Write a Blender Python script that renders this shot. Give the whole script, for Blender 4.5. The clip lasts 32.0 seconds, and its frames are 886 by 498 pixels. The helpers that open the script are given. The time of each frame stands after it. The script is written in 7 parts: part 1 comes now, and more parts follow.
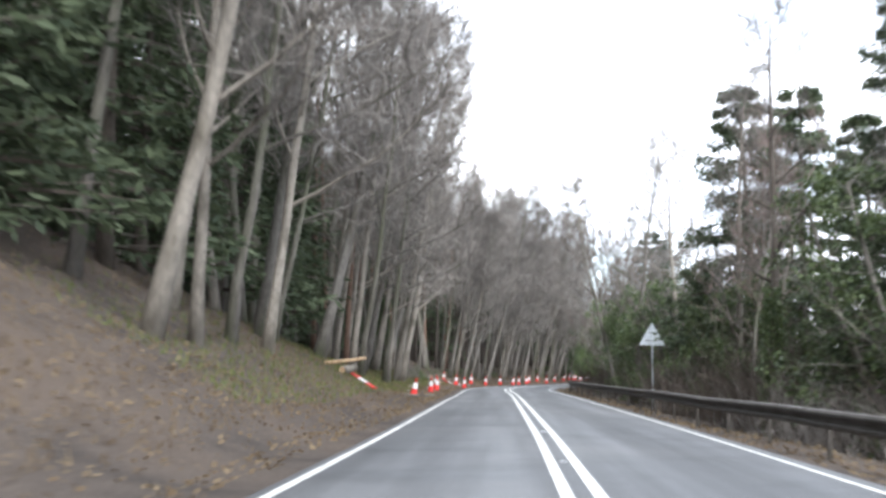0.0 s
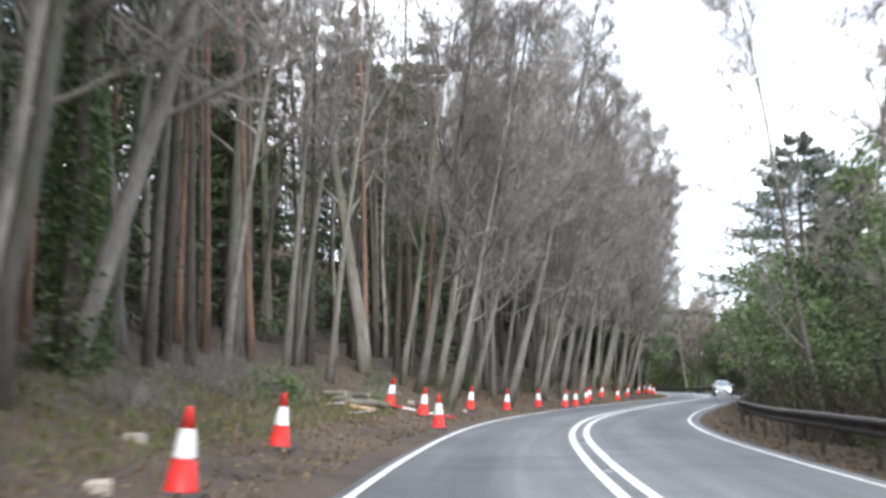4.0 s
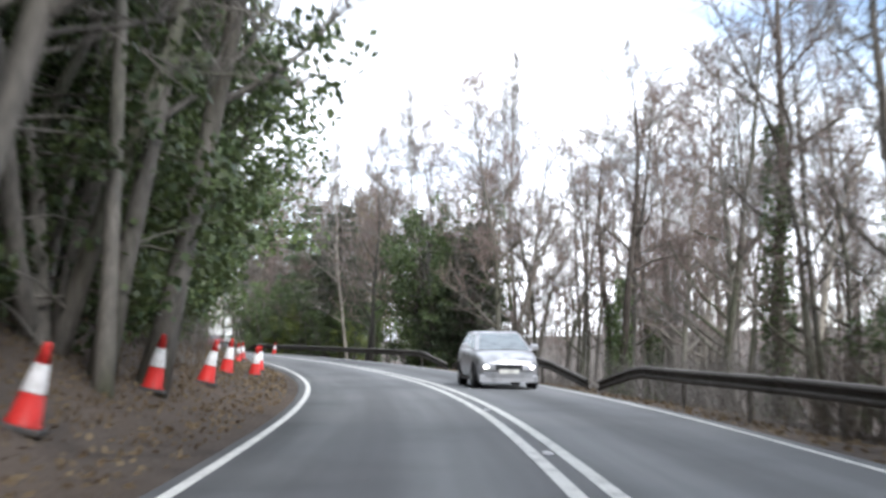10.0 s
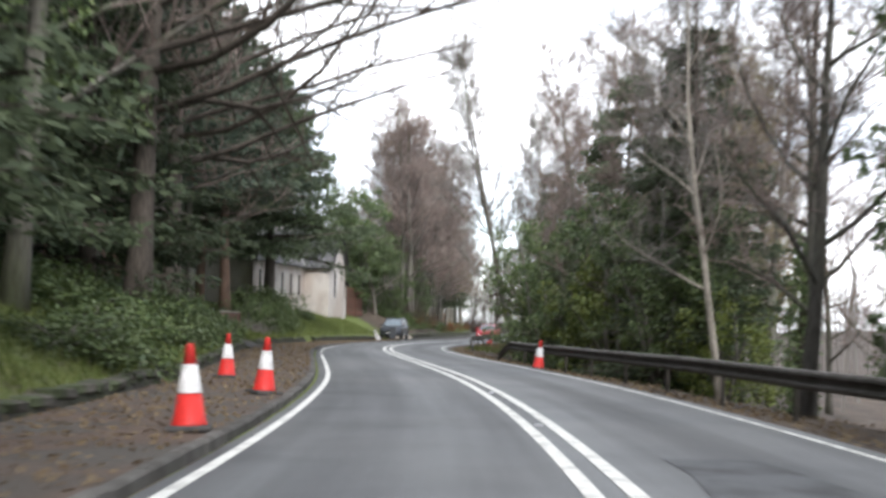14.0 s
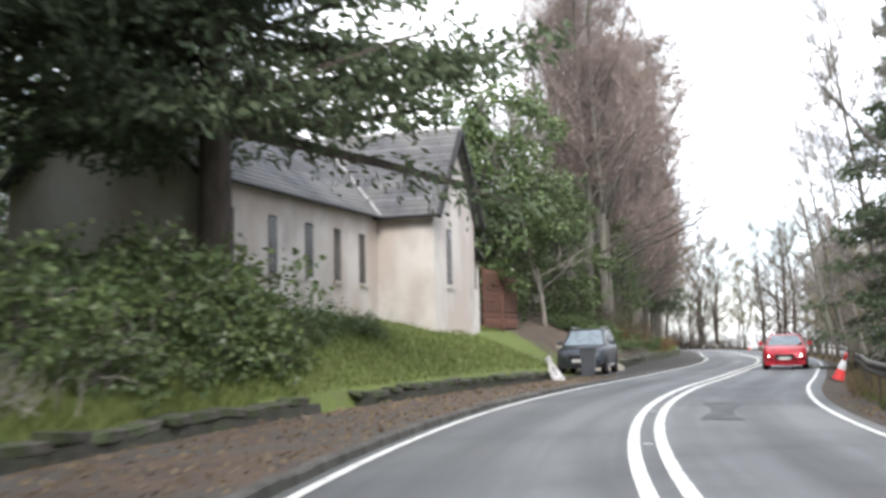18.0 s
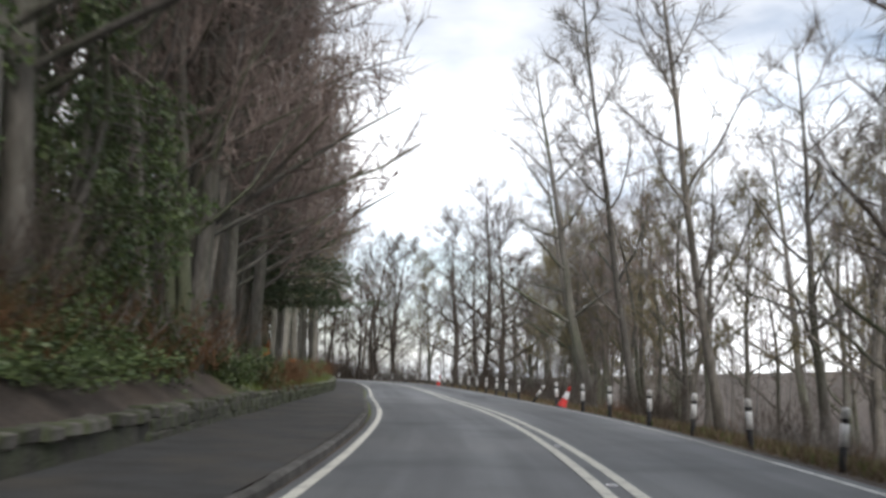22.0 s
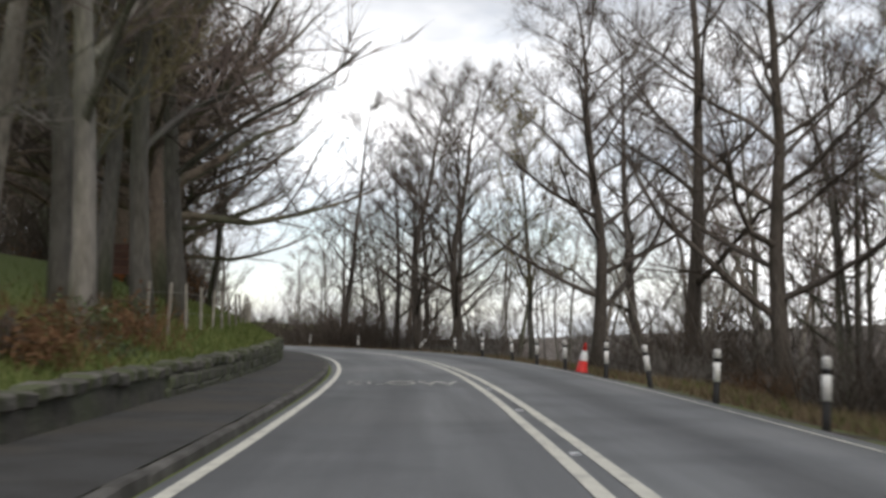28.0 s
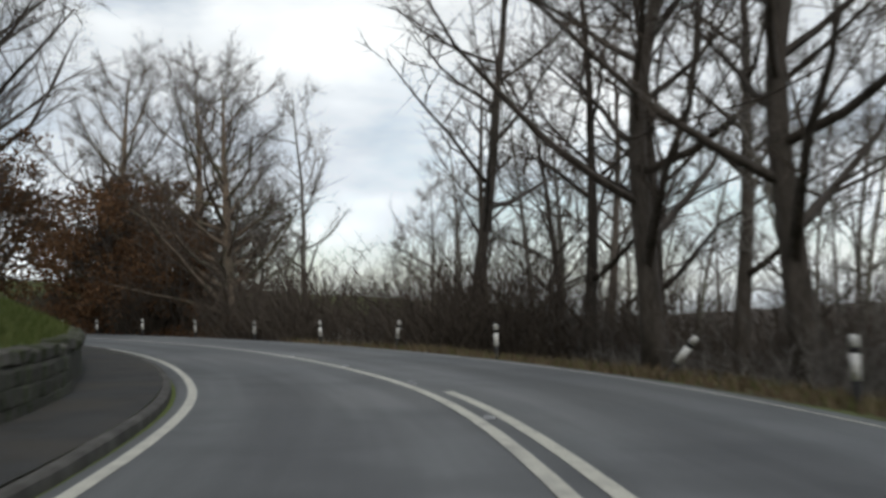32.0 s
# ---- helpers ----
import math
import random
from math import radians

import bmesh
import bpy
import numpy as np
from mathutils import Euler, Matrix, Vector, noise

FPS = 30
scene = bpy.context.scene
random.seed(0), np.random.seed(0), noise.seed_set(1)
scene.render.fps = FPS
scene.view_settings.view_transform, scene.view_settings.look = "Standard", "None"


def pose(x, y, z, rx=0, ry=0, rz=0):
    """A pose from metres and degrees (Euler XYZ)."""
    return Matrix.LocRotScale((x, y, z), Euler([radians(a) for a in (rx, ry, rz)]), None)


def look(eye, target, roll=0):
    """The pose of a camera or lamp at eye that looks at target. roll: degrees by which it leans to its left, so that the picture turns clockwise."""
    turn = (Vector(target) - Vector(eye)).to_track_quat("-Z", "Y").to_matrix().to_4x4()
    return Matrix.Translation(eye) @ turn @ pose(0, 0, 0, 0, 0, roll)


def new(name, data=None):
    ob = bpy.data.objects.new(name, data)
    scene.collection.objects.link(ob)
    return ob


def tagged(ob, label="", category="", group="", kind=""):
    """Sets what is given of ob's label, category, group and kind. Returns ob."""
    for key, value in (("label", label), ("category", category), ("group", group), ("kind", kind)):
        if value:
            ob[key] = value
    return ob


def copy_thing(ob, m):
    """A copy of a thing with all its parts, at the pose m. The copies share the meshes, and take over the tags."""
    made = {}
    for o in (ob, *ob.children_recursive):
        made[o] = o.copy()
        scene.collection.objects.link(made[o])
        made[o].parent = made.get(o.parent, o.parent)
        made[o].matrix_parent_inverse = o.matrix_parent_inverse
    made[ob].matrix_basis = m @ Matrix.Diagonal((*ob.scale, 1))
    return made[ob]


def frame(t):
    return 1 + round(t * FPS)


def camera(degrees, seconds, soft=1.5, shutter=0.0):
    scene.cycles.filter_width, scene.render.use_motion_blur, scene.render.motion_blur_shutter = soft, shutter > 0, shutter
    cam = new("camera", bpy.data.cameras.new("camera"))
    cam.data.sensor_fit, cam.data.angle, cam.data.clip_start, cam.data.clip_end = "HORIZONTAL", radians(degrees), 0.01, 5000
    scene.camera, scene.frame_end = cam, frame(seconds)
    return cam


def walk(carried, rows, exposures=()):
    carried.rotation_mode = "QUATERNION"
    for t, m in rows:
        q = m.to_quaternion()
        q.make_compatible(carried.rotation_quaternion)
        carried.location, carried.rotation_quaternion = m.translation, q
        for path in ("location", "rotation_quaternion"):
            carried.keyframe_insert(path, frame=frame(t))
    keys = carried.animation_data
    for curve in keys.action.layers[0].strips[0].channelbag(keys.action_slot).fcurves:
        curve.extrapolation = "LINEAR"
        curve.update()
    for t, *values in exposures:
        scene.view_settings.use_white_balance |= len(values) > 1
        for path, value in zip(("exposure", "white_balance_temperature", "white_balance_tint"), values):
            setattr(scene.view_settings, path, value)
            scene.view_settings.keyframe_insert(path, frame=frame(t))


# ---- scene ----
EXPOSURES = [(0.0, 1.5, 6180, 10), (2.5, 1.5, 6180, 10), (4.5, 1.65, 6180, 10), (6.5, 1.85, 6180, 10), (8.0, 1.6, 6180, 10), (9.5, 1.42, 6180, 10), (11.0, 1.25, 6300, 10), (13.0, 1.06, 6400, 10), (15.5, 1.4, 6400, 10), (18.5, 1.5, 6450, 10), (20.0, 1.05, 6500, 10), (22.0, 0.42, 6500, 10), (24.0, 0.58, 6450, 10), (26.0, 0.76, 6900, 10), (28.5, -0.05, 6650, 10), (32.0, -0.3, 6500, 6)]
cam = camera(42.36, 32.0, soft=3.1, shutter=0.5)
# seconds, place east and north, heading, tilt, lean of the car's camera, 1.25 m above the road
DRIVE = [
    (0.0, -0.15, -0.00, 0.14, 6.18, -0.56),
    (0.5, 0.14, 7.97, 0.09, 5.96, -0.55),
    (1.0, 0.47, 16.02, 0.44, 6.38, -0.82),
    (1.5, 0.75, 23.97, 0.33, 5.73, -1.35),
    (2.0, 1.05, 31.99, 0.11, 5.95, -0.52),
    (2.5, 1.33, 39.91, 0.30, 7.31, -1.21),
    (3.0, 1.63, 47.81, 0.74, 7.61, -0.66),
    (3.5, 1.96, 55.67, 1.20, 7.25, -0.26),
    (4.0, 2.29, 63.45, 1.46, 6.66, -0.19),
    (4.5, 2.61, 71.12, 1.29, 6.23, -0.23),
    (5.0, 2.92, 78.67, 0.45, 6.38, 0.23),
    (5.5, 3.30, 86.09, -0.83, 6.34, 0.20),
    (6.0, 4.00, 93.41, -3.24, 7.73, 0.36),
    (6.5, 4.93, 100.53, -4.62, 7.62, 0.13),
    (7.0, 6.14, 107.46, -6.57, 9.40, 0.71),
    (7.5, 7.58, 114.27, -8.82, 9.14, 0.17),
    (8.0, 9.26, 121.15, -13.55, 7.00, 0.09),
    (8.5, 11.19, 128.28, -16.52, 4.03, -0.14),
    (9.0, 13.21, 135.73, -17.52, 3.43, 0.04),
    (9.5, 15.32, 142.83, -16.79, 3.56, -0.72),
    (10.0, 17.30, 149.79, -15.90, 4.57, -0.87),
    (10.5, 19.27, 156.63, -14.73, 4.38, -1.69),
    (11.0, 20.99, 163.54, -12.95, 3.80, -1.87),
    (11.5, 22.51, 170.46, -11.04, 3.73, -1.51),
    (12.0, 23.77, 177.39, -9.11, 3.71, -1.37),
    (12.5, 24.81, 184.20, -6.62, 5.17, -1.73),
    (13.0, 25.67, 191.11, -3.64, 4.70, -1.88),
    (13.5, 26.24, 197.82, -1.81, 4.43, -1.34),
    (14.0, 26.57, 204.65, 0.26, 3.87, -1.23),
    (14.5, 26.75, 211.51, 2.39, 2.13, -2.58),
    (15.0, 26.62, 218.18, 5.30, 3.95, -2.11),
    (15.5, 26.35, 224.59, 6.56, 4.02, -1.91),
    (16.0, 25.882, 231.099, 8.06, 4.13, -0.85),
    (16.5, 25.243, 237.690, 9.41, 4.29, -0.40),
    (17.0, 24.495, 244.313, 10.19, 4.48, -0.54),
    (17.5, 23.706, 250.933, 10.01, 4.68, -0.55),
    (18.0, 22.907, 257.527, 8.44, 4.90, 1.25),
    (18.5, 22.300, 263.971, 4.31, 6.40, 1.49),
    (19.0, 22.12, 270.38, 1.27, 5.36, 0.19),
    (19.5, 22.550, 276.402, -1.39, 4.80, -0.27),
    (20.0, 23.210, 282.561, -4.44, 4.32, -1.37),
    (20.5, 23.971, 288.659, -7.20, 4.94, -1.80),
    (21.0, 24.77, 294.53, -8.81, 5.10, -1.34),
    (21.5, 25.66, 300.21, -9.00, 5.51, -1.43),
    (22.0, 26.62, 305.78, -7.71, 6.11, -1.50),
    (22.5, 27.63, 311.33, -7.81, 5.51, -1.59),
    (23.0, 28.51, 316.91, -6.29, 4.44, -2.08),
    (23.5, 29.39, 322.47, -5.02, 4.29, -1.83),
    (24.0, 30.17, 328.26, -3.62, 4.07, -1.79),
    (24.5, 30.93, 334.14, -2.92, 3.70, -2.04),
    (25.0, 31.47, 340.10, -4.28, 4.17, -1.88),
    (25.5, 32.02, 345.91, -3.78, 3.35, -1.43),
    (26.0, 32.39, 351.58, -2.65, 3.55, -1.38),
    (26.5, 32.80, 357.01, -2.22, 3.36, -1.27),
    (27.0, 33.08, 362.47, -2.55, 3.47, -0.54),
    (27.5, 33.28, 367.98, -3.25, 3.73, -0.21),
    (28.0, 33.47, 373.53, -3.96, 4.03, -0.39),
    (28.5, 33.71, 379.14, -4.30, 4.22, -0.78),
    (29.0, 34.06, 384.82, -3.89, 4.19, -0.40),
    (29.5, 34.45, 390.56, -2.98, 4.01, -1.92),
    (30.0, 34.70, 396.41, -2.93, 2.46, -0.89),
    (30.5, 34.94, 402.26, -1.27, 3.14, -0.34),
    (31.0, 34.91, 408.35, 0.15, 2.60, -0.39),
    (31.5, 34.83, 414.50, 2.50, 2.12, 0.00),
    (32.0, 34.49, 420.91, 5.19, 2.90, 0.87),
]
EYE = 1.25
walk(cam, [(t, pose(x, y, EYE, 90 + tilt, lean, turn)) for t, x, y, turn, tilt, lean in DRIVE], EXPOSURES)

# ---- world, sun ----
world = bpy.data.worlds.new("sky")
scene.world = world
world.use_nodes = True
wn, wl = world.node_tree.nodes, world.node_tree.links
wn.clear()
w_out = wn.new("ShaderNodeOutputWorld")
w_bg = wn.new("ShaderNodeBackground")
w_sky = wn.new("ShaderNodeTexSky")
w_sky.sky_type = "NISHITA"
w_sky.sun_disc = False
w_sky.sun_elevation = radians(39)
w_sky.sun_rotation = radians(166)
w_co = wn.new("ShaderNodeTexCoord")
w_map = wn.new("ShaderNodeMapping")
w_map.inputs["Scale"].default_value = (1.0, 1.0, 2.6)
w_noise = wn.new("ShaderNodeTexNoise")
w_noise.inputs["Scale"].default_value = 2.2
w_noise.inputs["Detail"].default_value = 7.0
w_noise.inputs["Roughness"].default_value = 0.58
w_ramp = wn.new("ShaderNodeValToRGB")
w_ramp.color_ramp.elements[0].position, w_ramp.color_ramp.elements[1].position = 0.30, 0.52
w_cloud = wn.new("ShaderNodeValToRGB")
w_cloud.color_ramp.elements[0].color = (5.0, 5.5, 6.4, 1)
w_cloud.color_ramp.elements[1].color = (12.4, 12.6, 13.0, 1)
w_cloud.color_ramp.elements[0].position, w_cloud.color_ramp.elements[1].position = 0.35, 0.66
w_n2 = wn.new("ShaderNodeTexNoise")
w_n2.inputs["Scale"].default_value = 3.4
w_n2.inputs["Detail"].default_value = 5.0
w_mix = wn.new("ShaderNodeMix")
w_mix.data_type = "RGBA"
wl.new(w_co.outputs["Generated"], w_map.inputs["Vector"])
wl.new(w_map.outputs["Vector"], w_noise.inputs["Vector"])
wl.new(w_map.outputs["Vector"], w_n2.inputs["Vector"])
wl.new(w_noise.outputs["Fac"], w_ramp.inputs["Fac"])
wl.new(w_n2.outputs["Fac"], w_cloud.inputs["Fac"])
wl.new(w_ramp.outputs["Color"], w_mix.inputs["Factor"])
wl.new(w_sky.outputs["Color"], w_mix.inputs["A"])
wl.new(w_cloud.outputs["Color"], w_mix.inputs["B"])
w_sep = wn.new("ShaderNodeSeparateXYZ")
w_fall = wn.new("ShaderNodeMapRange")
w_fall.interpolation_type = "SMOOTHSTEP"
w_fall.inputs["From Min"].default_value, w_fall.inputs["From Max"].default_value = 0.02, 0.42
w_fall.inputs["To Min"].default_value, w_fall.inputs["To Max"].default_value = 1.42, 0.84
w_gain = wn.new("ShaderNodeVectorMath")
w_gain.operation = "SCALE"
wl.new(w_co.outputs["Generated"], w_sep.inputs["Vector"])
wl.new(w_sep.outputs["Z"], w_fall.inputs["Value"])
wl.new(w_mix.outputs["Result"], w_gain.inputs[0])
wl.new(w_fall.outputs["Result"], w_gain.inputs["Scale"])
wl.new(w_gain.outputs["Vector"], w_bg.inputs["Color"])
w_bg.inputs["Strength"].default_value = 0.10
wl.new(w_bg.outputs["Background"], w_out.inputs["Surface"])
sun = new("sun", bpy.data.lights.new("sun", "SUN"))
sun.data.energy, sun.data.angle, sun.data.color = 1.5, radians(20), (1.0, 0.97, 0.93)
sun.matrix_world = look((15, -60, 50), (0, 0, 0))

# ---- materials ----
def material(name, base, rough=0.8, metal=0.0, second=None, scale=4.0, amount=0.5, grain=40.0, grain_amount=0.25, bump=0.3, bump_dist=0.02, per_object=0.0, stretch=(1, 1, 1), third=None, third_scale=0.4, use_object=True, spec=0.3, trans=0.0):
    """A surface with its base colour, a second colour in patches, a third in wide stains, fine grain and relief."""
    m = bpy.data.materials.new(name)
    m.use_nodes = True
    n, l = m.node_tree.nodes, m.node_tree.links
    b = n["Principled BSDF"]
    b.inputs["Roughness"].default_value, b.inputs["Metallic"].default_value = rough, metal
    b.inputs["Specular IOR Level"].default_value = spec
    co = n.new("ShaderNodeTexCoord")
    mp = n.new("ShaderNodeMapping")
    mp.inputs["Scale"].default_value = stretch
    l.new(co.outputs["Object" if use_object else "Generated"], mp.inputs["Vector"])
    def noise_tex(sc, detail=4.0):
        t = n.new("ShaderNodeTexNoise")
        t.inputs["Scale"].default_value, t.inputs["Detail"].default_value = sc, detail
        l.new(mp.outputs["Vector"], t.inputs["Vector"])
        return t
    def mixed(fac, a, bb):
        x = n.new("ShaderNodeMix")
        x.data_type = "RGBA"
        l.new(fac, x.inputs["Factor"])
        for sock, v in (("A", a), ("B", bb)):
            if isinstance(v, tuple):
                x.inputs[sock].default_value = (*v, 1)
            else:
                l.new(v, x.inputs[sock])
        return x.outputs["Result"]
    def ramp(src, lo, hi):
        r = n.new("ShaderNodeMapRange")
        r.inputs["From Min"].default_value, r.inputs["From Max"].default_value = lo, hi
        l.new(src, r.inputs["Value"])
        return r.outputs["Result"]
    second = second or tuple(c * 0.6 for c in base)
    big = noise_tex(scale, 5.0)
    col = mixed(ramp(big.outputs["Fac"], 0.62 - 0.3 * amount, 0.72 - 0.1 * amount), base, second)
    if third:
        wide = noise_tex(third_scale, 3.0)
        col = mixed(ramp(wide.outputs["Fac"], 0.45, 0.62), col, third)
    fine = noise_tex(grain, 3.0)
    dark = n.new("ShaderNodeMix")
    dark.data_type, dark.blend_type = "RGBA", "MULTIPLY"
    dark.inputs["Factor"].default_value = grain_amount
    l.new(col, dark.inputs["A"])
    gr = n.new("ShaderNodeMapRange")
    gr.inputs["From Min"].default_value, gr.inputs["From Max"].default_value = 0.3, 0.7
    gr.inputs["To Min"].default_value, gr.inputs["To Max"].default_value = 0.25, 1.35
    l.new(fine.outputs["Fac"], gr.inputs["Value"])
    comb = n.new("ShaderNodeCombineColor")
    for c in ("Red", "Green", "Blue"):
        l.new(gr.outputs["Result"], comb.inputs[c])
    l.new(comb.outputs["Color"], dark.inputs["B"])
    col = dark.outputs["Result"]
    if per_object:
        oi = n.new("ShaderNodeObjectInfo")
        hs = n.new("ShaderNodeHueSaturation")
        mr = n.new("ShaderNodeMapRange")
        mr.inputs["To Min"].default_value, mr.inputs["To Max"].default_value = 1 - per_object, 1 + per_object
        l.new(oi.outputs["Random"], mr.inputs["Value"])
        l.new(mr.outputs["Result"], hs.inputs["Value"])
        l.new(col, hs.inputs["Color"])
        col = hs.outputs["Color"]
    l.new(col, b.inputs["Base Color"])
    if bump:
        bp = n.new("ShaderNodeBump")
        bp.inputs["Strength"].default_value, bp.inputs["Distance"].default_value = bump, bump_dist
        l.new(fine.outputs["Fac"], bp.inputs["Height"])
        l.new(bp.outputs["Normal"], b.inputs["Normal"])
    if trans:
        b.inputs["Transmission Weight"].default_value = trans
    return m


def leaf_material(name, a, bcol, rough=0.5, spread=0.35, spec=0.35):
    """Leaves: each island of the mesh takes its own tone between two greens; light shines through a little."""
    m = bpy.data.materials.new(name)
    m.use_nodes = True
    n, l = m.node_tree.nodes, m.node_tree.links
    b = n["Principled BSDF"]
    b.inputs["Roughness"].default_value = rough
    b.inputs["Specular IOR Level"].default_value = spec
    g = n.new("ShaderNodeNewGeometry")
    x = n.new("ShaderNodeMix")
    x.data_type = "RGBA"
    x.inputs["A"].default_value, x.inputs["B"].default_value = (*a, 1), (*bcol, 1)
    l.new(g.outputs["Random Per Island"], x.inputs["Factor"])
    oi = n.new("ShaderNodeObjectInfo")
    mr = n.new("ShaderNodeMapRange")
    mr.inputs["To Min"].default_value, mr.inputs["To Max"].default_value = 1 - spread, 1 + spread
    l.new(oi.outputs["Random"], mr.inputs["Value"])
    hs = n.new("ShaderNodeHueSaturation")
    l.new(mr.outputs["Result"], hs.inputs["Value"])
    l.new(x.outputs["Result"], hs.inputs["Color"])
    l.new(hs.outputs["Color"], b.inputs["Base Color"])
    tr = n.new("ShaderNodeBsdfTranslucent")
    l.new(hs.outputs["Color"], tr.inputs["Color"])
    ms = n.new("ShaderNodeMixShader")
    ms.inputs["Fac"].default_value = 0.25
    l.new(b.outputs["BSDF"], ms.inputs[1])
    l.new(tr.outputs["BSDF"], ms.inputs[2])
    l.new(ms.outputs["Shader"], n["Material Output"].inputs["Surface"])
    return m


M_ROAD = material("road asphalt", (0.165, 0.172, 0.180), 0.72, second=(0.125, 0.13, 0.137), scale=0.5, amount=0.5, grain=60, grain_amount=0.3, bump=0.35, bump_dist=0.01, third=(0.19, 0.195, 0.20), third_scale=0.15, spec=0.4)
M_PATCH = material("dark road patch", (0.115, 0.12, 0.127), 0.75, second=(0.065, 0.067, 0.07), scale=1.5, grain=70, bump=0.3, bump_dist=0.01)
M_PAVE_BROWN = material("leaf-stained pavement", (0.125, 0.092, 0.074), 0.9, second=(0.075, 0.062, 0.054), scale=1.0, amount=0.6, grain=40, grain_amount=0.45, bump=0.6, third=(0.10, 0.09, 0.08), third_scale=0.5)
M_PAVE = material("worn pavement asphalt", (0.064, 0.064, 0.064), 0.85, second=(0.046, 0.044, 0.042), scale=1.2, amount=0.7, grain=50, grain_amount=0.4, bump=0.5, third=(0.078, 0.07, 0.06), third_scale=0.5)
M_LINE = material("road paint", (0.78, 0.78, 0.75), 0.6, second=(0.50, 0.50, 0.48), scale=3.0, amount=0.45, grain=30, grain_amount=0.3, bump=0.1)
M_LINE_OLD = material("yellowed road paint", (0.66, 0.645, 0.57), 0.6, second=(0.44, 0.43, 0.39), scale=3.0, amount=0.45, grain=30, grain_amount=0.3, bump=0.1)
M_LETTER = material("worn road lettering", (0.6, 0.59, 0.54), 0.6, second=(0.4, 0.39, 0.36), scale=3.0, amount=0.5, grain=30, grain_amount=0.3, bump=0.1)


def wear_away(m):
    """Tyres have rubbed the paint off, most of all on one end of the word."""
    n, l = m.node_tree.nodes, m.node_tree.links
    tc, sep, no = n.new("ShaderNodeTexCoord"), n.new("ShaderNodeSeparateXYZ"), n.new("ShaderNodeTexNoise")
    no.inputs["Scale"].default_value, no.inputs["Detail"].default_value = 5.0, 6.0
    l.new(tc.outputs["Object"], sep.inputs["Vector"])
    l.new(tc.outputs["Object"], no.inputs["Vector"])
    lean = n.new("ShaderNodeMapRange")
    lean.inputs["From Min"].default_value, lean.inputs["From Max"].default_value = -0.5, 0.15
    lean.inputs["To Min"].default_value, lean.inputs["To Max"].default_value = -0.015, 0.14
    l.new(sep.outputs["X"], lean.inputs["Value"])
    add = n.new("ShaderNodeMath")
    l.new(lean.outputs["Result"], add.inputs[0])
    l.new(no.outputs["Fac"], add.inputs[1])
    edge = n.new("ShaderNodeMapRange")
    edge.inputs["From Min"].default_value, edge.inputs["From Max"].default_value = 0.42, 0.54
    l.new(add.outputs["Value"], edge.inputs["Value"])
    bare, mix = n.new("ShaderNodeBsdfTransparent"), n.new("ShaderNodeMixShader")
    l.new(edge.outputs["Result"], mix.inputs["Fac"])
    l.new(bare.outputs["BSDF"], mix.inputs[1])
    l.new(n["Principled BSDF"].outputs["BSDF"], mix.inputs[2])
    l.new(mix.outputs["Shader"], n["Material Output"].inputs["Surface"])


wear_away(M_LETTER)
M_KERB = material("concrete kerb", (0.125, 0.12, 0.112), 0.85, second=(0.075, 0.07, 0.064), scale=2.5, amount=0.6, grain=35, per_object=0.25)
M_STONE = material("wall stone", (0.085, 0.08, 0.068), 0.9, second=(0.05, 0.05, 0.04), scale=3.0, amount=0.6, grain=18, grain_amount=0.5, bump=0.8, bump_dist=0.04, third=(0.08, 0.09, 0.055), third_scale=0.8, per_object=0.25)
M_KERBSTONE = material("dark mossy capping", (0.115, 0.105, 0.09), 0.9, second=(0.06, 0.058, 0.048), scale=3.0, amount=0.6, grain=20, grain_amount=0.5, bump=0.7, bump_dist=0.03, per_object=0.2, third=(0.07, 0.085, 0.045), third_scale=1.0)
M_COPE = material("coping stone", (0.135, 0.127, 0.112), 0.9, second=(0.09, 0.085, 0.072), scale=3.5, amount=0.6, grain=20, grain_amount=0.4, bump=0.7, bump_dist=0.03, per_object=0.3, third=(0.085, 0.095, 0.055), third_scale=1.2)
M_BARK = material("grey bark", (0.20, 0.185, 0.165), 0.92, second=(0.105, 0.095, 0.075), scale=1.6, amount=0.6, grain=14, grain_amount=0.45, bump=0.8, bump_dist=0.03, per_object=0.35, stretch=(1, 1, 0.25), third=(0.13, 0.14, 0.09), third_scale=0.5)
M_BARK_PALE = material("pale bark", (0.31, 0.28, 0.24), 0.9, second=(0.14, 0.125, 0.10), scale=1.8, amount=0.5, grain=12, grain_amount=0.4, bump=0.6, bump_dist=0.02, per_object=0.3, stretch=(1, 1, 0.4))
M_BARK_DARK = material("dark bark", (0.13, 0.11, 0.094), 0.95, second=(0.075, 0.064, 0.052), scale=2.0, amount=0.6, grain=14, grain_amount=0.45, bump=0.9, bump_dist=0.03, per_object=0.3, stretch=(1, 1, 0.25))
M_BARK_RED = material("reddish pine bark", (0.21, 0.135, 0.10), 0.95, second=(0.12, 0.085, 0.065), scale=2.0, amount=0.6, grain=12, grain_amount=0.45, bump=0.9, bump_dist=0.03, per_object=0.25, stretch=(1, 1, 0.3))
M_BARK_TAN = material("tan beech bark", (0.26, 0.20, 0.15), 0.92, second=(0.15, 0.115, 0.085), scale=1.4, amount=0.6, grain=12, grain_amount=0.4, bump=0.7, bump_dist=0.03, per_object=0.2, stretch=(1, 1, 0.3), third=(0.14, 0.14, 0.09), third_scale=0.5)
M_TWIG = leaf_material("bare twigs", (0.185, 0.168, 0.152), (0.30, 0.278, 0.255), 0.9, 0.25, 0.1)
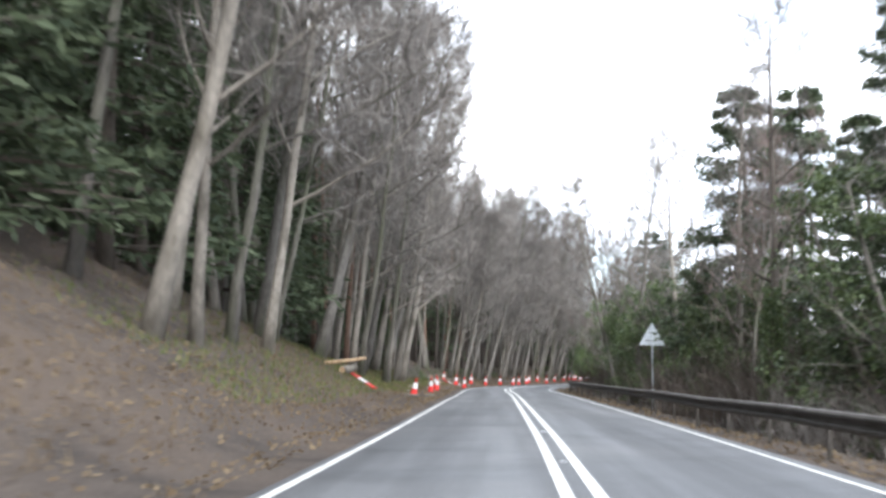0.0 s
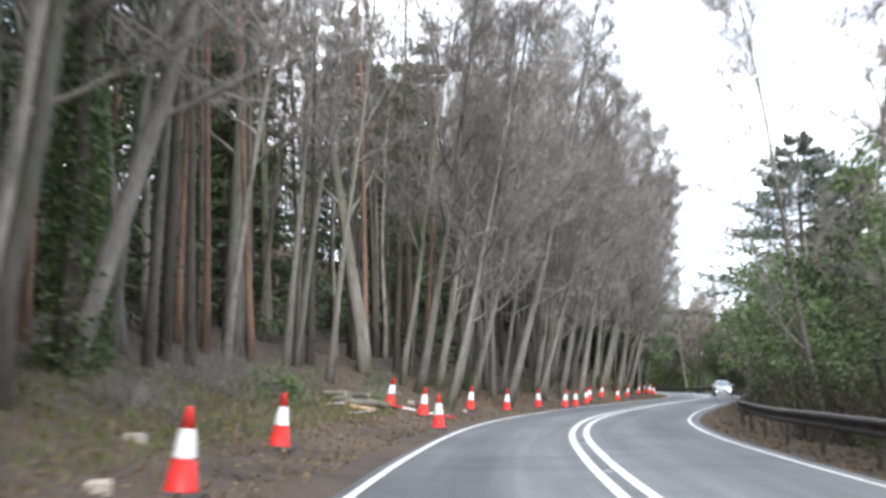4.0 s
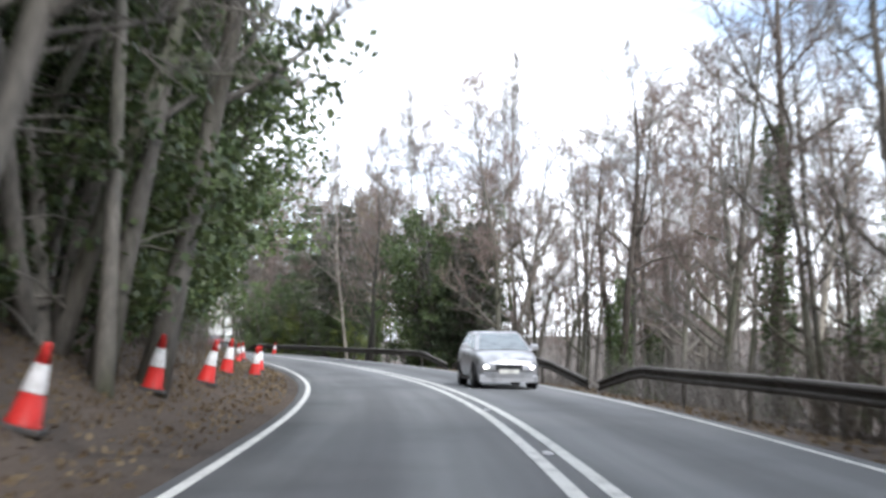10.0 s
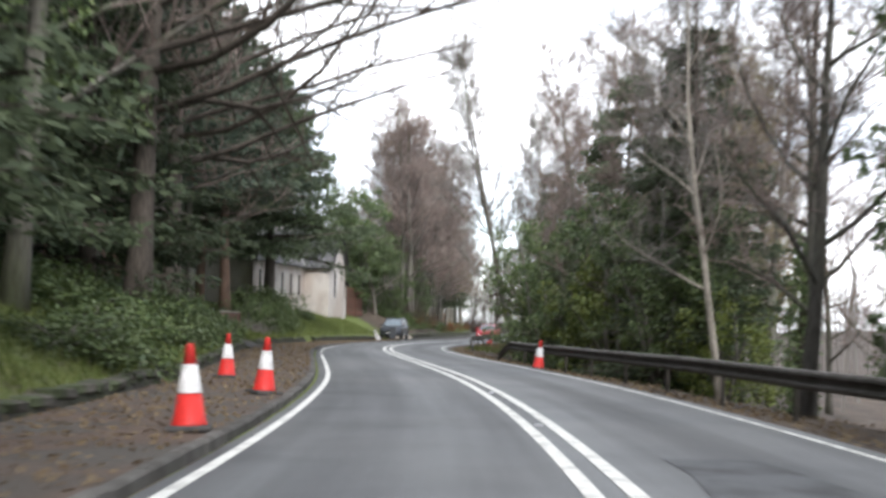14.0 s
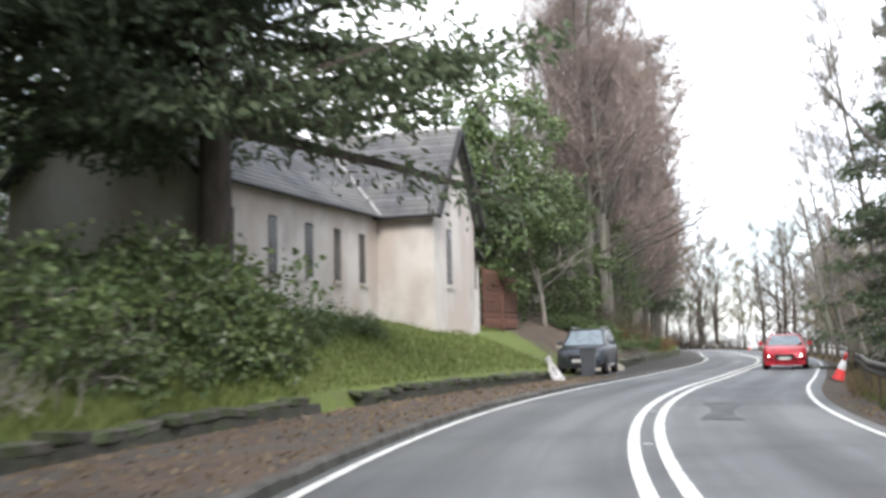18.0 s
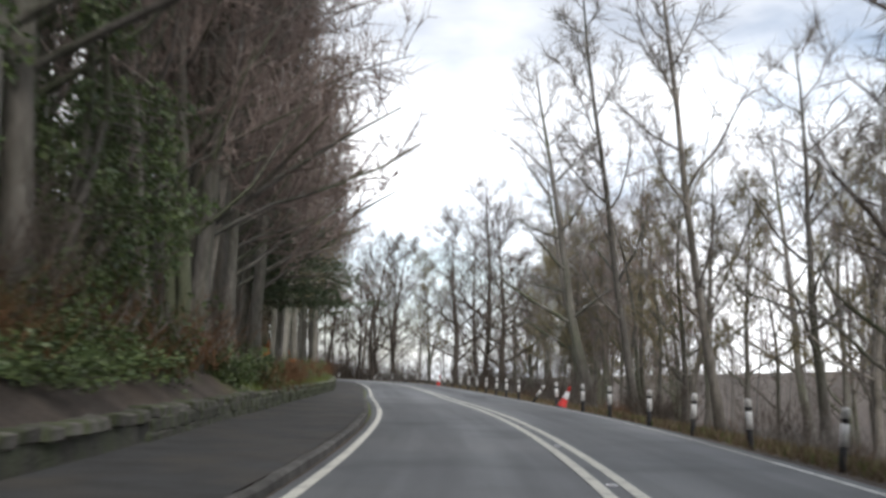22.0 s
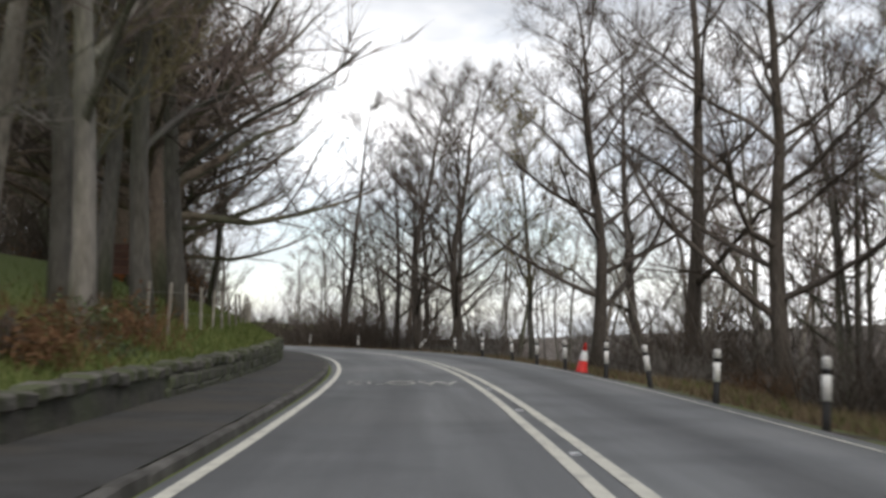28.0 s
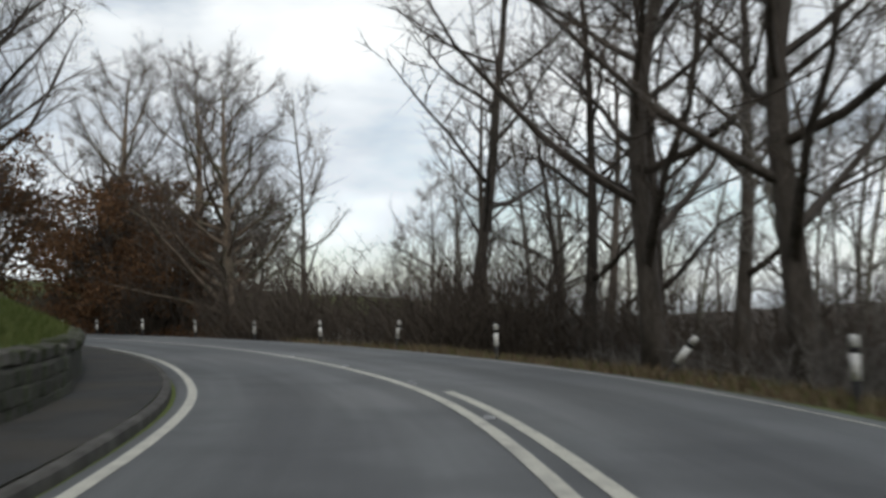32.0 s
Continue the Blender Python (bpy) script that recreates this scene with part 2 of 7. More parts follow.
M_TWIG_PINK = leaf_material("reddish twigs", (0.205, 0.16, 0.14), (0.33, 0.268, 0.24), 0.9, 0.2, 0.1)
M_TWIG_DARK = leaf_material("dark twigs", (0.075, 0.062, 0.052), (0.14, 0.115, 0.095), 0.9, 0.25, 0.1)
M_TWIG_OLIVE = leaf_material("budding olive twigs", (0.20, 0.175, 0.10), (0.30, 0.26, 0.16), 0.9, 0.2, 0.1)
M_NEEDLE = leaf_material("dark needles", (0.06, 0.082, 0.05), (0.12, 0.15, 0.085), 0.6, 0.3, 0.2)
M_NEEDLE_BLUE = leaf_material("grey-green needles", (0.065, 0.09, 0.07), (0.125, 0.155, 0.105), 0.6, 0.25, 0.2)
M_LEAF = leaf_material("evergreen leaves", (0.06, 0.095, 0.04), (0.15, 0.195, 0.075), 0.45, 0.3, 0.45)
M_LEAF_YEL = leaf_material("yellow-green leaves", (0.10, 0.14, 0.035), (0.22, 0.25, 0.07), 0.45, 0.2, 0.3)
M_GRASS = leaf_material("grass blades", (0.08, 0.115, 0.03), (0.19, 0.21, 0.08), 0.7, 0.1, 0.1)
M_DEAD = leaf_material("dead grass and bracken", (0.14, 0.10, 0.065), (0.27, 0.21, 0.135), 0.9, 0.1, 0.05)
M_SHRUB = leaf_material("russet beech hedge leaves", (0.10, 0.055, 0.03), (0.22, 0.125, 0.07), 0.8, 0.2, 0.1)
M_ORANGE = leaf_material("orange shrub leaves", (0.38, 0.13, 0.05), (0.55, 0.20, 0.07), 0.8, 0.1, 0.1)
M_RENDER = material("weathered white roughcast", (0.62, 0.58, 0.54), 0.9, second=(0.44, 0.40, 0.37), scale=1.1, amount=0.55, grain=45, grain_amount=0.22, bump=0.5, bump_dist=0.015, third=(0.52, 0.45, 0.40), third_scale=0.5, stretch=(1, 1, 0.6))
M_SLATE = material("grey slate", (0.13, 0.128, 0.135), 0.7, second=(0.085, 0.083, 0.088), scale=2.2, amount=0.6, grain=26, grain_amount=0.35, bump=0.4, per_object=0.2, third=(0.17, 0.165, 0.16), third_scale=0.6)
M_LEAD = material("pale ridge mortar", (0.46, 0.45, 0.44), 0.8, second=(0.3, 0.3, 0.3), scale=3, grain=20)
M_DARKWOOD = material("dark painted timber", (0.035, 0.033, 0.034), 0.6, grain=20, bump=0.2)
M_GLASS_DARK = material("dark window pane", (0.035, 0.038, 0.042), 0.12, grain=3, grain_amount=0.1, bump=0.0, spec=0.6)
M_FENCE = material("brown stained fence timber", (0.15, 0.075, 0.055), 0.85, second=(0.09, 0.05, 0.04), scale=4, grain=16, grain_amount=0.45, bump=0.4, per_object=0.3, stretch=(1, 1, 3))
M_CONC = material("pale concrete", (0.42, 0.38, 0.33), 0.9, second=(0.28, 0.25, 0.21), scale=1.6, amount=0.5, grain=30, grain_amount=0.25, bump=0.4)
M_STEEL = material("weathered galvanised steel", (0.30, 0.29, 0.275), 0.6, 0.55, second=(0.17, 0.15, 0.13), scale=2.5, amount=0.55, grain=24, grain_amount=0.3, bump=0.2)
M_STEEL_DARK = material("dark rail steel", (0.10, 0.09, 0.08), 0.75, 0.3, second=(0.06, 0.055, 0.045), scale=3, amount=0.6, grain=20, grain_amount=0.3, bump=0.2)
M_RED = material("fluorescent red plastic", (0.62, 0.035, 0.03), 0.45, second=(0.45, 0.04, 0.035), scale=6, amount=0.35, grain=40, grain_amount=0.2, bump=0.1, per_object=0.12)
M_WHITE = material("white reflective sleeve", (0.80, 0.79, 0.80), 0.45, second=(0.55, 0.53, 0.52), scale=7, amount=0.4, grain=40, grain_amount=0.2, bump=0.1, per_object=0.08)
M_RUBBER = material("grey rubber", (0.085, 0.08, 0.078), 0.85, second=(0.05, 0.05, 0.05), scale=8, grain=40, bump=0.2)
M_POSTWHITE = material("white painted post", (0.80, 0.79, 0.77), 0.5, second=(0.55, 0.53, 0.48), scale=6, amount=0.4, grain=40, grain_amount=0.2, bump=0.1, per_object=0.08)
M_POSTBLACK = material("black painted post", (0.025, 0.024, 0.024), 0.6, grain=30, bump=0.1)
M_SIGNBACK = material("grey sign back", (0.52, 0.57, 0.60), 0.5, 0.1, second=(0.42, 0.47, 0.50), scale=5, grain=30, grain_amount=0.15, bump=0.05)
M_LOG = material("cut timber", (0.50, 0.36, 0.22), 0.85, second=(0.34, 0.22, 0.13), scale=5, grain=25, bump=0.3)
M_CAR_DARK = material("dark blue-grey car paint", (0.055, 0.062, 0.075), 0.3, 0.4, grain=3, grain_amount=0.05, bump=0, spec=0.6)
M_CAR_SILVER = material("silver car paint", (0.52, 0.53, 0.56), 0.3, 0.4, grain=3, grain_amount=0.05, bump=0, spec=0.6)
M_CAR_RED = material("red car paint", (0.52, 0.025, 0.04), 0.28, 0.1, grain=3, grain_amount=0.05, bump=0, spec=0.6)
M_CAR_GLASS = material("car window glass", (0.16, 0.20, 0.23), 0.08, grain=2, grain_amount=0.1, bump=0, spec=0.8)
M_CHROME = material("bright metal", (0.65, 0.65, 0.66), 0.25, 0.9, grain=5, grain_amount=0.05, bump=0)
M_TYRE = material("black tyre rubber", (0.022, 0.022, 0.023), 0.8, grain=40, bump=0.2)
M_BLACK = material("black plastic", (0.02, 0.02, 0.022), 0.5, grain=20, bump=0.1)
M_PLATE = material("pale plate", (0.7, 0.7, 0.66), 0.5, grain=8, grain_amount=0.1, bump=0)
M_BIN = material("dark grey bin plastic", (0.085, 0.09, 0.10), 0.5, second=(0.065, 0.07, 0.075), scale=3, grain=20, bump=0.1)
M_CLOTH = material("dirty white sheet", (0.68, 0.66, 0.66), 0.9, second=(0.45, 0.43, 0.45), scale=5, amount=0.5, grain=20, bump=0.4)
M_LAMP = bpy.data.materials.new("lit headlamp")
M_LAMP.use_nodes = True
M_LAMP.node_tree.nodes["Principled BSDF"].inputs["Emission Color"].default_value = (1, 0.97, 0.9, 1)
M_LAMP.node_tree.nodes["Principled BSDF"].inputs["Emission Strength"].default_value = 8.0

# the soil sheet: leaf litter, with grass where the attribute says
M_SOIL = material("leaf litter and soil", (0.105, 0.085, 0.071), 0.95, second=(0.062, 0.051, 0.044), scale=0.9, amount=0.6, grain=22, grain_amount=0.55, bump=0.9, bump_dist=0.05, third=(0.13, 0.10, 0.078), third_scale=0.18)
def grassed(m):
    n, l = m.node_tree.nodes, m.node_tree.links
    b = n["Principled BSDF"]
    old = b.inputs["Base Color"].links[0].from_socket
    at = n.new("ShaderNodeAttribute")
    at.attribute_name = "grass"
    co = n.new("ShaderNodeTexCoord")
    nz = n.new("ShaderNodeTexNoise")
    nz.inputs["Scale"].default_value, nz.inputs["Detail"].default_value = 0.8, 6.0
    n2 = n.new("ShaderNodeTexNoise")
    n2.inputs["Scale"].default_value, n2.inputs["Detail"].default_value = 9.0, 4.0
    l.new(co.outputs["Object"], nz.inputs["Vector"])
    l.new(co.outputs["Object"], n2.inputs["Vector"])
    add = n.new("ShaderNodeMath")
    add.operation = "ADD"
    l.new(at.outputs["Fac"], add.inputs[0])
    l.new(nz.outputs["Fac"], add.inputs[1])
    mr = n.new("ShaderNodeMapRange")
    mr.inputs["From Min"].default_value, mr.inputs["From Max"].default_value = 0.85, 1.15
    l.new(add.outputs["Value"], mr.inputs["Value"])
    g = n.new("ShaderNodeMix")
    g.data_type = "RGBA"
    g.inputs["A"].default_value, g.inputs["B"].default_value = (0.09, 0.13, 0.035, 1), (0.18, 0.21, 0.065, 1)
    l.new(n2.outputs["Fac"], g.inputs["Factor"])
    x = n.new("ShaderNodeMix")
    x.data_type = "RGBA"
    l.new(mr.outputs["Result"], x.inputs["Factor"])
    l.new(old, x.inputs["A"])
    l.new(g.outputs["Result"], x.inputs["B"])
    l.new(x.outputs["Result"], b.inputs["Base Color"])
grassed(M_SOIL)

def worn_lengthwise(m):
    """Streaks and tyre bands that follow the lanes."""
    n, l = m.node_tree.nodes, m.node_tree.links
    b = n["Principled BSDF"]
    old = b.inputs["Base Color"].links[0].from_socket
    at = n.new("ShaderNodeAttribute")
    at.attribute_name = "lane"
    outs = []
    for sc, lo, hi, a, c in ((1.0, 0.35, 0.68, 0.72, 1.12), (3.2, 0.3, 0.7, 0.9, 1.08)):
        nz = n.new("ShaderNodeTexNoise")
        nz.inputs["Scale"].default_value, nz.inputs["Detail"].default_value = sc, 3.0
        l.new(at.outputs["Vector"], nz.inputs["Vector"])
        mr = n.new("ShaderNodeMapRange")
        mr.inputs["From Min"].default_value, mr.inputs["From Max"].default_value = lo, hi
        mr.inputs["To Min"].default_value, mr.inputs["To Max"].default_value = a, c
        l.new(nz.outputs["Fac"], mr.inputs["Value"])
        outs.append(mr.outputs["Result"])
    mul = n.new("ShaderNodeMath")
    mul.operation = "MULTIPLY"
    l.new(outs[0], mul.inputs[0])
    l.new(outs[1], mul.inputs[1])
    sep = n.new("ShaderNodeSeparateXYZ")
    l.new(at.outputs["Vector"], sep.inputs["Vector"])
    last = mul.outputs["Value"]
    for mid in (-1.85, 1.75):
        off = n.new("ShaderNodeMath")
        off.operation = "ADD"
        off.inputs[1].default_value = -mid
        l.new(sep.outputs["X"], off.inputs[0])
        ab = n.new("ShaderNodeMath")
        ab.operation = "ABSOLUTE"
        l.new(off.outputs["Value"], ab.inputs[0])
        band = n.new("ShaderNodeMapRange")
        band.interpolation_type = "SMOOTHSTEP"
        band.inputs["From Max"].default_value = 0.75
        band.inputs["To Min"].default_value, band.inputs["To Max"].default_value = 0.80, 1.03
        l.new(ab.outputs["Value"], band.inputs["Value"])
        m2 = n.new("ShaderNodeMath")
        m2.operation = "MULTIPLY"
        l.new(last, m2.inputs[0])
        l.new(band.outputs["Result"], m2.inputs[1])
        last = m2.outputs["Value"]
    x = n.new("ShaderNodeVectorMath")
    x.operation = "SCALE"
    l.new(old, x.inputs[0])
    l.new(last, x.inputs["Scale"])
    l.new(x.outputs["Vector"], b.inputs["Base Color"])
worn_lengthwise(M_ROAD)

# ---- the line of the road ----
ROAD_KNOTS = [(-1.03, -87.99), (-0.87, -78.0), (-0.72, -68.0), (-0.57, -58.0), (-0.42, -48.0), (-0.26, -38.0), (-0.11, -28.0), (0.04, -18.0), (0.29, -8.01), (0.75, 1.99), (1.27, 11.98), (1.8, 21.98), (2.27, 31.97), (2.73, 41.96), (3.18, 51.95), (3.61, 61.94), (3.99, 71.94), (4.28, 81.94), (4.91, 91.9), (6.21, 101.77), (8.2, 111.41), (10.53, 120.8), (13.05, 130.14), (15.74, 139.64), (18.57, 149.38), (21.3, 159.3), (23.73, 169.4), (25.59, 179.72), (26.77, 189.99), (27.49, 200.05), (27.83, 210.22), (27.7, 220.56), (27.06, 230.87), (25.92, 241.01), (24.69, 250.85), (23.69, 260.36), (23.27, 269.67), (23.62, 278.89), (24.77, 288.07), (26.54, 297.53), (28.34, 307.4), (30.13, 317.47), (31.58, 327.63), (32.67, 337.81), (33.38, 347.83), (33.92, 357.69), (34.58, 367.7), (35.2, 377.76), (35.72, 387.81), (36.1, 397.84), (36.19, 407.86), (35.84, 417.86), (34.89, 427.61), (33.01, 436.96), (29.87, 445.82), (25.96, 454.21), (21.36, 462.15), (16.06, 469.74), (10.14, 477.08), (3.73, 484.35)]
def road_line(knots, n=24):
    k = [Vector(p) for p in knots]
    k = [2 * k[0] - k[1]] + k + [2 * k[-1] - k[-2]]
    out = []
    for i in range(1, len(k) - 2):
        a, b, c, d = k[i - 1:i + 3]
        for j in range(n):
            u = j / n
            out.append(0.5 * (2 * b + (c - a) * u + (2 * a - 5 * b + 4 * c - d) * u * u + (3 * b - a - 3 * c + d) * u ** 3))
    return np.array([tuple(v) for v in out] + [tuple(k[-2])])
LINE = road_line(ROAD_KNOTS)
# stations of the plan against metres along the road
STATIONS = [(-90.0, -2.0), (-0.0, 88.0), (46.8, 151.5), (93.6, 209.5), (138.0, 267.7), (184.2, 322.0), (232.0, 373.5), (272.5, 419.7), (306.8, 465.2), (353.3, 512.8), (503.3, 662.8)]
RUN = np.interp(np.concatenate([[0], np.cumsum(np.hypot(*np.diff(LINE, axis=0).T))]), [b for a, b in STATIONS], [a for a, b in STATIONS])
HEADING = np.gradient(LINE, axis=0)
HEADING /= np.hypot(*HEADING.T)[:, None]
S_MIN, S_MAX = float(RUN[0]), float(RUN[-1])

def along(s, d=0.0, z=0.0):
    """The place s metres along the road's middle and d metres to its right."""
    x, y = np.interp(s, RUN, LINE[:, 0]), np.interp(s, RUN, LINE[:, 1])
    hx, hy = np.interp(s, RUN, HEADING[:, 0]), np.interp(s, RUN, HEADING[:, 1])
    over = max(s - S_MAX, 0) + min(s - S_MIN, 0)
    return Vector((x + hx * over + d * hy, y + hy * over - d * hx, z))

def bearing(s):
    """Degrees to turn a thing by so that its +y goes along the road."""
    hx, hy = np.interp(s, RUN, HEADING[:, 0]), np.interp(s, RUN, HEADING[:, 1])
    return math.degrees(math.atan2(-hx, hy))

def table(s, pairs):
    return float(np.interp(s, [p[0] for p in pairs], [p[1] for p in pairs]))

LEFT_EDGE = [(-90.0, -3.2), (-10.0, -3.17), (7.0, -3.16), (22.0, -3.22), (37.0, -3.29), (52.0, -3.2), (68.0, -3.04), (84.0, -3.07), (99.0, -3.28), (115.0, -3.41), (130.0, -3.4), (147.0, -3.37), (164.0, -3.31), (182.0, -3.22), (201.0, -3.17), (219.0, -3.14), (236.0, -3.11), (253.0, -3.24), (271.0, -3.42), (286.0, -3.47), (301.0, -3.47), (319.0, -3.42), (338.0, -3.43), (358.0, -3.5), (376.0, -3.45), (395.0, -3.35), (460.0, -3.4)]
RIGHT_EDGE = [(-90.0, 3.2), (-10.0, 3.25), (7.0, 3.29), (22.0, 3.26), (37.0, 3.2), (52.0, 3.19), (68.0, 3.21), (84.0, 3.19), (99.0, 3.16), (115.0, 3.2), (130.0, 3.27), (147.0, 3.26), (164.0, 3.19), (182.0, 3.09), (201.0, 2.99), (219.0, 2.99), (236.0, 3.0), (253.0, 2.98), (271.0, 3.08), (286.0, 3.23), (301.0, 3.31), (319.0, 3.3), (338.0, 3.4), (358.0, 3.63), (376.0, 3.64), (395.0, 3.44), (460.0, 3.5)]
LEFT_SLOPE = [(-90, .62), (28, .62), (50, .32), (100, .30), (116, .6), (160, .55), (178, .4), (192, .5), (205, .5), (209, .22), (214, .22), (217, .35), (250, .45), (262, .8), (276, .7), (286, .25), (310, .25), (325, .4), (334, .55), (350, .55), (450, .45)]
LEFT_TOP = [(-90, 30), (105, 30), (160, 18), (185, 6), (250, 5), (262, 7), (276, 6), (286, 4.5), (450, 5)]
WALL_D = [(160, -6.2), (185, -6.35), (205, -6.6), (216, -6.65), (228, -6.2), (244, -5.4), (256, -5.6), (262, -6.2), (275, -6.8), (285, -6.6), (297, -5.8), (303, -5.6), (326, -5.8), (345, -5.7), (366, -5.3), (380, -5.4), (450, -5.6)]
WALL_TOP = [(160, .26), (195, .3), (215, .32), (250, .38), (262, .5), (275, .52), (300, .5), (330, .6), (350, .75), (375, .8), (450, .8)]

def land(s, d):
    """The height of the land."""
    if d >= 0:
        e = table(s, RIGHT_EDGE) + 0.5
        if d < e:
            return -0.06
        u = d - e
        drop = 0.12 * min(u, 1.5) + 0.16 * max(min(u - 1.5, 30), 0) + 0.10 * max(min(u - 31.5, 60), 0)
        rise = 0.045 * max(d - 200, 0)
        return -0.06 - drop + rise + 0.25 * noise.noise((s * 0.13, d * 0.2, 2.0)) * min(u / 3, 1)
    e = table(s, LEFT_EDGE) - 0.35
    if d > e:
        return -0.06
    k, top = table(s, LEFT_SLOPE), table(s, LEFT_TOP)
    rough = noise.noise((s * 0.15, d * 0.22, 5.0))
    if s < 164:
        u = e - d
        v = max(u - 1.3, 0)
        return -0.05 + 0.06 * min(u, 1.3) + top * (1 - math.exp(-k * v / top)) + 0.22 * rough * min(u / 2, 1)
    w = table(s, WALL_D)
    if d > w + 0.05:
        return -0.02
    u = w - d
    if 244.3 < s < 256.3 and d > -9.0:
        return 0.0
    if 224 < s < 259:
        k = table(s, [(224, k), (232, .72), (253, .72), (259, k)])
        top = table(s, [(224, top), (232, 2.3), (248, 2.3), (253, 1.9), (259, top)])
    return table(s, WALL_TOP) - 0.12 + top * (1 - math.exp(-k * u / top)) + 0.2 * rough * min(u / 2, 1)

def on_land(s, d, sink=0.0):
    p = along(s, d)
    p.z = land(s, d) - sink
    return p

def green(s, d):
    """How much grass grows at a place."""
    if d < 0:
        g = table(s, [(-90, .05), (20, .08), (45, .22), (60, .22), (100, .15), (160, .2), (166, .25), (176, .6), (205, .66), (250, .72), (256, .1), (276, .3), (284, .75), (450, .8)])
        if s < 164:
            g *= min(max((-d - 5.0) / 2.5, 0), 1) * max(min((22 + d) / 8, 1), .3)
        return g
    return table(s, [(-90, .1), (150, .1), (220, .3), (260, .22), (300, .35), (330, .5), (450, .35)]) * max(min((18 - d) / 8, 1), .3)

# ---- mesh helpers ----
def mesh_of(name, verts, faces, mats, smooth=False, index=None):
    me = bpy.data.meshes.new(name)
    me.from_pydata([tuple(v) for v in verts], [], faces)
    for m in (mats if isinstance(mats, (list, tuple)) else [mats]):
        me.materials.append(m)
    if smooth:
        me.shade_smooth()
    if index is not None:
        me.polygons.foreach_set("material_index", index)
    return me

def part(name, data, parent=None, label="", m=None):
    ob = new(name, data)
    if parent is not None:
        ob.parent = parent
    if m is not None:
        ob.matrix_basis = m
    return tagged(ob, label) if label else ob

class Shape:
    """Collects vertices and faces for one mesh."""
    def __init__(self):
        self.v, self.f = [], []
    def box(self, x0, x1, y0, y1, z0, z1, m=None):
        k = len(self.v)
        c = [(x, y, z) for x in (x0, x1) for y in (y0, y1) for z in (z0, z1)]
        self.v += [tuple(m @ Vector(p)) if m is not None else p for p in c]
        self.f += [tuple(k + i for i in q) for q in ((0, 1, 3, 2), (4, 6, 7, 5), (0, 4, 5, 1), (2, 3, 7, 6), (0, 2, 6, 4), (1, 5, 7, 3))]
        return self
    def bevel_box(self, x0, x1, y0, y1, z0, z1, b=0.02, m=None):
        """A box with its upper edges and corners cut."""
        k = len(self.v)
        pts = []
        for z, i in ((z0, 0), (z1 - b, 0), (z1, b)):
            pts += [(x0 + i, y0 + i, z), (x1 - i, y0 + i, z), (x1 - i, y1 - i, z), (x0 + i, y1 - i, z)]
        self.v += [tuple(m @ Vector(p)) if m is not None else p for p in pts]
        for r in (0, 4):
            for i in range(4):
                j = (i + 1) % 4
                self.f.append((k + r + i, k + r + j, k + r + 4 + j, k + r + 4 + i))
        self.f += [(k + 8, k + 9, k + 10, k + 11), (k + 3, k + 2, k + 1, k)]
        return self
    def tube(self, pts, radii, sides=6, cap=True):
        k = len(self.v)
        n = len(pts)
        for i, p in enumerate(pts):
            a = pts[max(i - 1, 0)]
            b = pts[min(i + 1, n - 1)]
            t = Vector(b) - Vector(a)
            t.normalize()
            u = t.orthogonal() if i == 0 else (u - t * u.dot(t))
            u.normalize()
            w = t.cross(u)
            for j in range(sides):
                q = 2 * math.pi * j / sides
                self.v.append(tuple(Vector(p) + radii[i] * (math.cos(q) * u + math.sin(q) * w)))
        for i in range(n - 1):
            for j in range(sides):
                j2 = (j + 1) % sides
                self.f.append((k + i * sides + j, k + i * sides + j2, k + (i + 1) * sides + j2, k + (i + 1) * sides + j))
        if cap:
            self.f.append(tuple(k + j for j in range(sides))[::-1])
            self.f.append(tuple(k + (n - 1) * sides + j for j in range(sides)))
        return self
    def lathe(self, prof, sides=16, squash=1.0):
        k = len(self.v)
        for r, z in prof:
            for j in range(sides):
                q = 2 * math.pi * j / sides
                self.v.append((r * math.cos(q), r * math.sin(q) * squash, z))
        for i in range(len(prof) - 1):
            for j in range(sides):
                j2 = (j + 1) % sides
                self.f.append((k + i * sides + j, k + i * sides + j2, k + (i + 1) * sides + j2, k + (i + 1) * sides + j))
        self.f.append(tuple(k + j for j in range(sides))[::-1])
        self.f.append(tuple(k + (len(prof) - 1) * sides + j for j in range(sides)))
        return self
    def quad(self, a, b, c, d):
        k = len(self.v)
        self.v += [tuple(a), tuple(b), tuple(c), tuple(d)]
        self.f.append((k, k + 1, k + 2, k + 3))
        return self
    def mesh(self, name, mat, smooth=False):
        return mesh_of(name, self.v, self.f, mat, smooth)

# ---- ground, road ----
def strip(name, offsets, s0, s1, step, mat, z_of, label="", category="", smooth=True):
    """A band along the road: offsets are functions of s, z_of(s, i) the height of each."""
    verts, faces = [], []
    n = max(int(round((s1 - s0) / step)), 1)
    w = len(offsets)
    for i in range(n + 1):
        s = s0 + (s1 - s0) * i / n
        for j, o in enumerate(offsets):
            d = o(s) if callable(o) else o
            p = along(s, d)
            verts.append((p.x, p.y, z_of(s, j)))
    for i in range(n):
        for j in range(w - 1):
            a = i * w + j
            faces.append((a, a + 1, a + w + 1, a + w))
    ob = new(name, mesh_of(name, verts, faces, mat, smooth))
    return tagged(ob, label, category, kind="structure")

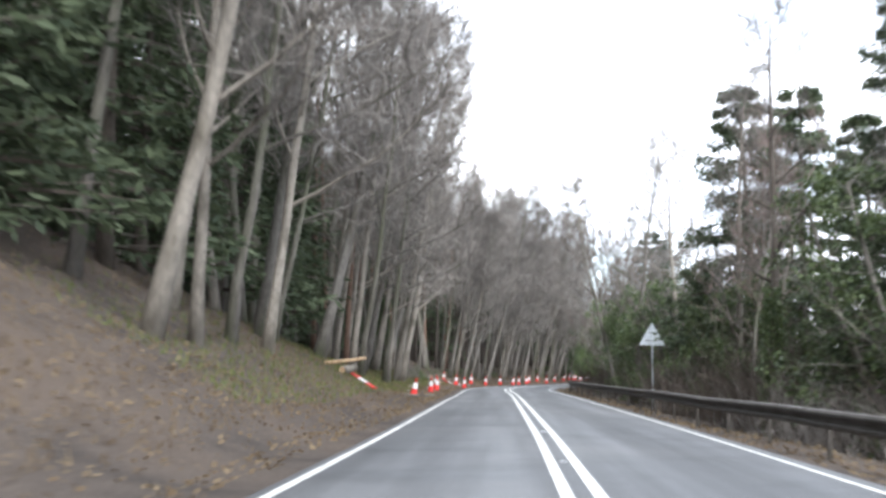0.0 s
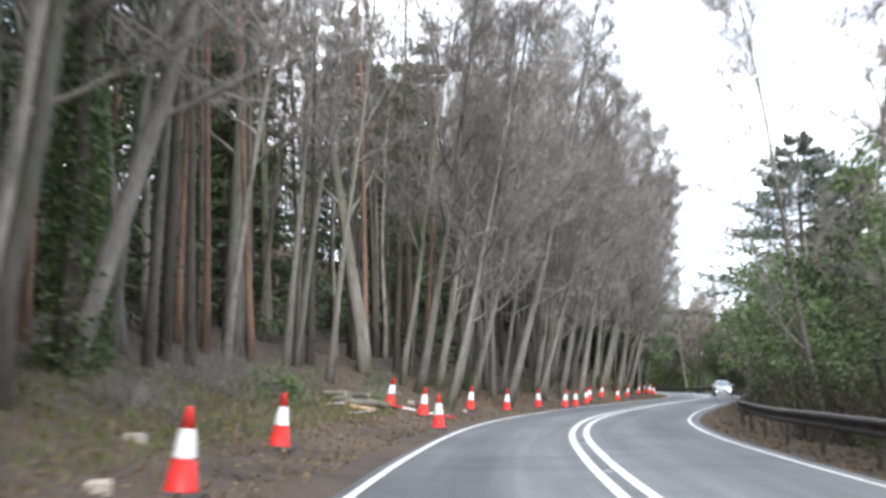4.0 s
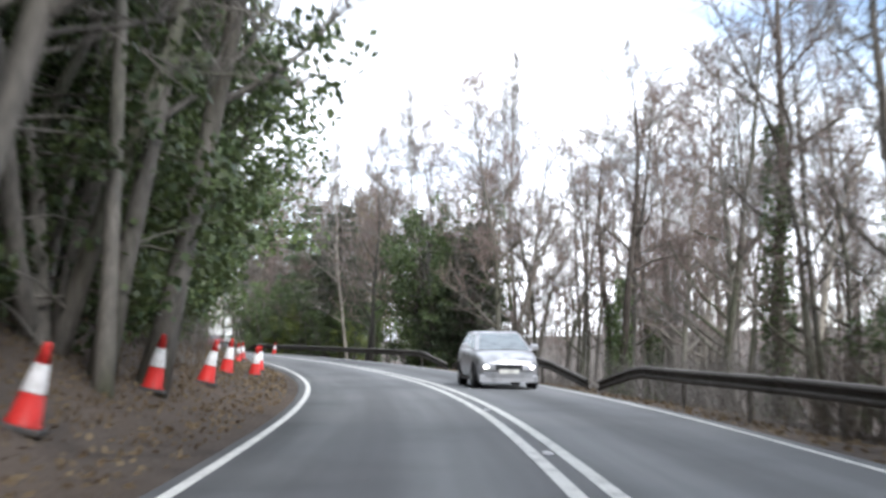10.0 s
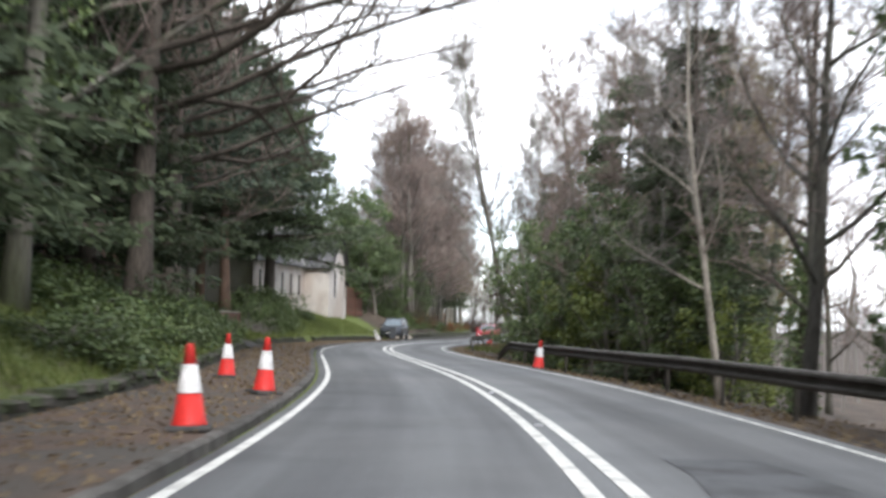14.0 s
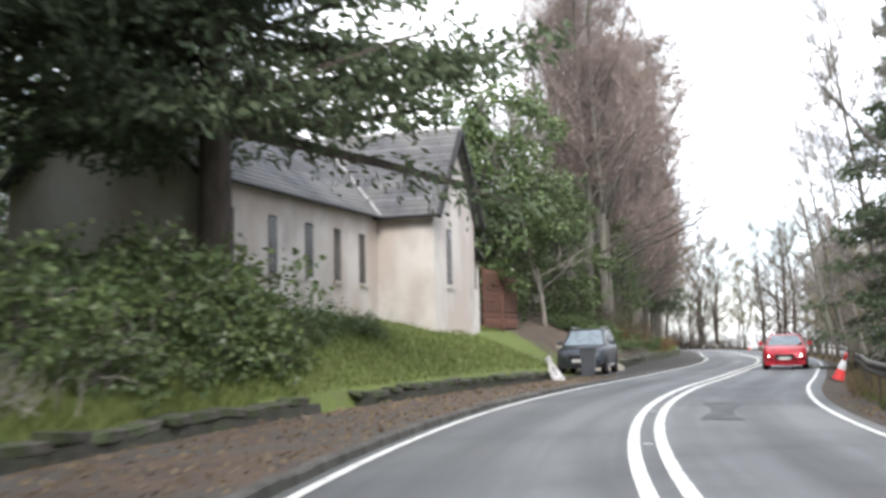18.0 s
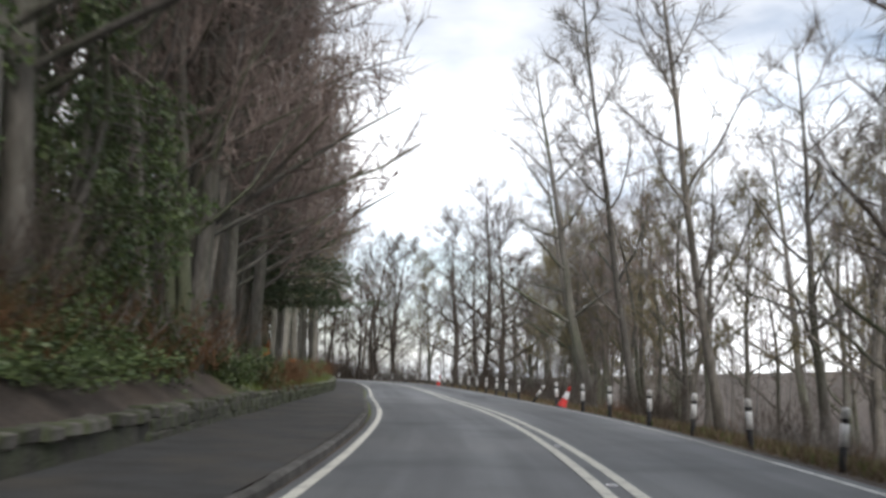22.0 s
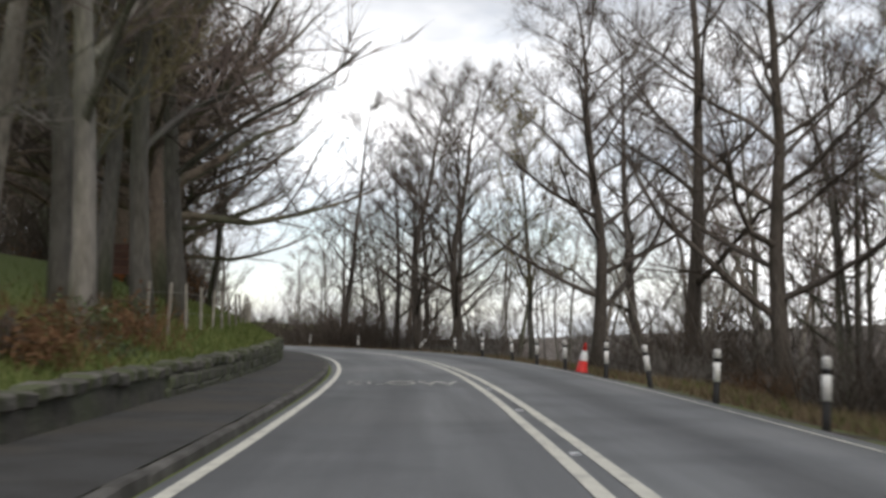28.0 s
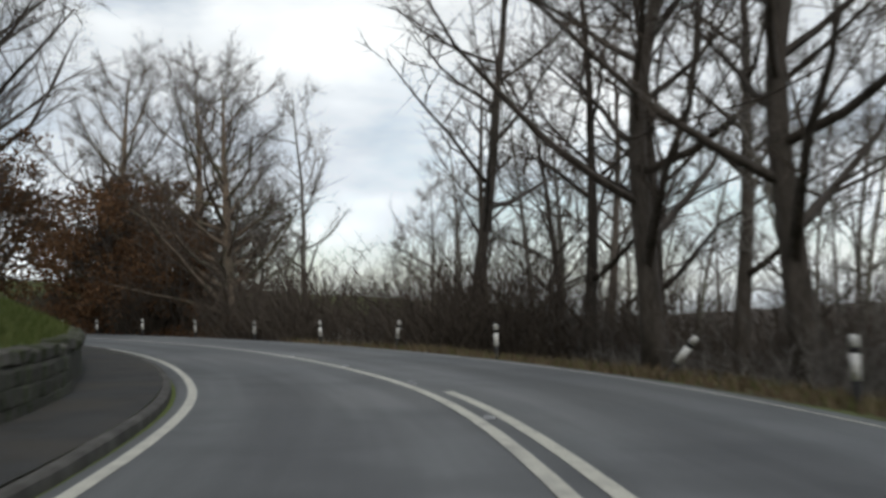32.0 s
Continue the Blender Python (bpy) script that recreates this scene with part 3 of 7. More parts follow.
def build_ground():
    ds = [-45, -38, -32, -27, -23, -20, -17.5, -15.5, -13.8, -12.3, -11, -10, -9.2, -8.6, -8.1, -7.7]
    near = ["w-", "w", "w+", -5.6, -5.0, -4.5, -4.1, "e", 0.0, "r", 4.2, 4.8, 5.5, 6.3, 7.2, 8.3, 9.6, 11, 13, 15.5, 18.5, 22, 27, 33, 45]
    verts, faces, grass = [], [], []
    ss = list(np.arange(-88, 440, 1.8))
    cols = [-1500, -700, -300, -120, -70] + ds + near + [70, 120, 200, 320, 450, 700, 1500]
    rows = [-1500.0, -600.0, -250.0] + ss + [560.0, 800.0, 1700.0]
    for s in rows:
        sc = min(max(s, -88), 438)
        for c in cols:
            if c == "w-":
                d = table(sc, WALL_D) - 0.34 if s > 164 else -7.2
            elif c == "w":
                d = table(sc, WALL_D) - 0.22 if s > 164 else -6.7
            elif c == "w+":
                d = table(sc, WALL_D) - 0.12 if s > 164 else -6.2
            elif c == "e":
                d = table(sc, LEFT_EDGE) - 0.3
            elif c == "r":
                d = table(sc, RIGHT_EDGE) + 0.45
            else:
                d = c
            if isinstance(c, (int, float)) and s > 164 and -8.7 < d < -5.0:
                w = table(sc, WALL_D)
                d = w - 0.4 + (d + 7.7) * 0.7 if d < -7 else w + 0.3 + (d + 5.6) * 0.8
            side = min(max(d, -45), 45)
            p = along(sc, side)
            p.x += d - side
            p.y += s - sc
            z = -0.02 if c == "w+" and s > 164 else land(sc, d)
            verts.append((p.x, p.y, z))
            grass.append(green(sc, d))
    w = len(cols)
    for i in range(len(rows) - 1):
        for j in range(w - 1):
            a = i * w + j
            faces.append((a, a + 1, a + w + 1, a + w))
    me = mesh_of("ground", verts, faces, M_SOIL, True)
    at = me.attributes.new("grass", "FLOAT", "POINT")
    at.data.foreach_set("value", grass)
    tagged(new("ground", me), "brown leaf litter and rough grass beside the road", "ground", kind="structure")
build_ground()

def le(s):
    return table(s, LEFT_EDGE)
def re(s):
    return table(s, RIGHT_EDGE)
road = strip("road", [lambda s: le(s) - 0.28, lambda s: le(s) - 0.2, lambda s: le(s) * 0.5, 0.0, lambda s: re(s) * 0.5, lambda s: re(s) + 0.28, lambda s: re(s) + 0.36], -88, 438, 2.0, M_ROAD,
      lambda s, j: (-0.10, 0.0, 0.012, 0.02, 0.012, 0.0, -0.10)[j], "grey worn asphalt road with two lanes", "road")
lane = road.data.attributes.new("lane", "FLOAT_VECTOR", "POINT")
lane.data.foreach_set("vector", [c for i in range(264) for j in range(7) for c in ((-3.4, -3.3, -1.65, 0.0, 1.6, 3.3, 3.4)[j], (-88 + 2.0 * i) * 0.045, 0.0)])
def line_strip(d0, d1, s0, s1, mat=M_LINE, label="white painted road line", z=0.024):
    strip("road_marking", [d0, d1], s0, s1, 1.5, mat, lambda s, j: z, label, "road marking")
line_strip(lambda s: le(s) - 0.06, lambda s: le(s) + 0.06, -88, 203, label="white edge line on the asphalt", z=0.008)
line_strip(lambda s: le(s) - 0.06, lambda s: le(s) + 0.06, 211, 258, label="white edge line on the asphalt", z=0.008)
line_strip(lambda s: le(s) - 0.07, lambda s: le(s) + 0.07, 258, 284, M_LINE_OLD, "yellowed white edge line on the asphalt", 0.008)
for k in range(5):
    line_strip(lambda s: le(s) - 0.06, lambda s: le(s) + 0.06, 204 + k * 1.4, 204.7 + k * 1.4, label="short white dash of the edge line", z=0.008)
line_strip(lambda s: le(s) - 0.07, lambda s: le(s) + 0.07, 296, 438, M_LINE_OLD, "yellowed white edge line on the asphalt", 0.008)
for k in range(8):
    line_strip(lambda s: le(s) - 0.07, lambda s: le(s) + 0.07, 284.6 + k * 1.45, 285.5 + k * 1.45, M_LINE_OLD, "short yellowed dash of the edge line", 0.008)
# dark mended places and the worn band of the driven lane
for a, b, c, d in ((160, 171, 0.75, 1.9), (296.5, 300.5, 1.3, 2.3), (226, 231, 0.9, 1.5)):
    strip("road_patch", [lambda s: c + 0.12 * math.sin(s * 1.3), lambda s: d + 0.15 * math.sin(s * 0.9 + 1)], a, b, 1.0, M_PATCH, lambda s, j: 0.0245, "dark mended strip in the asphalt lane", "road patch")
line_strip(lambda s: re(s) - 0.05, lambda s: re(s) + 0.05, -88, 268, label="thin white edge line on the asphalt", z=0.008)
line_strip(lambda s: re(s) - 0.03, lambda s: re(s) + 0.03, 268, 438, M_LINE_OLD, "faint worn edge line on the asphalt", 0.008)
for side in (-1, 1):
    line_strip(lambda s: side * 0.17 - 0.075, lambda s: side * 0.17 + 0.075, -88, 240, label="one of two solid white middle lines", z=0.027)
    line_strip(lambda s: side * 0.17 - 0.075, lambda s: side * 0.17 + 0.075, 240, 370 if side > 0 else 438, M_LINE_OLD, "one of two yellowed solid middle lines", 0.027)

# ---- trees ----
UP = Vector((0, 0, 1))
def bent(p, d, length, n, curve, rng, up=0.0):
    """A wandering line of n points from p."""
    pts, d = [Vector(p)], Vector(d).normalized()
    for i in range(n - 1):
        d = d + Vector((rng.gauss(0, curve), rng.gauss(0, curve), rng.gauss(0, curve) + up))
        d.normalize()
        pts.append(pts[-1] + d * (length / (n - 1)))
    return pts

def ribbon(sh, pts, w, rng):
    """A thin tapering strip, for twigs."""
    k = len(sh.v)
    t = Vector(pts[-1]) - Vector(pts[0])
    side = t.cross(Vector((rng.gauss(0, 1), rng.gauss(0, 1), rng.gauss(0, 1))))
    if side.length < 1e-6:
        side = Vector((1, 0, 0))
    side.normalize()
    n = len(pts)
    for i, p in enumerate(pts[:-1]):
        o = side * (w * (1 - 0.6 * i / (n - 1)) / 2)
        sh.v += [tuple(p - o), tuple(p + o)]
    sh.v.append(tuple(pts[-1]))
    for i in range(n - 2):
        a = k + 2 * i
        sh.f.append((a, a + 1, a + 3, a + 2))
    a = k + 2 * (n - 2)
    sh.f.append((a, a + 1, a + 2))

def bare_tree(seed, height, r0, clear, spread, limbs, subs, twigs, lean=(0, 0), curve=0.05, rise=0.35, twig_len=0.9, twig_w=0.018, stems=1, bias=0.0, sub_w=0.75, low=0.85):
    """Trunk and limbs in one mesh, the fine twigs of the crown in another."""
    rng = random.Random(seed)
    wood, twig = Shape(), Shape()
    for st in range(stems):
        a0 = rng.random() * 6.28
        base = Vector((0, 0, 0)) if stems == 1 else Vector((math.cos(a0), math.sin(a0), 0)) * 0.35
        h = height * (1 if st == 0 else rng.uniform(0.7, 1.0))
        r = r0 * (1 if st == 0 else rng.uniform(0.6, 0.9))
        d = Vector((lean[0], lean[1], 1)) + (base * 0.55 if stems > 1 else Vector((0, 0, 0)))
        n = 11
        pts = bent(base - Vector((0, 0, 0.3)), d, h, n, curve, rng, 0.02)
        rad = [r * (1.35 if i == 0 else 1.0) * (1 - 0.93 * (i / (n - 1)) ** 0.9) + 0.01 for i in range(n)]
        wood.tube(pts, rad, 9)
        def on(u):
            x = u * (n - 1)
            i = min(int(x), n - 2)
            return pts[i].lerp(pts[i + 1], x - i), rad[i] + (rad[i + 1] - rad[i]) * (x - i)
        for li in range(limbs):
            u = clear + (1 - clear) * ((li + rng.random()) / limbs) ** low
            u = min(u, 0.985)
            p, pr = on(u)
            az = li * 2.4 + rng.uniform(-0.5, 0.5)
            el = rise + rng.uniform(-0.2, 0.25) + 0.5 * (u - clear)
            dr = Vector((math.cos(az) + bias, math.sin(az), el))
            ll = spread * (1.05 - 0.72 * ((u - clear) / (1 - clear + 1e-6)) ** 1.4) * rng.uniform(0.7, 1.15)
            lp = bent(p, dr, ll, 6, 0.13, rng, 0.07)
            lr = min(pr * 0.55, 0.035 + 0.018 * ll)
            lrad = [lr * (1 - 0.85 * i / 5) + 0.006 for i in range(6)]
            wood.tube(lp, lrad, 4 if r0 > 0.5 else 3, False)
            for si in range(subs):
                v = 0.22 + 0.76 * (si + rng.random()) / subs
                x = v * 5
                i = min(int(x), 4)
                q = lp[i].lerp(lp[i + 1], x - i)
                ld = (lp[i + 1] - lp[i]).normalized()
                sd = ld * 0.55 + Vector((rng.gauss(0, 0.6), rng.gauss(0, 0.6), rng.gauss(0.25, 0.45)))
                sl = ll * 0.42 * (1.1 - 0.5 * v) * rng.uniform(0.7, 1.25) + 0.3
                sp = bent(q, sd, sl, 4, 0.16, rng, 0.05)
                ribbon(twig, sp, sub_w * lrad[i] + 0.01, rng)
                for ti in range(int(twigs * 1.4)):
                    y = rng.random() * 3
                    i2 = min(int(y), 2)
                    q2 = sp[i2].lerp(sp[i2 + 1], y - i2)
                    d2 = (sp[i2 + 1] - sp[i2]).normalized() * 0.7 + Vector((rng.gauss(0, 0.55), rng.gauss(0, 0.55), rng.gauss(0.15, 0.5)))
                    ribbon(twig, [q2, q2 + d2.normalized() * (twig_len * rng.uniform(0.4, 1.2))], twig_w * 1.25, rng)
    return wood, twig

def leaf_quad(sh, p, size, rng, droop=0.0, along_dir=None, slim=1.0):
    a = Vector((rng.gauss(0, 1), rng.gauss(0, 1), rng.gauss(0, 0.7) - droop))
    if along_dir is not None:
        a = a * 0.55 + along_dir
    a.normalize()
    b = a.cross(Vector((rng.gauss(0, 1), rng.gauss(0, 1), rng.gauss(0, 1))))
    if b.length < 1e-5:
        return
    b.normalize()
    k = len(sh.v)
    l, w = size * rng.uniform(0.7, 1.4), size * rng.uniform(0.3, 0.5) * slim
    sh.v += [tuple(p), tuple(p + a * l * 0.5 + b * w), tuple(p + a * l), tuple(p + a * l * 0.5 - b * w)]
    sh.f.append((k, k + 1, k + 2, k + 3))

def conifer(seed, height, r0, spread, whorls, per, leaves, droop, bottom=0.12, ragged=0.25, size=0.42):
    """A needle tree: trunk and boughs, and sprays of needles along the boughs."""
    rng = random.Random(seed)
    wood, leaf = Shape(), Shape()
    pts = bent((0, 0, -0.3), (0, 0, 1), height, 9, 0.015, rng)
    rad = [r0 * (1.25 if i == 0 else 1) * (1 - 0.95 * i / 8) + 0.01 for i in range(9)]
    wood.tube(pts, rad, 8)
    for wi in range(whorls):
        u = bottom + (0.99 - bottom) * (wi + rng.uniform(-0.3, 0.3)) / whorls
        u = min(max(u, 0.04), 0.985)
        x = u * 8
        i = min(int(x), 7)
        c = pts[i].lerp(pts[i + 1], x - i)
        for b in range(per):
            az = rng.random() * 6.283
            t = (u - bottom) / (1 - bottom)
            ll = spread * (1 - t) ** 0.8 * (1 + rng.uniform(-ragged, ragged)) + 0.4
            bp = bent(c, (math.cos(az), math.sin(az), 0.25 - droop * 0.6), ll, 5, 0.06, rng, -droop * 0.06 + 0.04)
            ribbon(wood, bp, 0.05 + ll * 0.02, rng)
            for k in range(leaves):
                v = 0.15 + 0.85 * rng.random() ** 0.75
                y = v * 4
                j = min(int(y), 3)
                q = bp[j].lerp(bp[j + 1], y - j)
                bd = (bp[j + 1] - bp[j]).normalized()
                sidew = Vector((-math.sin(az), math.cos(az), 0)) * rng.gauss(0, 0.16 * ll * (1.1 - 0.6 * v))
                leaf_quad(leaf, q + sidew + Vector((0, 0, rng.gauss(-0.05 - 0.1 * droop, 0.12))), size, rng, droop, bd * 0.8 + sidew * 0.8, 0.42)
    return wood, leaf

def leafy(seed, lumps, leaves, size, stems, spread, height, low=0.0):
    """An evergreen of many lumps of leaves on a few stems."""
    rng = random.Random(seed)
    wood, leaf = Shape(), Shape()
    tips = []
    for s in range(stems):
        az = rng.random() * 6.283
        p = bent((rng.gauss(0, 0.15), rng.gauss(0, 0.15), -0.2), (math.cos(az) * 0.3, math.sin(az) * 0.3, 1), height * rng.uniform(0.75, 1.0), 7, 0.09, rng)
        wood.tube(p, [0.035 * height ** 0.7 * (1 - 0.85 * i / 6) + 0.01 for i in range(7)], 6)
        tips.append(p)
    for k in range(lumps):
        st = tips[k % stems]
        u = low + (1 - low) * rng.random() ** 0.9
        x = u * 6
        i = min(int(x), 5)
        c = st[i].lerp(st[i + 1], x - i)
        az = rng.random() * 6.283
        rr = spread * (0.35 + 0.75 * math.sin(math.pi * min(u * 0.85 + 0.12, 1))) * rng.random() ** 0.6
        q = c + Vector((math.cos(az) * rr, math.sin(az) * rr, rng.gauss(0.1, 0.3)))
        wood.tube([c, c.lerp(q, 0.5) + Vector((0, 0, 0.1)), q], [0.03, 0.02, 0.008], 3, False)
        lr = rng.uniform(0.35, 0.8) * (spread / 2.2) ** 0.5
        for j in range(leaves):
            o = Vector((rng.gauss(0, 1), rng.gauss(0, 1), rng.gauss(0, 0.75)))
            o *= lr * 0.5 * min(1.0, 1.5 / max(o.length, 0.01))
            leaf_quad(leaf, q + o, size, rng, 0.35)
    return wood, leaf

def shrub_twigs(seed, n, height, spread, w=0.014):
    rng = random.Random(seed)
    sh, fine = Shape(), Shape()
    for i in range(n):
        a = rng.random() * 6.283
        d = Vector((math.cos(a), math.sin(a), rng.uniform(0.8, 2.4)))
        p = Vector((rng.gauss(0, spread * 0.3), rng.gauss(0, spread * 0.3), -0.05))
        q = bent(p, d, height * rng.uniform(0.5, 1.15), 4, 0.18, rng)
        ribbon(sh, q, w * 1.6, rng)
        for k in range(4):
            y = rng.uniform(0.6, 2.9)
            j = min(int(y), 2)
            a2 = q[j].lerp(q[j + 1], y - j)
            ribbon(fine, [a2, a2 + (d + Vector((rng.gauss(0, 0.9), rng.gauss(0, 0.9), rng.gauss(0, 0.6)))).normalized() * (height * rng.uniform(0.2, 0.45))], w * 1.2, rng)
    return sh, fine

def ivy_sleeve(seed, height, r, leaves, size=0.22):
    rng = random.Random(seed)
    sh = Shape()
    for i in range(leaves):
        z = height * rng.random()
        a = rng.random() * 6.283
        rr = r * (0.6 + 0.5 * rng.random()) * (1.15 - 0.5 * z / height) * (1 + 0.35 * noise.noise((a, z * 0.7, seed)))
        leaf_quad(sh, Vector((math.cos(a) * rr, math.sin(a) * rr, z)), size, rng, 0.5)
    return sh

PROTOS = {}
def proto(key, wood, crown, bark, crown_mat, trunk_name="trunk", crown_name="crown", extra=None):
    PROTOS[key] = dict(wood=wood.mesh(key + "_wood", bark, True) if wood else None, crown=crown.mesh(key + "_crown", crown_mat) if crown else None, trunk_name=trunk_name, crown_name=crown_name, extra=extra)

def plant(key, s, d, size=1.0, turn=None, name="tree", label="", category="tree", group="", rng=random.Random(7), tilt=0.0, sink=0.1, z=None, tall=1.0):
    """Puts one plant on the land."""
    pr = PROTOS[key]
    p = on_land(s, d, sink)
    if z is not None:
        p.z = z
    tr = Euler((radians(tilt) * rng.gauss(0, 1), radians(tilt) * rng.gauss(0, 1), rng.random() * 6.283 if turn is None else radians(turn)))
    if 62 < s < 79 and -8.7 < d < -5 and pr["trunk_name"] == "trunk" and key != "bush":
        return None  # the clearing round the log heap
    root = tagged(new(name), label, category, group)
    root.matrix_basis = Matrix.LocRotScale(p, tr, (size, size, size * tall))
    if pr["wood"]:
        part(pr["trunk_name"], pr["wood"], root)
    if pr["crown"]:
        part(pr["crown_name"], pr["crown"], root)
    if pr["trunk_name"] == "tangle":
        for c in root.children:
            tagged(c, "", "", "", "stuff")
    if pr["extra"]:
        part(pr["extra"][0], pr["extra"][1], root)
    return root

# slender wood trees with high narrow crowns
for i in range(6):
    w, t = bare_tree(100 + i, 19 + i * 0.8, 0.12 + 0.014 * i, 0.36, 3.0, 13, 5, 9, lean=(0.04 * (i % 3 - 1), 0.03), curve=0.035, rise=0.75, twig_len=1.1, twig_w=0.028)
    proto("slim%d" % i, w, t, M_BARK if i % 3 else M_BARK_PALE, M_TWIG)
# trees of the wood's edge, leaning out over the road
for i in range(5):
    w, t = bare_tree(115 + i, 18 + i, 0.13 + 0.02 * i, 0.2, 4.6, 18, 8, 13, lean=(0.15 + 0.04 * (i % 3), 0.03 * (i - 2)), curve=0.04, rise=0.6, twig_len=1.25, twig_w=0.024, bias=0.5)
    proto("edge%d" % i, w, t, M_BARK_PALE if i % 2 else M_BARK, M_TWIG)
for i in range(3):
    w, t = bare_tree(130 + i, 20, 0.22 + 0.03 * i, 0.26, 4.8, 15, 7, 10, lean=(0.05, 0.0), curve=0.05, rise=0.5, twig_len=1.2, twig_w=0.026)
    proto("ash%d" % i, w, t, M_BARK_PALE if i == 1 else M_BARK, M_TWIG)
# plantation poles
for i in range(3):
    w, t = bare_tree(160 + i, 19, 0.13, 0.45, 1.7, 14, 2, 6, curve=0.012, rise=0.15, twig_len=0.9, twig_w=0.026)
    proto("pole%d" % i, w, t, M_BARK_DARK if i else M_BARK_RED, M_TWIG_DARK)
# spreading trees against the sky
for i in range(4):
    w, t = bare_tree(200 + i, 20 + i, 0.27 + 0.035 * i, 0.2, 6.6, 18, 8, 10, lean=(0.03 * i - 0.04, 0.02), curve=0.055, rise=0.45, twig_len=1.3, twig_w=0.021)
    proto("oak%d" % i, w, t, M_BARK_DARK if i % 2 == 0 else M_BARK, M_TWIG_DARK if i % 2 == 0 else M_TWIG)
for i in range(3):
    w, t = bare_tree(230 + i, 18, 0.17, 0.16, 4.6, 10, 6, 10, stems=2 + i % 2, curve=0.06, rise=0.6, twig_len=1.2, twig_w=0.024)
    proto("copse%d" % i, w, t, M_BARK_PALE if i == 0 else M_BARK, M_TWIG_PINK if i == 1 else M_TWIG)
for i in range(2):
    w, t = bare_tree(250 + i, 17, 0.2, 0.16, 5.4, 18, 9, 12, curve=0.05, rise=0.5, twig_len=1.2, twig_w=0.024, bias=0.45)
    proto("beech%d" % i, w, t, M_BARK, M_TWIG_PINK)
    w, t = bare_tree(270 + i, 16, 0.2, 0.18, 4.6, 17, 9, 14, curve=0.05, rise=0.6, twig_len=1.1, twig_w=0.028)
    proto("olive%d" % i, w, t, M_BARK, M_TWIG_OLIVE)
# one great beech with a thick trunk
w, t = bare_tree(290, 21, 0.62, 0.14, 11.0, 36, 17, 20, curve=0.04, rise=0.3, twig_len=1.2, twig_w=0.015, sub_w=0.5, low=1.7)
proto("great_beech", w, t, M_BARK_TAN, M_TWIG_DARK)
w, t = bare_tree(296, 21, 0.34, 0.26, 10.5, 20, 12, 12, curve=0.04, rise=0.12, twig_len=1.2, twig_w=0.02, sub_w=0.6, bias=1.5, low=1.25)
proto("overhang", w, t, M_BARK_DARK, M_TWIG_DARK)
for i in range(3):
    w, t = conifer(300 + i, 19 + i, 0.26, 4.0, 20, 5, 46, 0.5, bottom=0.05, size=0.48)
    proto("spruce%d" % i, w, t, M_BARK_DARK, M_NEEDLE, crown_name="needles")
w, t = conifer(320, 21, 0.42, 8.2, 22, 6, 300, 0.22, bottom=0.3, ragged=0.35, size=0.27)
proto("cedar", w, t, M_BARK_DARK, M_NEEDLE_BLUE, crown_name="needles")
w, t = conifer(325, 15, 0.3, 4.4, 24, 6, 72, 0.1, bottom=0.05, ragged=0.3, size=0.46)
proto("fir", w, t, M_BARK_DARK, M_NEEDLE, crown_name="needles")
w, t = conifer(340, 18, 0.3, 4.6, 20, 6, 150, 0.55, bottom=0.1, ragged=0.3, size=0.32)
proto("spruce_fine", w, t, M_BARK_DARK, M_NEEDLE, crown_name="needles")
w, t = conifer(341, 20, 0.34, 5.8, 16, 6, 170, 0.35, bottom=0.36, ragged=0.35, size=0.42)
proto("pine", w, t, M_BARK_RED, M_NEEDLE_BLUE, crown_name="needles")
w, t = conifer(330, 11.5, 0.42, 5.6, 18, 8, 300, 0.45, bottom=0.34, ragged=0.3, size=0.21)
proto("yew", w, t, M_BARK_DARK, M_NEEDLE, crown_name="needles")
w, t = conifer(330, 11.5, 0.42, 5.6, 22, 9, 340, 0.42, bottom=0.285, ragged=0.3, size=0.24)
proto("yew_tall", w, t, M_BARK_DARK, M_NEEDLE, crown_name="needles")
for i in range(3):
    w, t = leafy(400 + i, 104, 66, 0.16, 4, 2.5, 10 - i, 0.03)
    proto("holly%d" % i, w, t, M_BARK, M_LEAF, crown_name="leaves")
w, t = leafy(415, 130, 84, 0.2, 5, 3.4, 10, 0.03)
proto("magnolia", w, t, M_BARK, M_LEAF, crown_name="leaves")
w, t = leafy(420, 60, 70, 0.17, 5, 2.4, 5.5, 0.05)
proto("laurel", w, t, M_BARK, M_LEAF_YEL, crown_name="leaves")
w, t = leafy(430, 30, 50, 0.12, 5, 1.3, 1.5, 0.1)
proto("bush", w, t, M_BARK, M_LEAF, crown_name="leaves")
w, t = leafy(433, 40, 48, 0.12, 5, 1.5, 1.2, 0.1)
proto("ivy_bank", w, t, M_BARK, M_LEAF, crown_name="leaves")
w, t = leafy(431, 30, 50, 0.10, 6, 1.2, 1.5, 0.05)
proto("hedge", w, t, M_BARK_DARK, M_SHRUB, crown_name="leaves")
w, t = leafy(434, 90, 60, 0.14, 6, 2.8, 6.5, 0.02)
proto("russet", w, t, M_BARK_DARK, M_SHRUB, crown_name="leaves")
w, t = leafy(432, 20, 44, 0.10, 5, 0.9, 1.3, 0.05)
proto("orange", w, t, M_BARK_DARK, M_ORANGE, crown_name="leaves")
w, t = shrub_twigs(440, 130, 2.2, 2.6)
proto("scrub0", w, t, M_TWIG, M_TWIG, "tangle", "brushwood")
w, t = shrub_twigs(441, 130, 3.2, 2.8, 0.018)
proto("scrub1", w, t, M_TWIG_DARK, M_TWIG_DARK, "tangle", "brushwood")
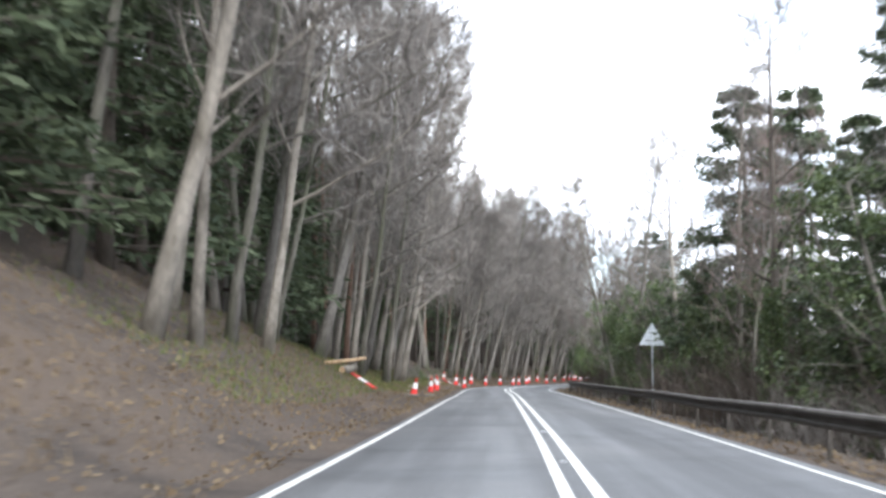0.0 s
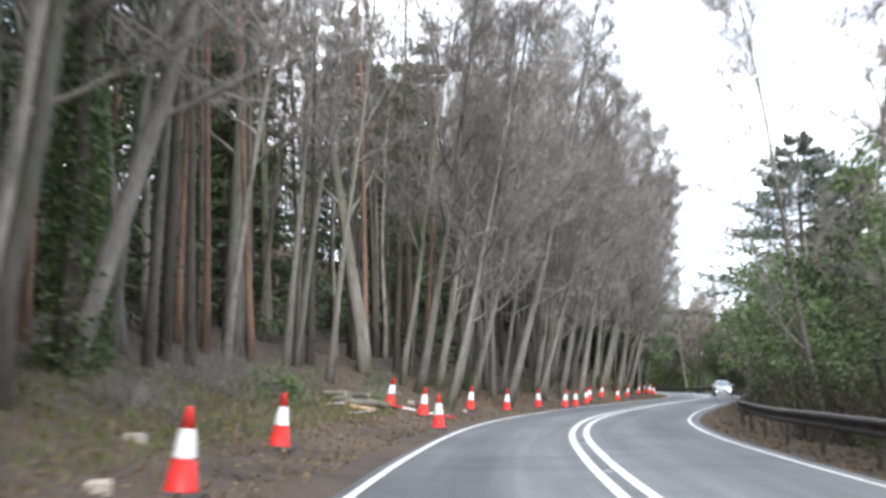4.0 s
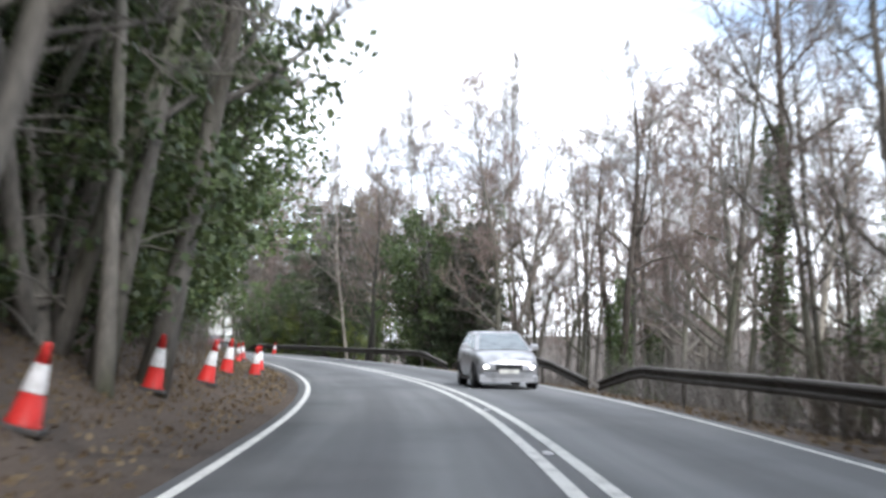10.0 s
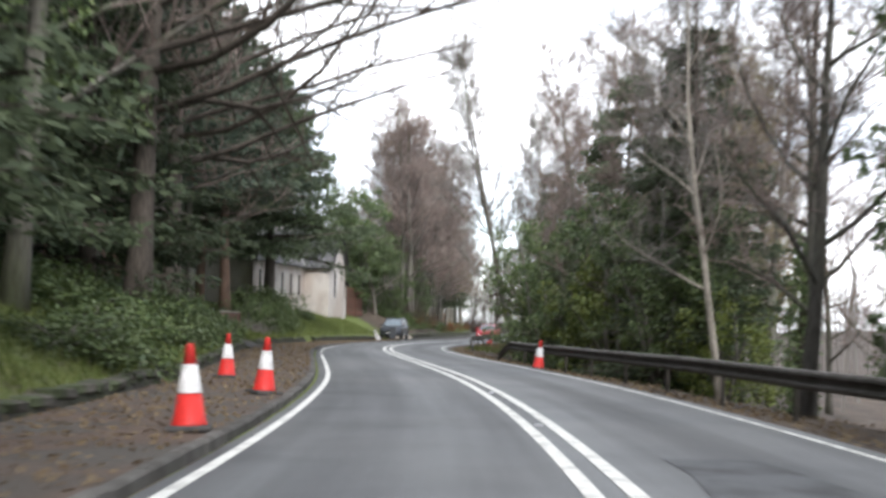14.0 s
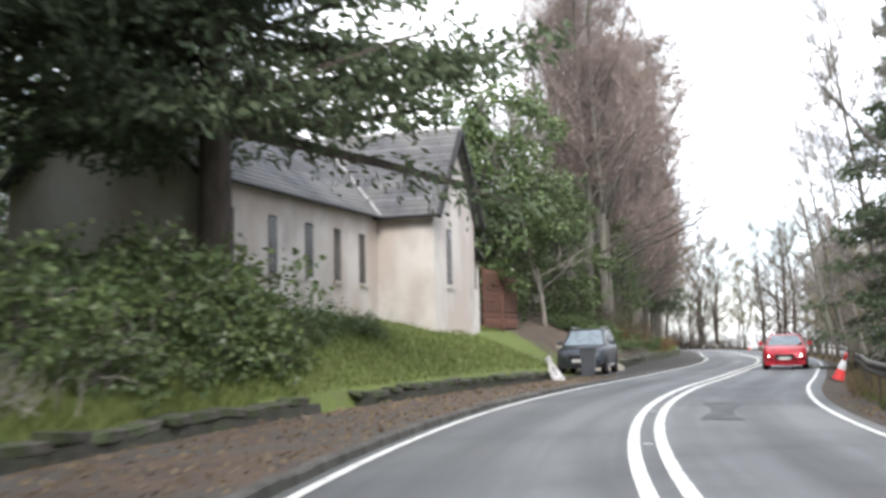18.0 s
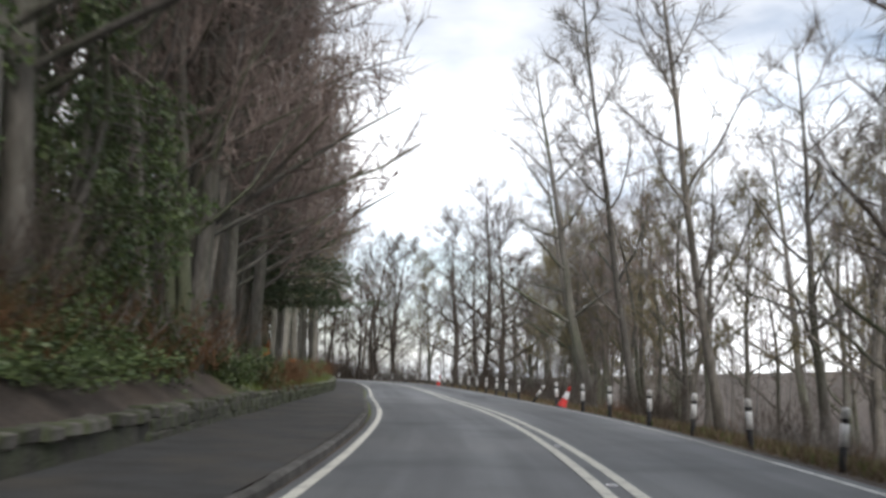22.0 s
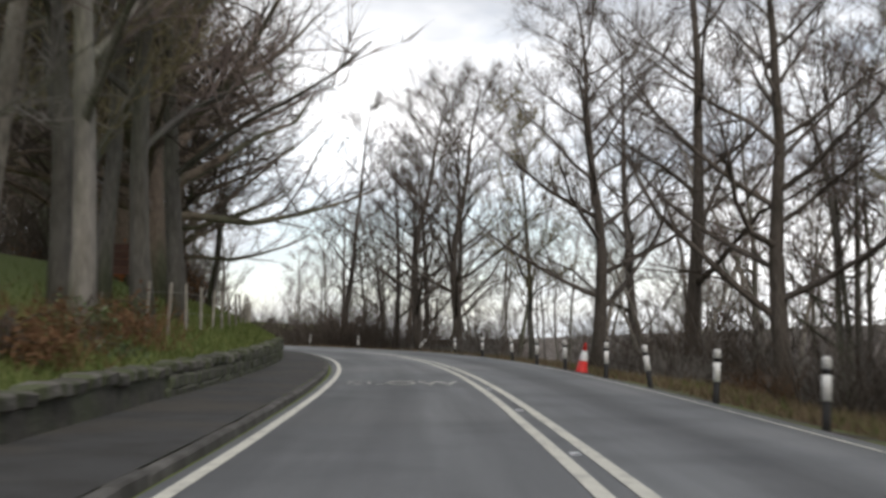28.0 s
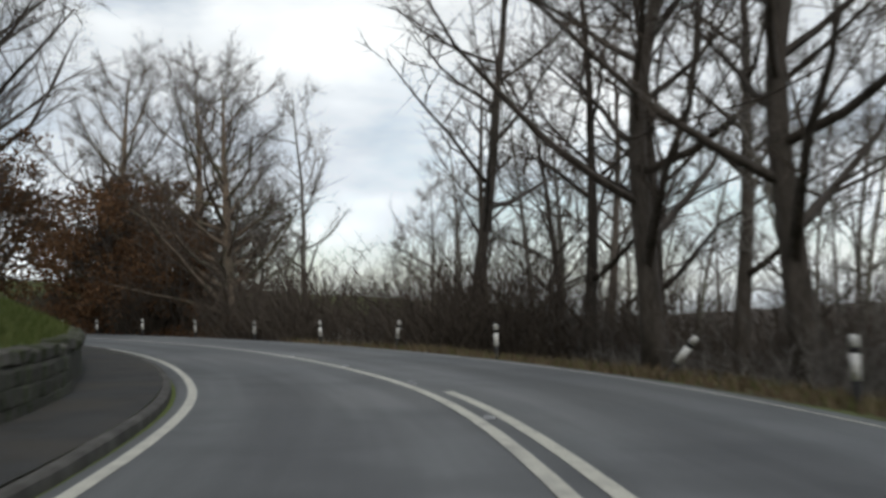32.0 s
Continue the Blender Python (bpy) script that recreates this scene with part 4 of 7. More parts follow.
w, t = shrub_twigs(442, 150, 1.6, 2.4)
proto("scrub2", w, t, M_SHRUB, M_SHRUB, "tangle", "brushwood")
w, t = shrub_twigs(443, 160, 1.1, 2.6, 0.02)
proto("bramble", w, t, M_TWIG, M_TWIG, "tangle", "brushwood")
for i in range(2):
    w, t = bare_tree(460 + i, 17, 0.24, 0.35, 4.0, 13, 7, 9, curve=0.04, rise=0.5, twig_w=0.024)
    proto("ivied%d" % i, w, t, M_BARK_DARK, M_TWIG, extra=("ivy", ivy_sleeve(470 + i, 9.0 - 3 * i, 0.5, 2600, 0.14).mesh("ivy_leaves", M_LEAF)))

NAMES = dict(slim="slender_tree", edge="leaning_tree", ash="ash_tree", pole="plantation_tree", oak="spreading_tree", copse="many_stemmed_tree", beech="beech_tree", olive="budding_tree", great="great_beech", overhang="overhanging_tree", pine="pine_tree", spruce="spruce_tree", cedar="cedar_tree", fir="fir_tree", yew="yew_tree", russet="russet_tree", holly="holly_tree", magnolia="broadleaf_evergreen", laurel="laurel_tree", bush="bush", hedge="hedge_bush", orange="orange_shrub", scrub="thicket", bramble="bramble", ivied="ivy_clad_tree")
def kind_name(key):
    return next(v for k, v in NAMES.items() if key.startswith(k))

def clear_of(s, d):
    """Places where nothing grows: road, verges, house, drive, car bay."""
    if -4.9 < d < table(s, RIGHT_EDGE) + 2.4:
        return False
    if s > 160 and d > table(s, WALL_D) - 0.7 and d < 0:
        return False
    if 226 < s < 252 and -20 < d < 0:
        return False
    if 243 < s < 257.5 and -9.6 < d < 0:
        return False
    if 208 < s < 214.5 and -10 < d < 0:
        return False
    return True

rng = random.Random(11)
def grow(keys, s0, s1, d0, d1, n, size=(0.85, 1.15), label="", group="", tilt=1.5, category="tree", rr=None, face=False):
    rr = rr or rng
    n = round(n * 1.18)
    for i in range(n):
        s = s0 + (s1 - s0) * (i + rr.random()) / n
        d = d0 + (d1 - d0) * rr.random()
        if clear_of(s, d):
            key = rr.choice(keys)
            turn = bearing(s) + rr.uniform(-40, 40) + (180 if d > 0 else 0) if face else None
            plant(key, s, d, rr.uniform(*size), turn, kind_name(key), label, category, group, rr, tilt)

SLIM = ["slim%d" % i for i in range(6)]
EDGE = ["edge%d" % i for i in range(5)]
G1 = "trees of the wooded bank"
# left wood: the edge, the rows behind, the dark depth
grow(EDGE, 16, 64, -9.8, -6.8, 19, (0.95, 1.2), "pale bare tree leaning over the bank towards the road", G1, face=True)
grow(EDGE + ["slim1", "slim4"], 64, 134, -8.3, -5.4, 46, (0.8, 1.08), "bare grey tree at the wood's edge leaning over the road", G1, face=True)
grow(SLIM + ["ash0", "ash2"], -12, 150, -17, -9, 62, (0.85, 1.15), "tall slender bare tree with a grey trunk on the wooded bank", G1)
grow(["pole0", "pole1", "pole2"], 45, 152, -22, -8.6, 125, (0.9, 1.15), "straight plantation tree with a dark trunk and thin dead twigs", "plantation trees")
grow(["spruce0", "spruce1", "spruce2"], -15, 66, -24, -11, 30, (0.75, 1.1), "dark green spruce in the shade of the wood", "spruces behind the bank", 1.0)
grow(["spruce0", "spruce1"], 30, 165, -30, -17, 16, (0.8, 1.1), "dark green spruce deep in the wood", "spruces behind the bank", 1.0)
grow(["beech0", "beech1", "ash1", "edge1"], 100, 168, -13, -7.2, 17, (0.8, 1.1), "bare beech with fine reddish twigs over the bend", "bare beeches", face=True)
grow(["holly0", "holly1", "holly2"], 128, 168, -12, -7.0, 20, (0.9, 1.3), "dense evergreen with dark leaves leaning over the bank", "evergreens on the bank", 3)
grow(["bramble", "scrub0", "bush"], 60, 165, -9, -5.5, 28, (0.4, 0.7), "low tangle of dead stems on the bank", "tangles on the bank", category="shrub")
# left above the wall and the drive
grow(["spruce_fine", "spruce_fine", "holly1", "spruce_fine"], 164, 193, -15, -9.6, 15, (0.8, 1.05), "dark evergreen tree above the stone wall", "evergreens above the wall", 1)
for i in range(60):
    s = rng.uniform(178, 207.5)
    plant("ivy_bank", s, table(s, WALL_D) - rng.uniform(0.9, 5.0), rng.uniform(0.8, 1.3), None, "ivy_patch", "dense ivy and low leaves covering the bank above the wall", "ivy", "ivy on the bank", rng, 4, tall=0.6)
for s, d, z in ((186, -13.5, 1.5), (193, -15, 1.6), (199, -17, 1.7), (205, -19, 1.7), (212, -19.5, 1.7), (218, -19, 1.6)):
    plant("holly%d" % (int(s) % 3), s, d, z, None, "holly_tree", "tall dark evergreen with a deep crown above the ivy bank", "tree", "dark evergreens above the bank", rng, 1)
for s, d, z in ((197, -13.0, 1.0), (202, -15.5, 1.1), (207.5, -13.0, 1.0), (213, -12.5, 1.05), (217.5, -15, 1.1), (221.9, -9.8, 1.0), (225.5, -12.5, 0.95), (209, -17, 1.1)):
    plant("pine", s, d, z, None, "pine_tree", "tall pine with a bare reddish trunk above the drive", "tree", "pines above the drive", rng, 1)
grow(["spruce1", "spruce0", "holly0", "holly2"], 190, 228, -26, -16, 16, (0.85, 1.15), "evergreen tree behind the drive", "evergreens behind the drive", 1)
plant("yew_tall", 229.6, -9.2, 1.05, 30, "yew_tree", "spreading dark yew before the cottage", "tree", tall=1.45)
plant("yew_tall", 222.5, -15.0, 1.1, 200, "yew_tree", "dark yew beside the cottage drive", "tree", tall=1.3)
grow(["bush", "bush", "bramble"], 216, 236, -9.4, -7.6, 14, (0.45, 0.85), "low ivy-green bush on the garden bank", "garden bushes", category="shrub")
for i in range(34):
    s = rng.uniform(222, 236)
    d = -rng.uniform(7.9, 9.8)
    if s > 232:
        d = -rng.uniform(8.2, 9.6)
    plant("bush", s, d, rng.uniform(0.8, 1.35) if s < 230 else rng.uniform(0.35, 0.55), None, "bush", "dark ivy-like bush covering the garden bank", "shrub", "garden bushes", rng, 4)
for s, d, z in ((163, -8.2, 1.15), (171, -9.2, 1.25), (182, -9.6, 1.3), (196, -11.0, 1.3), (207, -11.0, 1.3), (217, -10.5, 1.25)):
    plant("beech%d" % (int(s) % 2), s, d, z, bearing(s) + rng.uniform(-25, 25), "beech_tree", "tall bare beech reaching over the road", "tree", "bare beeches", rng, 1)
for s, d in ((200.0, -8.9), (189.0, -8.4)):
    plant("overhang", s, d, 1.1, bearing(s) + rng.uniform(-15, 15), "overhanging_tree", "tall dark tree with bare limbs reaching over the road", "tree", "bare limbs over the road", rng, 1)
grow(["holly0", "holly1", "holly2"], 194, 234, -25, -18.5, 14, (0.9, 1.15), "dense evergreen behind the cottage drive", "evergreens behind the drive", 1)
plant("edge4", 233.0, 7.2, 1.0, bearing(233) + 180, "leaning_tree", "bare tree with crooked limbs hanging over the road", "tree")
plant("edge2", 226.0, 7.6, 1.0, bearing(226) + 170, "leaning_tree", "bare tree with crooked limbs hanging over the road", "tree")
# behind the cottage and the car
plant("magnolia", 254.0, -13.0, 1.15, 40, "broadleaf_evergreen", "dense glossy green evergreen behind the board fence", "tree")
plant("magnolia", 253.0, -17.0, 1.2, 140, "broadleaf_evergreen", "dense glossy green evergreen behind the cottage", "tree")
for s, d, z in ((251.5, -14.5, 1.0), (254.5, -12.0, 1.05), (257.5, -11.5, 1.1), (260.5, -10.0, 1.0), (259.0, -13.5, 1.25), (264.0, -9.4, 0.85), (249.5, -13.5, 0.95)):
    plant("holly%d" % (int(s) % 3), s, d, z, None, "holly_tree", "dense dark evergreen behind the board fence and car bay", "tree", "evergreens behind the car bay", rng, 2)
plant("copse0", 256.8, -9.3, 0.72, 20, "many_stemmed_tree", "pale many-stemmed tree behind the parked car", "tree")
grow(["holly0", "holly2", "bush"], 262, 272, -10.5, -8.0, 7, (0.5, 0.8), "dark evergreen on the bank behind the car bay", "evergreens behind the car bay", 2)
grow(["beech0", "beech1", "copse1"], 264, 288, -12, -7.4, 20, (0.95, 1.25), "bare beech with reddish twigs above the wall", "bare beeches", face=True)
grow(["bramble", "scrub2", "scrub1", "bush"], 262, 282, -9, -7.4, 16, (0.6, 1.0), "dark tangle on the bank above the wall", "tangles on the bank", category="shrub")
grow(["ash0", "oak1", "slim0", "slim3"], 270, 290, -12, -8.2, 11, (0.85, 1.1), "dark bare trunk on the steep bank", "bare trunks on the bank")
plant("yew", 291.0, -8.8, 0.8, 80, "yew_tree", "dark spreading evergreen with a clear trunk at the roadside wall", "tree")
# right side
grow(["copse0", "ash0", "ash1", "ivied1", "copse2"], 8, 100, 7.5, 15, 15, (0.6, 0.85), "bare tree behind the guard rail", "bare trees behind the guard rail", face=True)
grow(["holly0", "ivied0", "laurel", "holly2"], 50, 94, 9.5, 17, 11, (0.6, 0.9), "evergreen tree behind the guard rail", "evergreens behind the guard rail", 2)
plant("cedar", 117.0, 8.2, 1.0, 60, "cedar_tree", "great dark cedar with layered boughs behind the rail", "tree")
plant("fir", 101.0, 10.5, 1.0, 10, "fir_tree", "dark fir behind the guard rail", "tree")
for s, d, z in ((94, 8.0, 1.0), (98.5, 7.6, 1.1), (103, 8.6, 1.15), (107.5, 7.8, 1.05), (111.5, 9.2, 1.1)):
    plant("holly%d" % (int(s) % 3), s, d, z, None, "holly_tree", "tall dense green evergreen close behind the guard rail", "tree", "evergreens behind the guard rail", rng, 2)
for s, d in ((115.0, 7.7), (119.2, 8.8)):
    plant("holly1", s, d, 1.05, None, "holly_tree", "tall dense green evergreen under the cedar", "tree", "evergreens behind the guard rail", rng, 2)
grow(["copse0", "copse1", "ash1", "edge2"], 47, 82, 7.4, 10, 4, (0.7, 0.9), "bare many-stemmed tree behind the guard rail", "bare trees behind the guard rail", face=True)
plant("spruce_fine", 40.0, 11.0, 0.95, 100, "fir_tree", "grey-green spruce behind the guard rail", "tree")
grow(["scrub0", "scrub1", "bramble"], 0, 165, 6.4, 10, 36, (0.7, 1.1), "thicket of thin brown stems behind the guard rail", "brown thickets", category="shrub")
grow(["copse0", "copse1", "copse2", "beech0", "beech1", "ash1"], 122, 178, 8.5, 24, 40, (0.7, 1.0), "bare many-stemmed tree with pale branches", "bare trees in the bend", face=True)
grow(["laurel", "laurel", "laurel"], 122, 132, 9.2, 11, 5, (0.95, 1.2), "bright evergreen behind the road sign", "evergreens behind the sign", 2)
for s, d, z in ((121.0, 12.0, 0.9), (126.5, 9.6, 0.85), (130.5, 11.5, 1.0), (134.5, 10.0, 0.75)):
    plant("holly%d" % (int(s) % 3), s, d, z, None, "holly_tree", "dense green evergreen behind the road sign", "tree", "evergreens behind the sign", rng, 2)
for s, d, z in ((52.0, 10.0, 0.75), (59.0, 9.0, 0.8), (64.0, 9.6, 0.9), (70.0, 8.6, 0.8), (76.0, 9.4, 0.9), (83.0, 8.8, 0.85), (89.0, 9.4, 0.95)):
    plant("holly%d" % (int(s) % 3), s, d, z, None, "holly_tree", "dense dark evergreen behind the thin bare trees", "tree", "evergreens behind the guard rail", rng, 2, tall=1.15)
grow(["spruce0", "spruce1", "holly0"], 224, 262, -34, -21.5, 14, (0.85, 1.1), "evergreen tree behind the cottage", "evergreens behind the cottage", 1)
grow(["beech0", "beech1"], 148, 190, 11, 30, 12, (0.75, 0.95), "bare beech with pinkish twigs in the bend", "bare beeches")
grow(["spruce0", "spruce2", "spruce1"], 6, 60, -15.5, -11.5, 13, (0.8, 1.0), "dark green spruce close behind the bare trees", "spruces behind the bank", 1.0, rr=random.Random(77))
grow(["spruce0", "spruce1", "spruce2"], 58, 128, -25, -14, 22, (0.85, 1.1), "dark green spruce deep in the wood", "spruces behind the bank", 1.0, rr=random.Random(78))
grow(["pole0", "slim1", "pole2"], 60, 82, -12.5, -8.8, 9, (0.9, 1.1), "slim pale tree behind the log heap", "bare trees behind the log heap", rr=random.Random(79))
for s, d, z in ((422.0, 9.0, 1.3), (426.5, 8.6, 1.7), (431.0, 9.0, 2.0), (435.0, 11.0, 2.0), (439.0, 9.5, 1.9), (386.0, -7.8, 0.75), (393.0, -7.6, 0.9)):
    plant("russet", s, d, z, None, "russet_tree", "dense dark russet tree beyond the bend", "tree", "russet trees beyond the bend", random.Random(int(s)), 1)
grow(["copse0", "copse1", "ash1", "copse2"], 26, 50, 8.0, 14, 8, (0.55, 0.75), "thin bare tree behind the guard rail", "bare trees behind the guard rail", rr=random.Random(80))
for s, d, z in ((418.0, 10.0, 0.75), (427.0, 12.0, 0.85), (435.0, 10.0, 0.9)):
    plant("great_beech", s, d, z, None, "great_beech", "dark bare beech beyond the bend", "tree", "great beeches", random.Random(int(s)), 1)
for s, d, z in ((172.5, 8.9, 1.05), (176.5, 9.2, 1.15), (179.0, 11.0, 1.2)):
    plant("holly%d" % (int(s) % 3), s, d, z, None, "holly_tree", "tall dark evergreen behind the guard rail", "tree", "evergreens behind the guard rail", random.Random(int(s)), 2, tall=1.25)
plant("ivied0", 62.0, -8.9, 0.9, 40, "ivy_clad_tree", "bare tree with an ivy-clad trunk on the bank", "tree")
plant("ivied1", 63.2, -9.2, 0.9, 200, "ivy_clad_tree", "bare tree with an ivy-clad trunk on the bank", "tree")
plant("ivied1", 150.5, 9.4, 0.8, 10, "ivy_clad_tree", "bare tree with an ivy-clad trunk", "tree")
plant("ivied0", 140.0, 9.6, 0.95, 100, "ivy_clad_tree", "tall ivy-clad tree near the road sign", "tree")
grow(["fir", "holly0"], 171.5, 182.5, 9.5, 13, 5, (0.6, 0.8), "tall dark evergreen behind the guard rail", "evergreens behind the guard rail", 2)
grow(["laurel", "holly0", "holly2", "holly1"], 196, 224, 7.4, 12, 18, (0.7, 1.0), "mid-green evergreen behind the guard rail", "evergreens behind the guard rail", 2)
for s, d, z in ((232, 13, 1.35), (239, 11, 1.3), (246, 10, 1.2), (226, 16, 1.3)):
    plant("beech0", s, d, z, None, "beech_tree", "tall pale-twigged beech above the evergreens", "tree", "bare beeches", rng, 1)
grow(["ash0", "copse2", "ivied1", "edge1", "beech1"], 160, 235, 7.5, 18, 24, (0.75, 1.0), "bare tree among the evergreens", "bare trees behind the guard rail", face=True)
grow(["beech0", "beech1", "olive0"], 205, 240, 14, 30, 10, (0.9, 1.15), "tall bare beech behind the evergreens", "bare beeches")
for s, d, k, z in ((267, 7.2, "edge4", 0.95), (282.5, 7.4, "edge3", 0.9), (293, 8.2, "edge4", 0.95), (304, 9.0, "oak3", 0.9)):
    plant(k, s, d, z, bearing(s) + 180 + rng.uniform(-20, 20), "leaning_tree", "big bare tree with crooked limbs reaching over the road", "tree", "bare trees on the falling slope", rng, 1)
plant("spruce_fine", 254.5, 7.6, 0.95, 0, "spruce_tree", "dense dark spruce beside the end of the rail", "tree")
plant("spruce_fine", 259.0, 9.0, 0.95, 70, "spruce_tree", "dense dark spruce beside the rail", "tree")
plant("copse1", 262.5, 6.8, 0.6, 70, "many_stemmed_tree", "bare brown tree before the firs", "tree")
grow(["oak0", "oak1", "oak2", "oak3", "copse0", "copse2"], 256, 284, 7.2, 18, 14, (0.7, 0.95), "spreading bare tree on the falling slope", "bare trees on the falling slope", face=True)
grow(["oak1", "oak3", "copse0", "olive1", "copse2"], 284, 345, 10.5, 24, 14, (0.65, 0.9), "spreading bare tree on the falling slope", "bare trees on the falling slope", face=True)
grow(["olive0", "olive1", "beech0", "copse1"], 286, 350, 10, 24, 18, (0.7, 0.95), "budding tree with olive twigs", "budding trees", face=True)
grow(["scrub0", "scrub1", "scrub2", "bramble"], 242, 345, 6.0, 12, 44, (0.5, 0.95), "brown scrub beside the marker posts", "brown scrub", category="shrub")
grow(["scrub1", "scrub1", "bramble", "scrub0"], 340, 428, 7.8, 19, 74, (0.8, 1.4), "dark brown scrub beyond the bend", "brown scrub", category="shrub")
for s, d, k, z in ((392, 8.6, "oak0", 0.8), (366, 9.0, "olive0", 0.75), (347, 9.5, "oak2", 0.75), (362, 13.0, "oak2", 0.7)):
    plant(k, s, d, z * 1.25, None, kind_name(k), "dark bare tree on the outside of the bend", "tree", "bare trees beyond the bend", rng, 2)
grow(["oak0", "oak1", "oak2", "copse0", "copse2", "ash0"], 350, 430, 16, 34, 11, (0.6, 0.85), "bare tree beyond the bend", "bare trees beyond the bend")
grow(["oak0", "oak1", "copse0", "copse2", "ash2", "oak3"], 392, 452, 8.5, 24, 13, (0.5, 0.75), "dark bare tree in the wood beyond the bend", "bare trees beyond the bend")
grow(["hedge", "scrub1", "scrub1"], 386, 460, 7.0, 18, 46, (1.0, 1.7), "dark russet scrub beyond the bend", "brown scrub", category="shrub")
# thick growth that closes the view
w, t = bare_tree(205, 19, 0.36, 0.15, 7.6, 26, 12, 17, lean=(0.03, 0.02), curve=0.06, rise=0.42, twig_len=1.25, twig_w=0.017, sub_w=0.6)
proto("oak_full", w, t, M_BARK_DARK, M_TWIG_DARK)
for s, d, z in ((354.8, 8.2, 0.95), (373.0, 7.9, 0.9), (379.5, 8.2, 0.95), (338.5, 9.4, 0.85)):
    plant("oak_full", s, d, z, None, "spreading_tree", "dark bare tree with a wide crown of fine twigs", "tree", "bare trees beyond the bend", random.Random(int(s)), 2)
for s, d, z in ((276.5, -8.0, 1.2), (281.5, -8.2, 1.3), (286.0, -8.0, 1.25)):
    plant("beech%d" % (int(s) % 2), s, d, z, bearing(s) + 10, "beech_tree", "bare beech with reddish twigs reaching over the wall", "tree", "bare beeches", random.Random(int(s)), 1)
gr = random.Random(53)
for i in range(64):
    s = gr.uniform(257.5, 279)
    plant("ivy_bank", s, table(s, WALL_D) - gr.uniform(1.0, 3.8), gr.uniform(0.6, 0.95), None, "ivy_patch", "dense ivy and low leaves covering the bank above the wall", "ivy", "ivy on the bank", gr, 4, tall=0.5)
grow(["holly0", "holly2", "ivied0", "spruce_fine"], 14, 60, 9.5, 15, 13, (0.65, 0.95), "dull green evergreen behind the guard rail", "evergreens behind the guard rail", 2, rr=random.Random(54))
grow(["scrub1", "scrub0"], 12, 70, 7.6, 11, 16, (0.9, 1.4), "thicket of thin brown stems behind the guard rail", "brown thickets", category="shrub", rr=random.Random(55))
# left of the last stretch
grow(["holly1", "holly0", "laurel", "spruce_fine"], 198, 222, 10.5, 14, 6, (0.8, 1.05), "dull green evergreen behind the guard rail", "evergreens behind the guard rail", 2, rr=random.Random(31))
grow(["holly2", "holly0", "holly1"], 22, 60, 9.0, 12.5, 9, (0.7, 0.95), "dull green evergreen behind the guard rail", "evergreens behind the guard rail", 2, rr=random.Random(32))
grow(["copse2", "oak1", "copse0", "oak2"], 346, 400, 9.5, 17, 11, (0.6, 0.85), "dark bare tree with fine twigs beyond the wall", "bare trees beyond the bend", rr=random.Random(33))
for s, d, z in ((279.0, -8.2, 1.1), (286.5, -8.4, 1.0)):
    plant("beech1", s, d, z, None, "beech_tree", "tall beech with fine reddish twigs over the road", "tree", "bare beeches", random.Random(int(s)), 1)
grow(["olive0", "olive1", "copse2", "beech0"], 304, 344, 9.5, 14, 7, (0.65, 0.85), "budding tree with olive twigs", "budding trees", rr=random.Random(34))
for s, d, z in ((293.5, -7.7, 0.95), (326.0, -7.3, 1.15), (331.5, -7.4, 1.2), (336.5, -7.6, 1.2)):
    plant("beech1", s, d, z, None, "beech_tree", "tan-twigged beech reaching out over the road", "tree", "bare beeches", random.Random(int(s)), 2)
for s, d, z in ((396.0, -9.5, 1.0), (404.0, -8.5, 1.0), (390.5, -12.5, 1.1), (411.0, -9.5, 0.95)):
    plant("oak_full", s, d, z, None, "spreading_tree", "dark bare tree with fine twigs inside the bend", "tree", "bare trees on the green bank", random.Random(int(s)), 2)
grow(["copse0", "copse2", "ash0", "ash1", "olive1", "olive0"], 310, 334, -12, -7.6, 8, (0.75, 1.0), "pale many-stemmed bare tree above the roadside wall", "bare trees above the wall", face=True)
grow(["ash1", "copse0"], 296, 326, -26, -14, 5, (0.7, 0.95), "bare tree on the green field", "bare trees on the field")
plant("great_beech", 344.0, -9.6, 1.0, 40, "great_beech", "great beech with a thick pale trunk on the green bank", "tree")
for s, d, z, k in ((316, -9.8, 1.1, "olive0"), (322, -8.6, 1.15, "beech1"), (328, -8.2, 1.15, "olive1"), (333, -8.8, 1.1, "beech0")):
    plant(k, s, d, z, None, kind_name(k), "tan-twigged tree with pale stems above the wall", "tree", "tan trees above the wall", rng, 1)
grow(["oak0", "oak2", "beech0", "ash2", "copse1"], 352, 430, -26, -8.5, 62, (0.6, 0.95), "dark bare tree on the green bank inside the bend", "bare trees on the green bank")
grow(["scrub1", "hedge", "scrub1"], 357, 400, -16, -9.0, 36, (0.9, 1.4), "dark scrub inside the bend", "brown scrub", category="shrub")
for s, d, z in ((351, -11.5, 0.8), (339, -14.5, 0.8), (357, -10.0, 0.7)):
    plant("great_beech", s, d, z, None, "great_beech", "spreading beech with dense dark twigs on the green bank", "tree", "great beeches", rng, 1)
grow(["hedge", "scrub1", "hedge"], 384, 428, -12, -8, 18, (0.9, 1.6), "dark russet hedge inside the bend", "russet hedge", category="shrub")
grow(["hedge", "scrub2", "bush"], 282, 330, -7.6, -6.7, 26, (0.45, 0.8), "russet brown hedge bush on the wall", "russet hedge", category="shrub")
plant("oak1", 305.0, -8.4, 0.8, 0, "spreading_tree", "thick bare tree at the edge of the field", "tree")
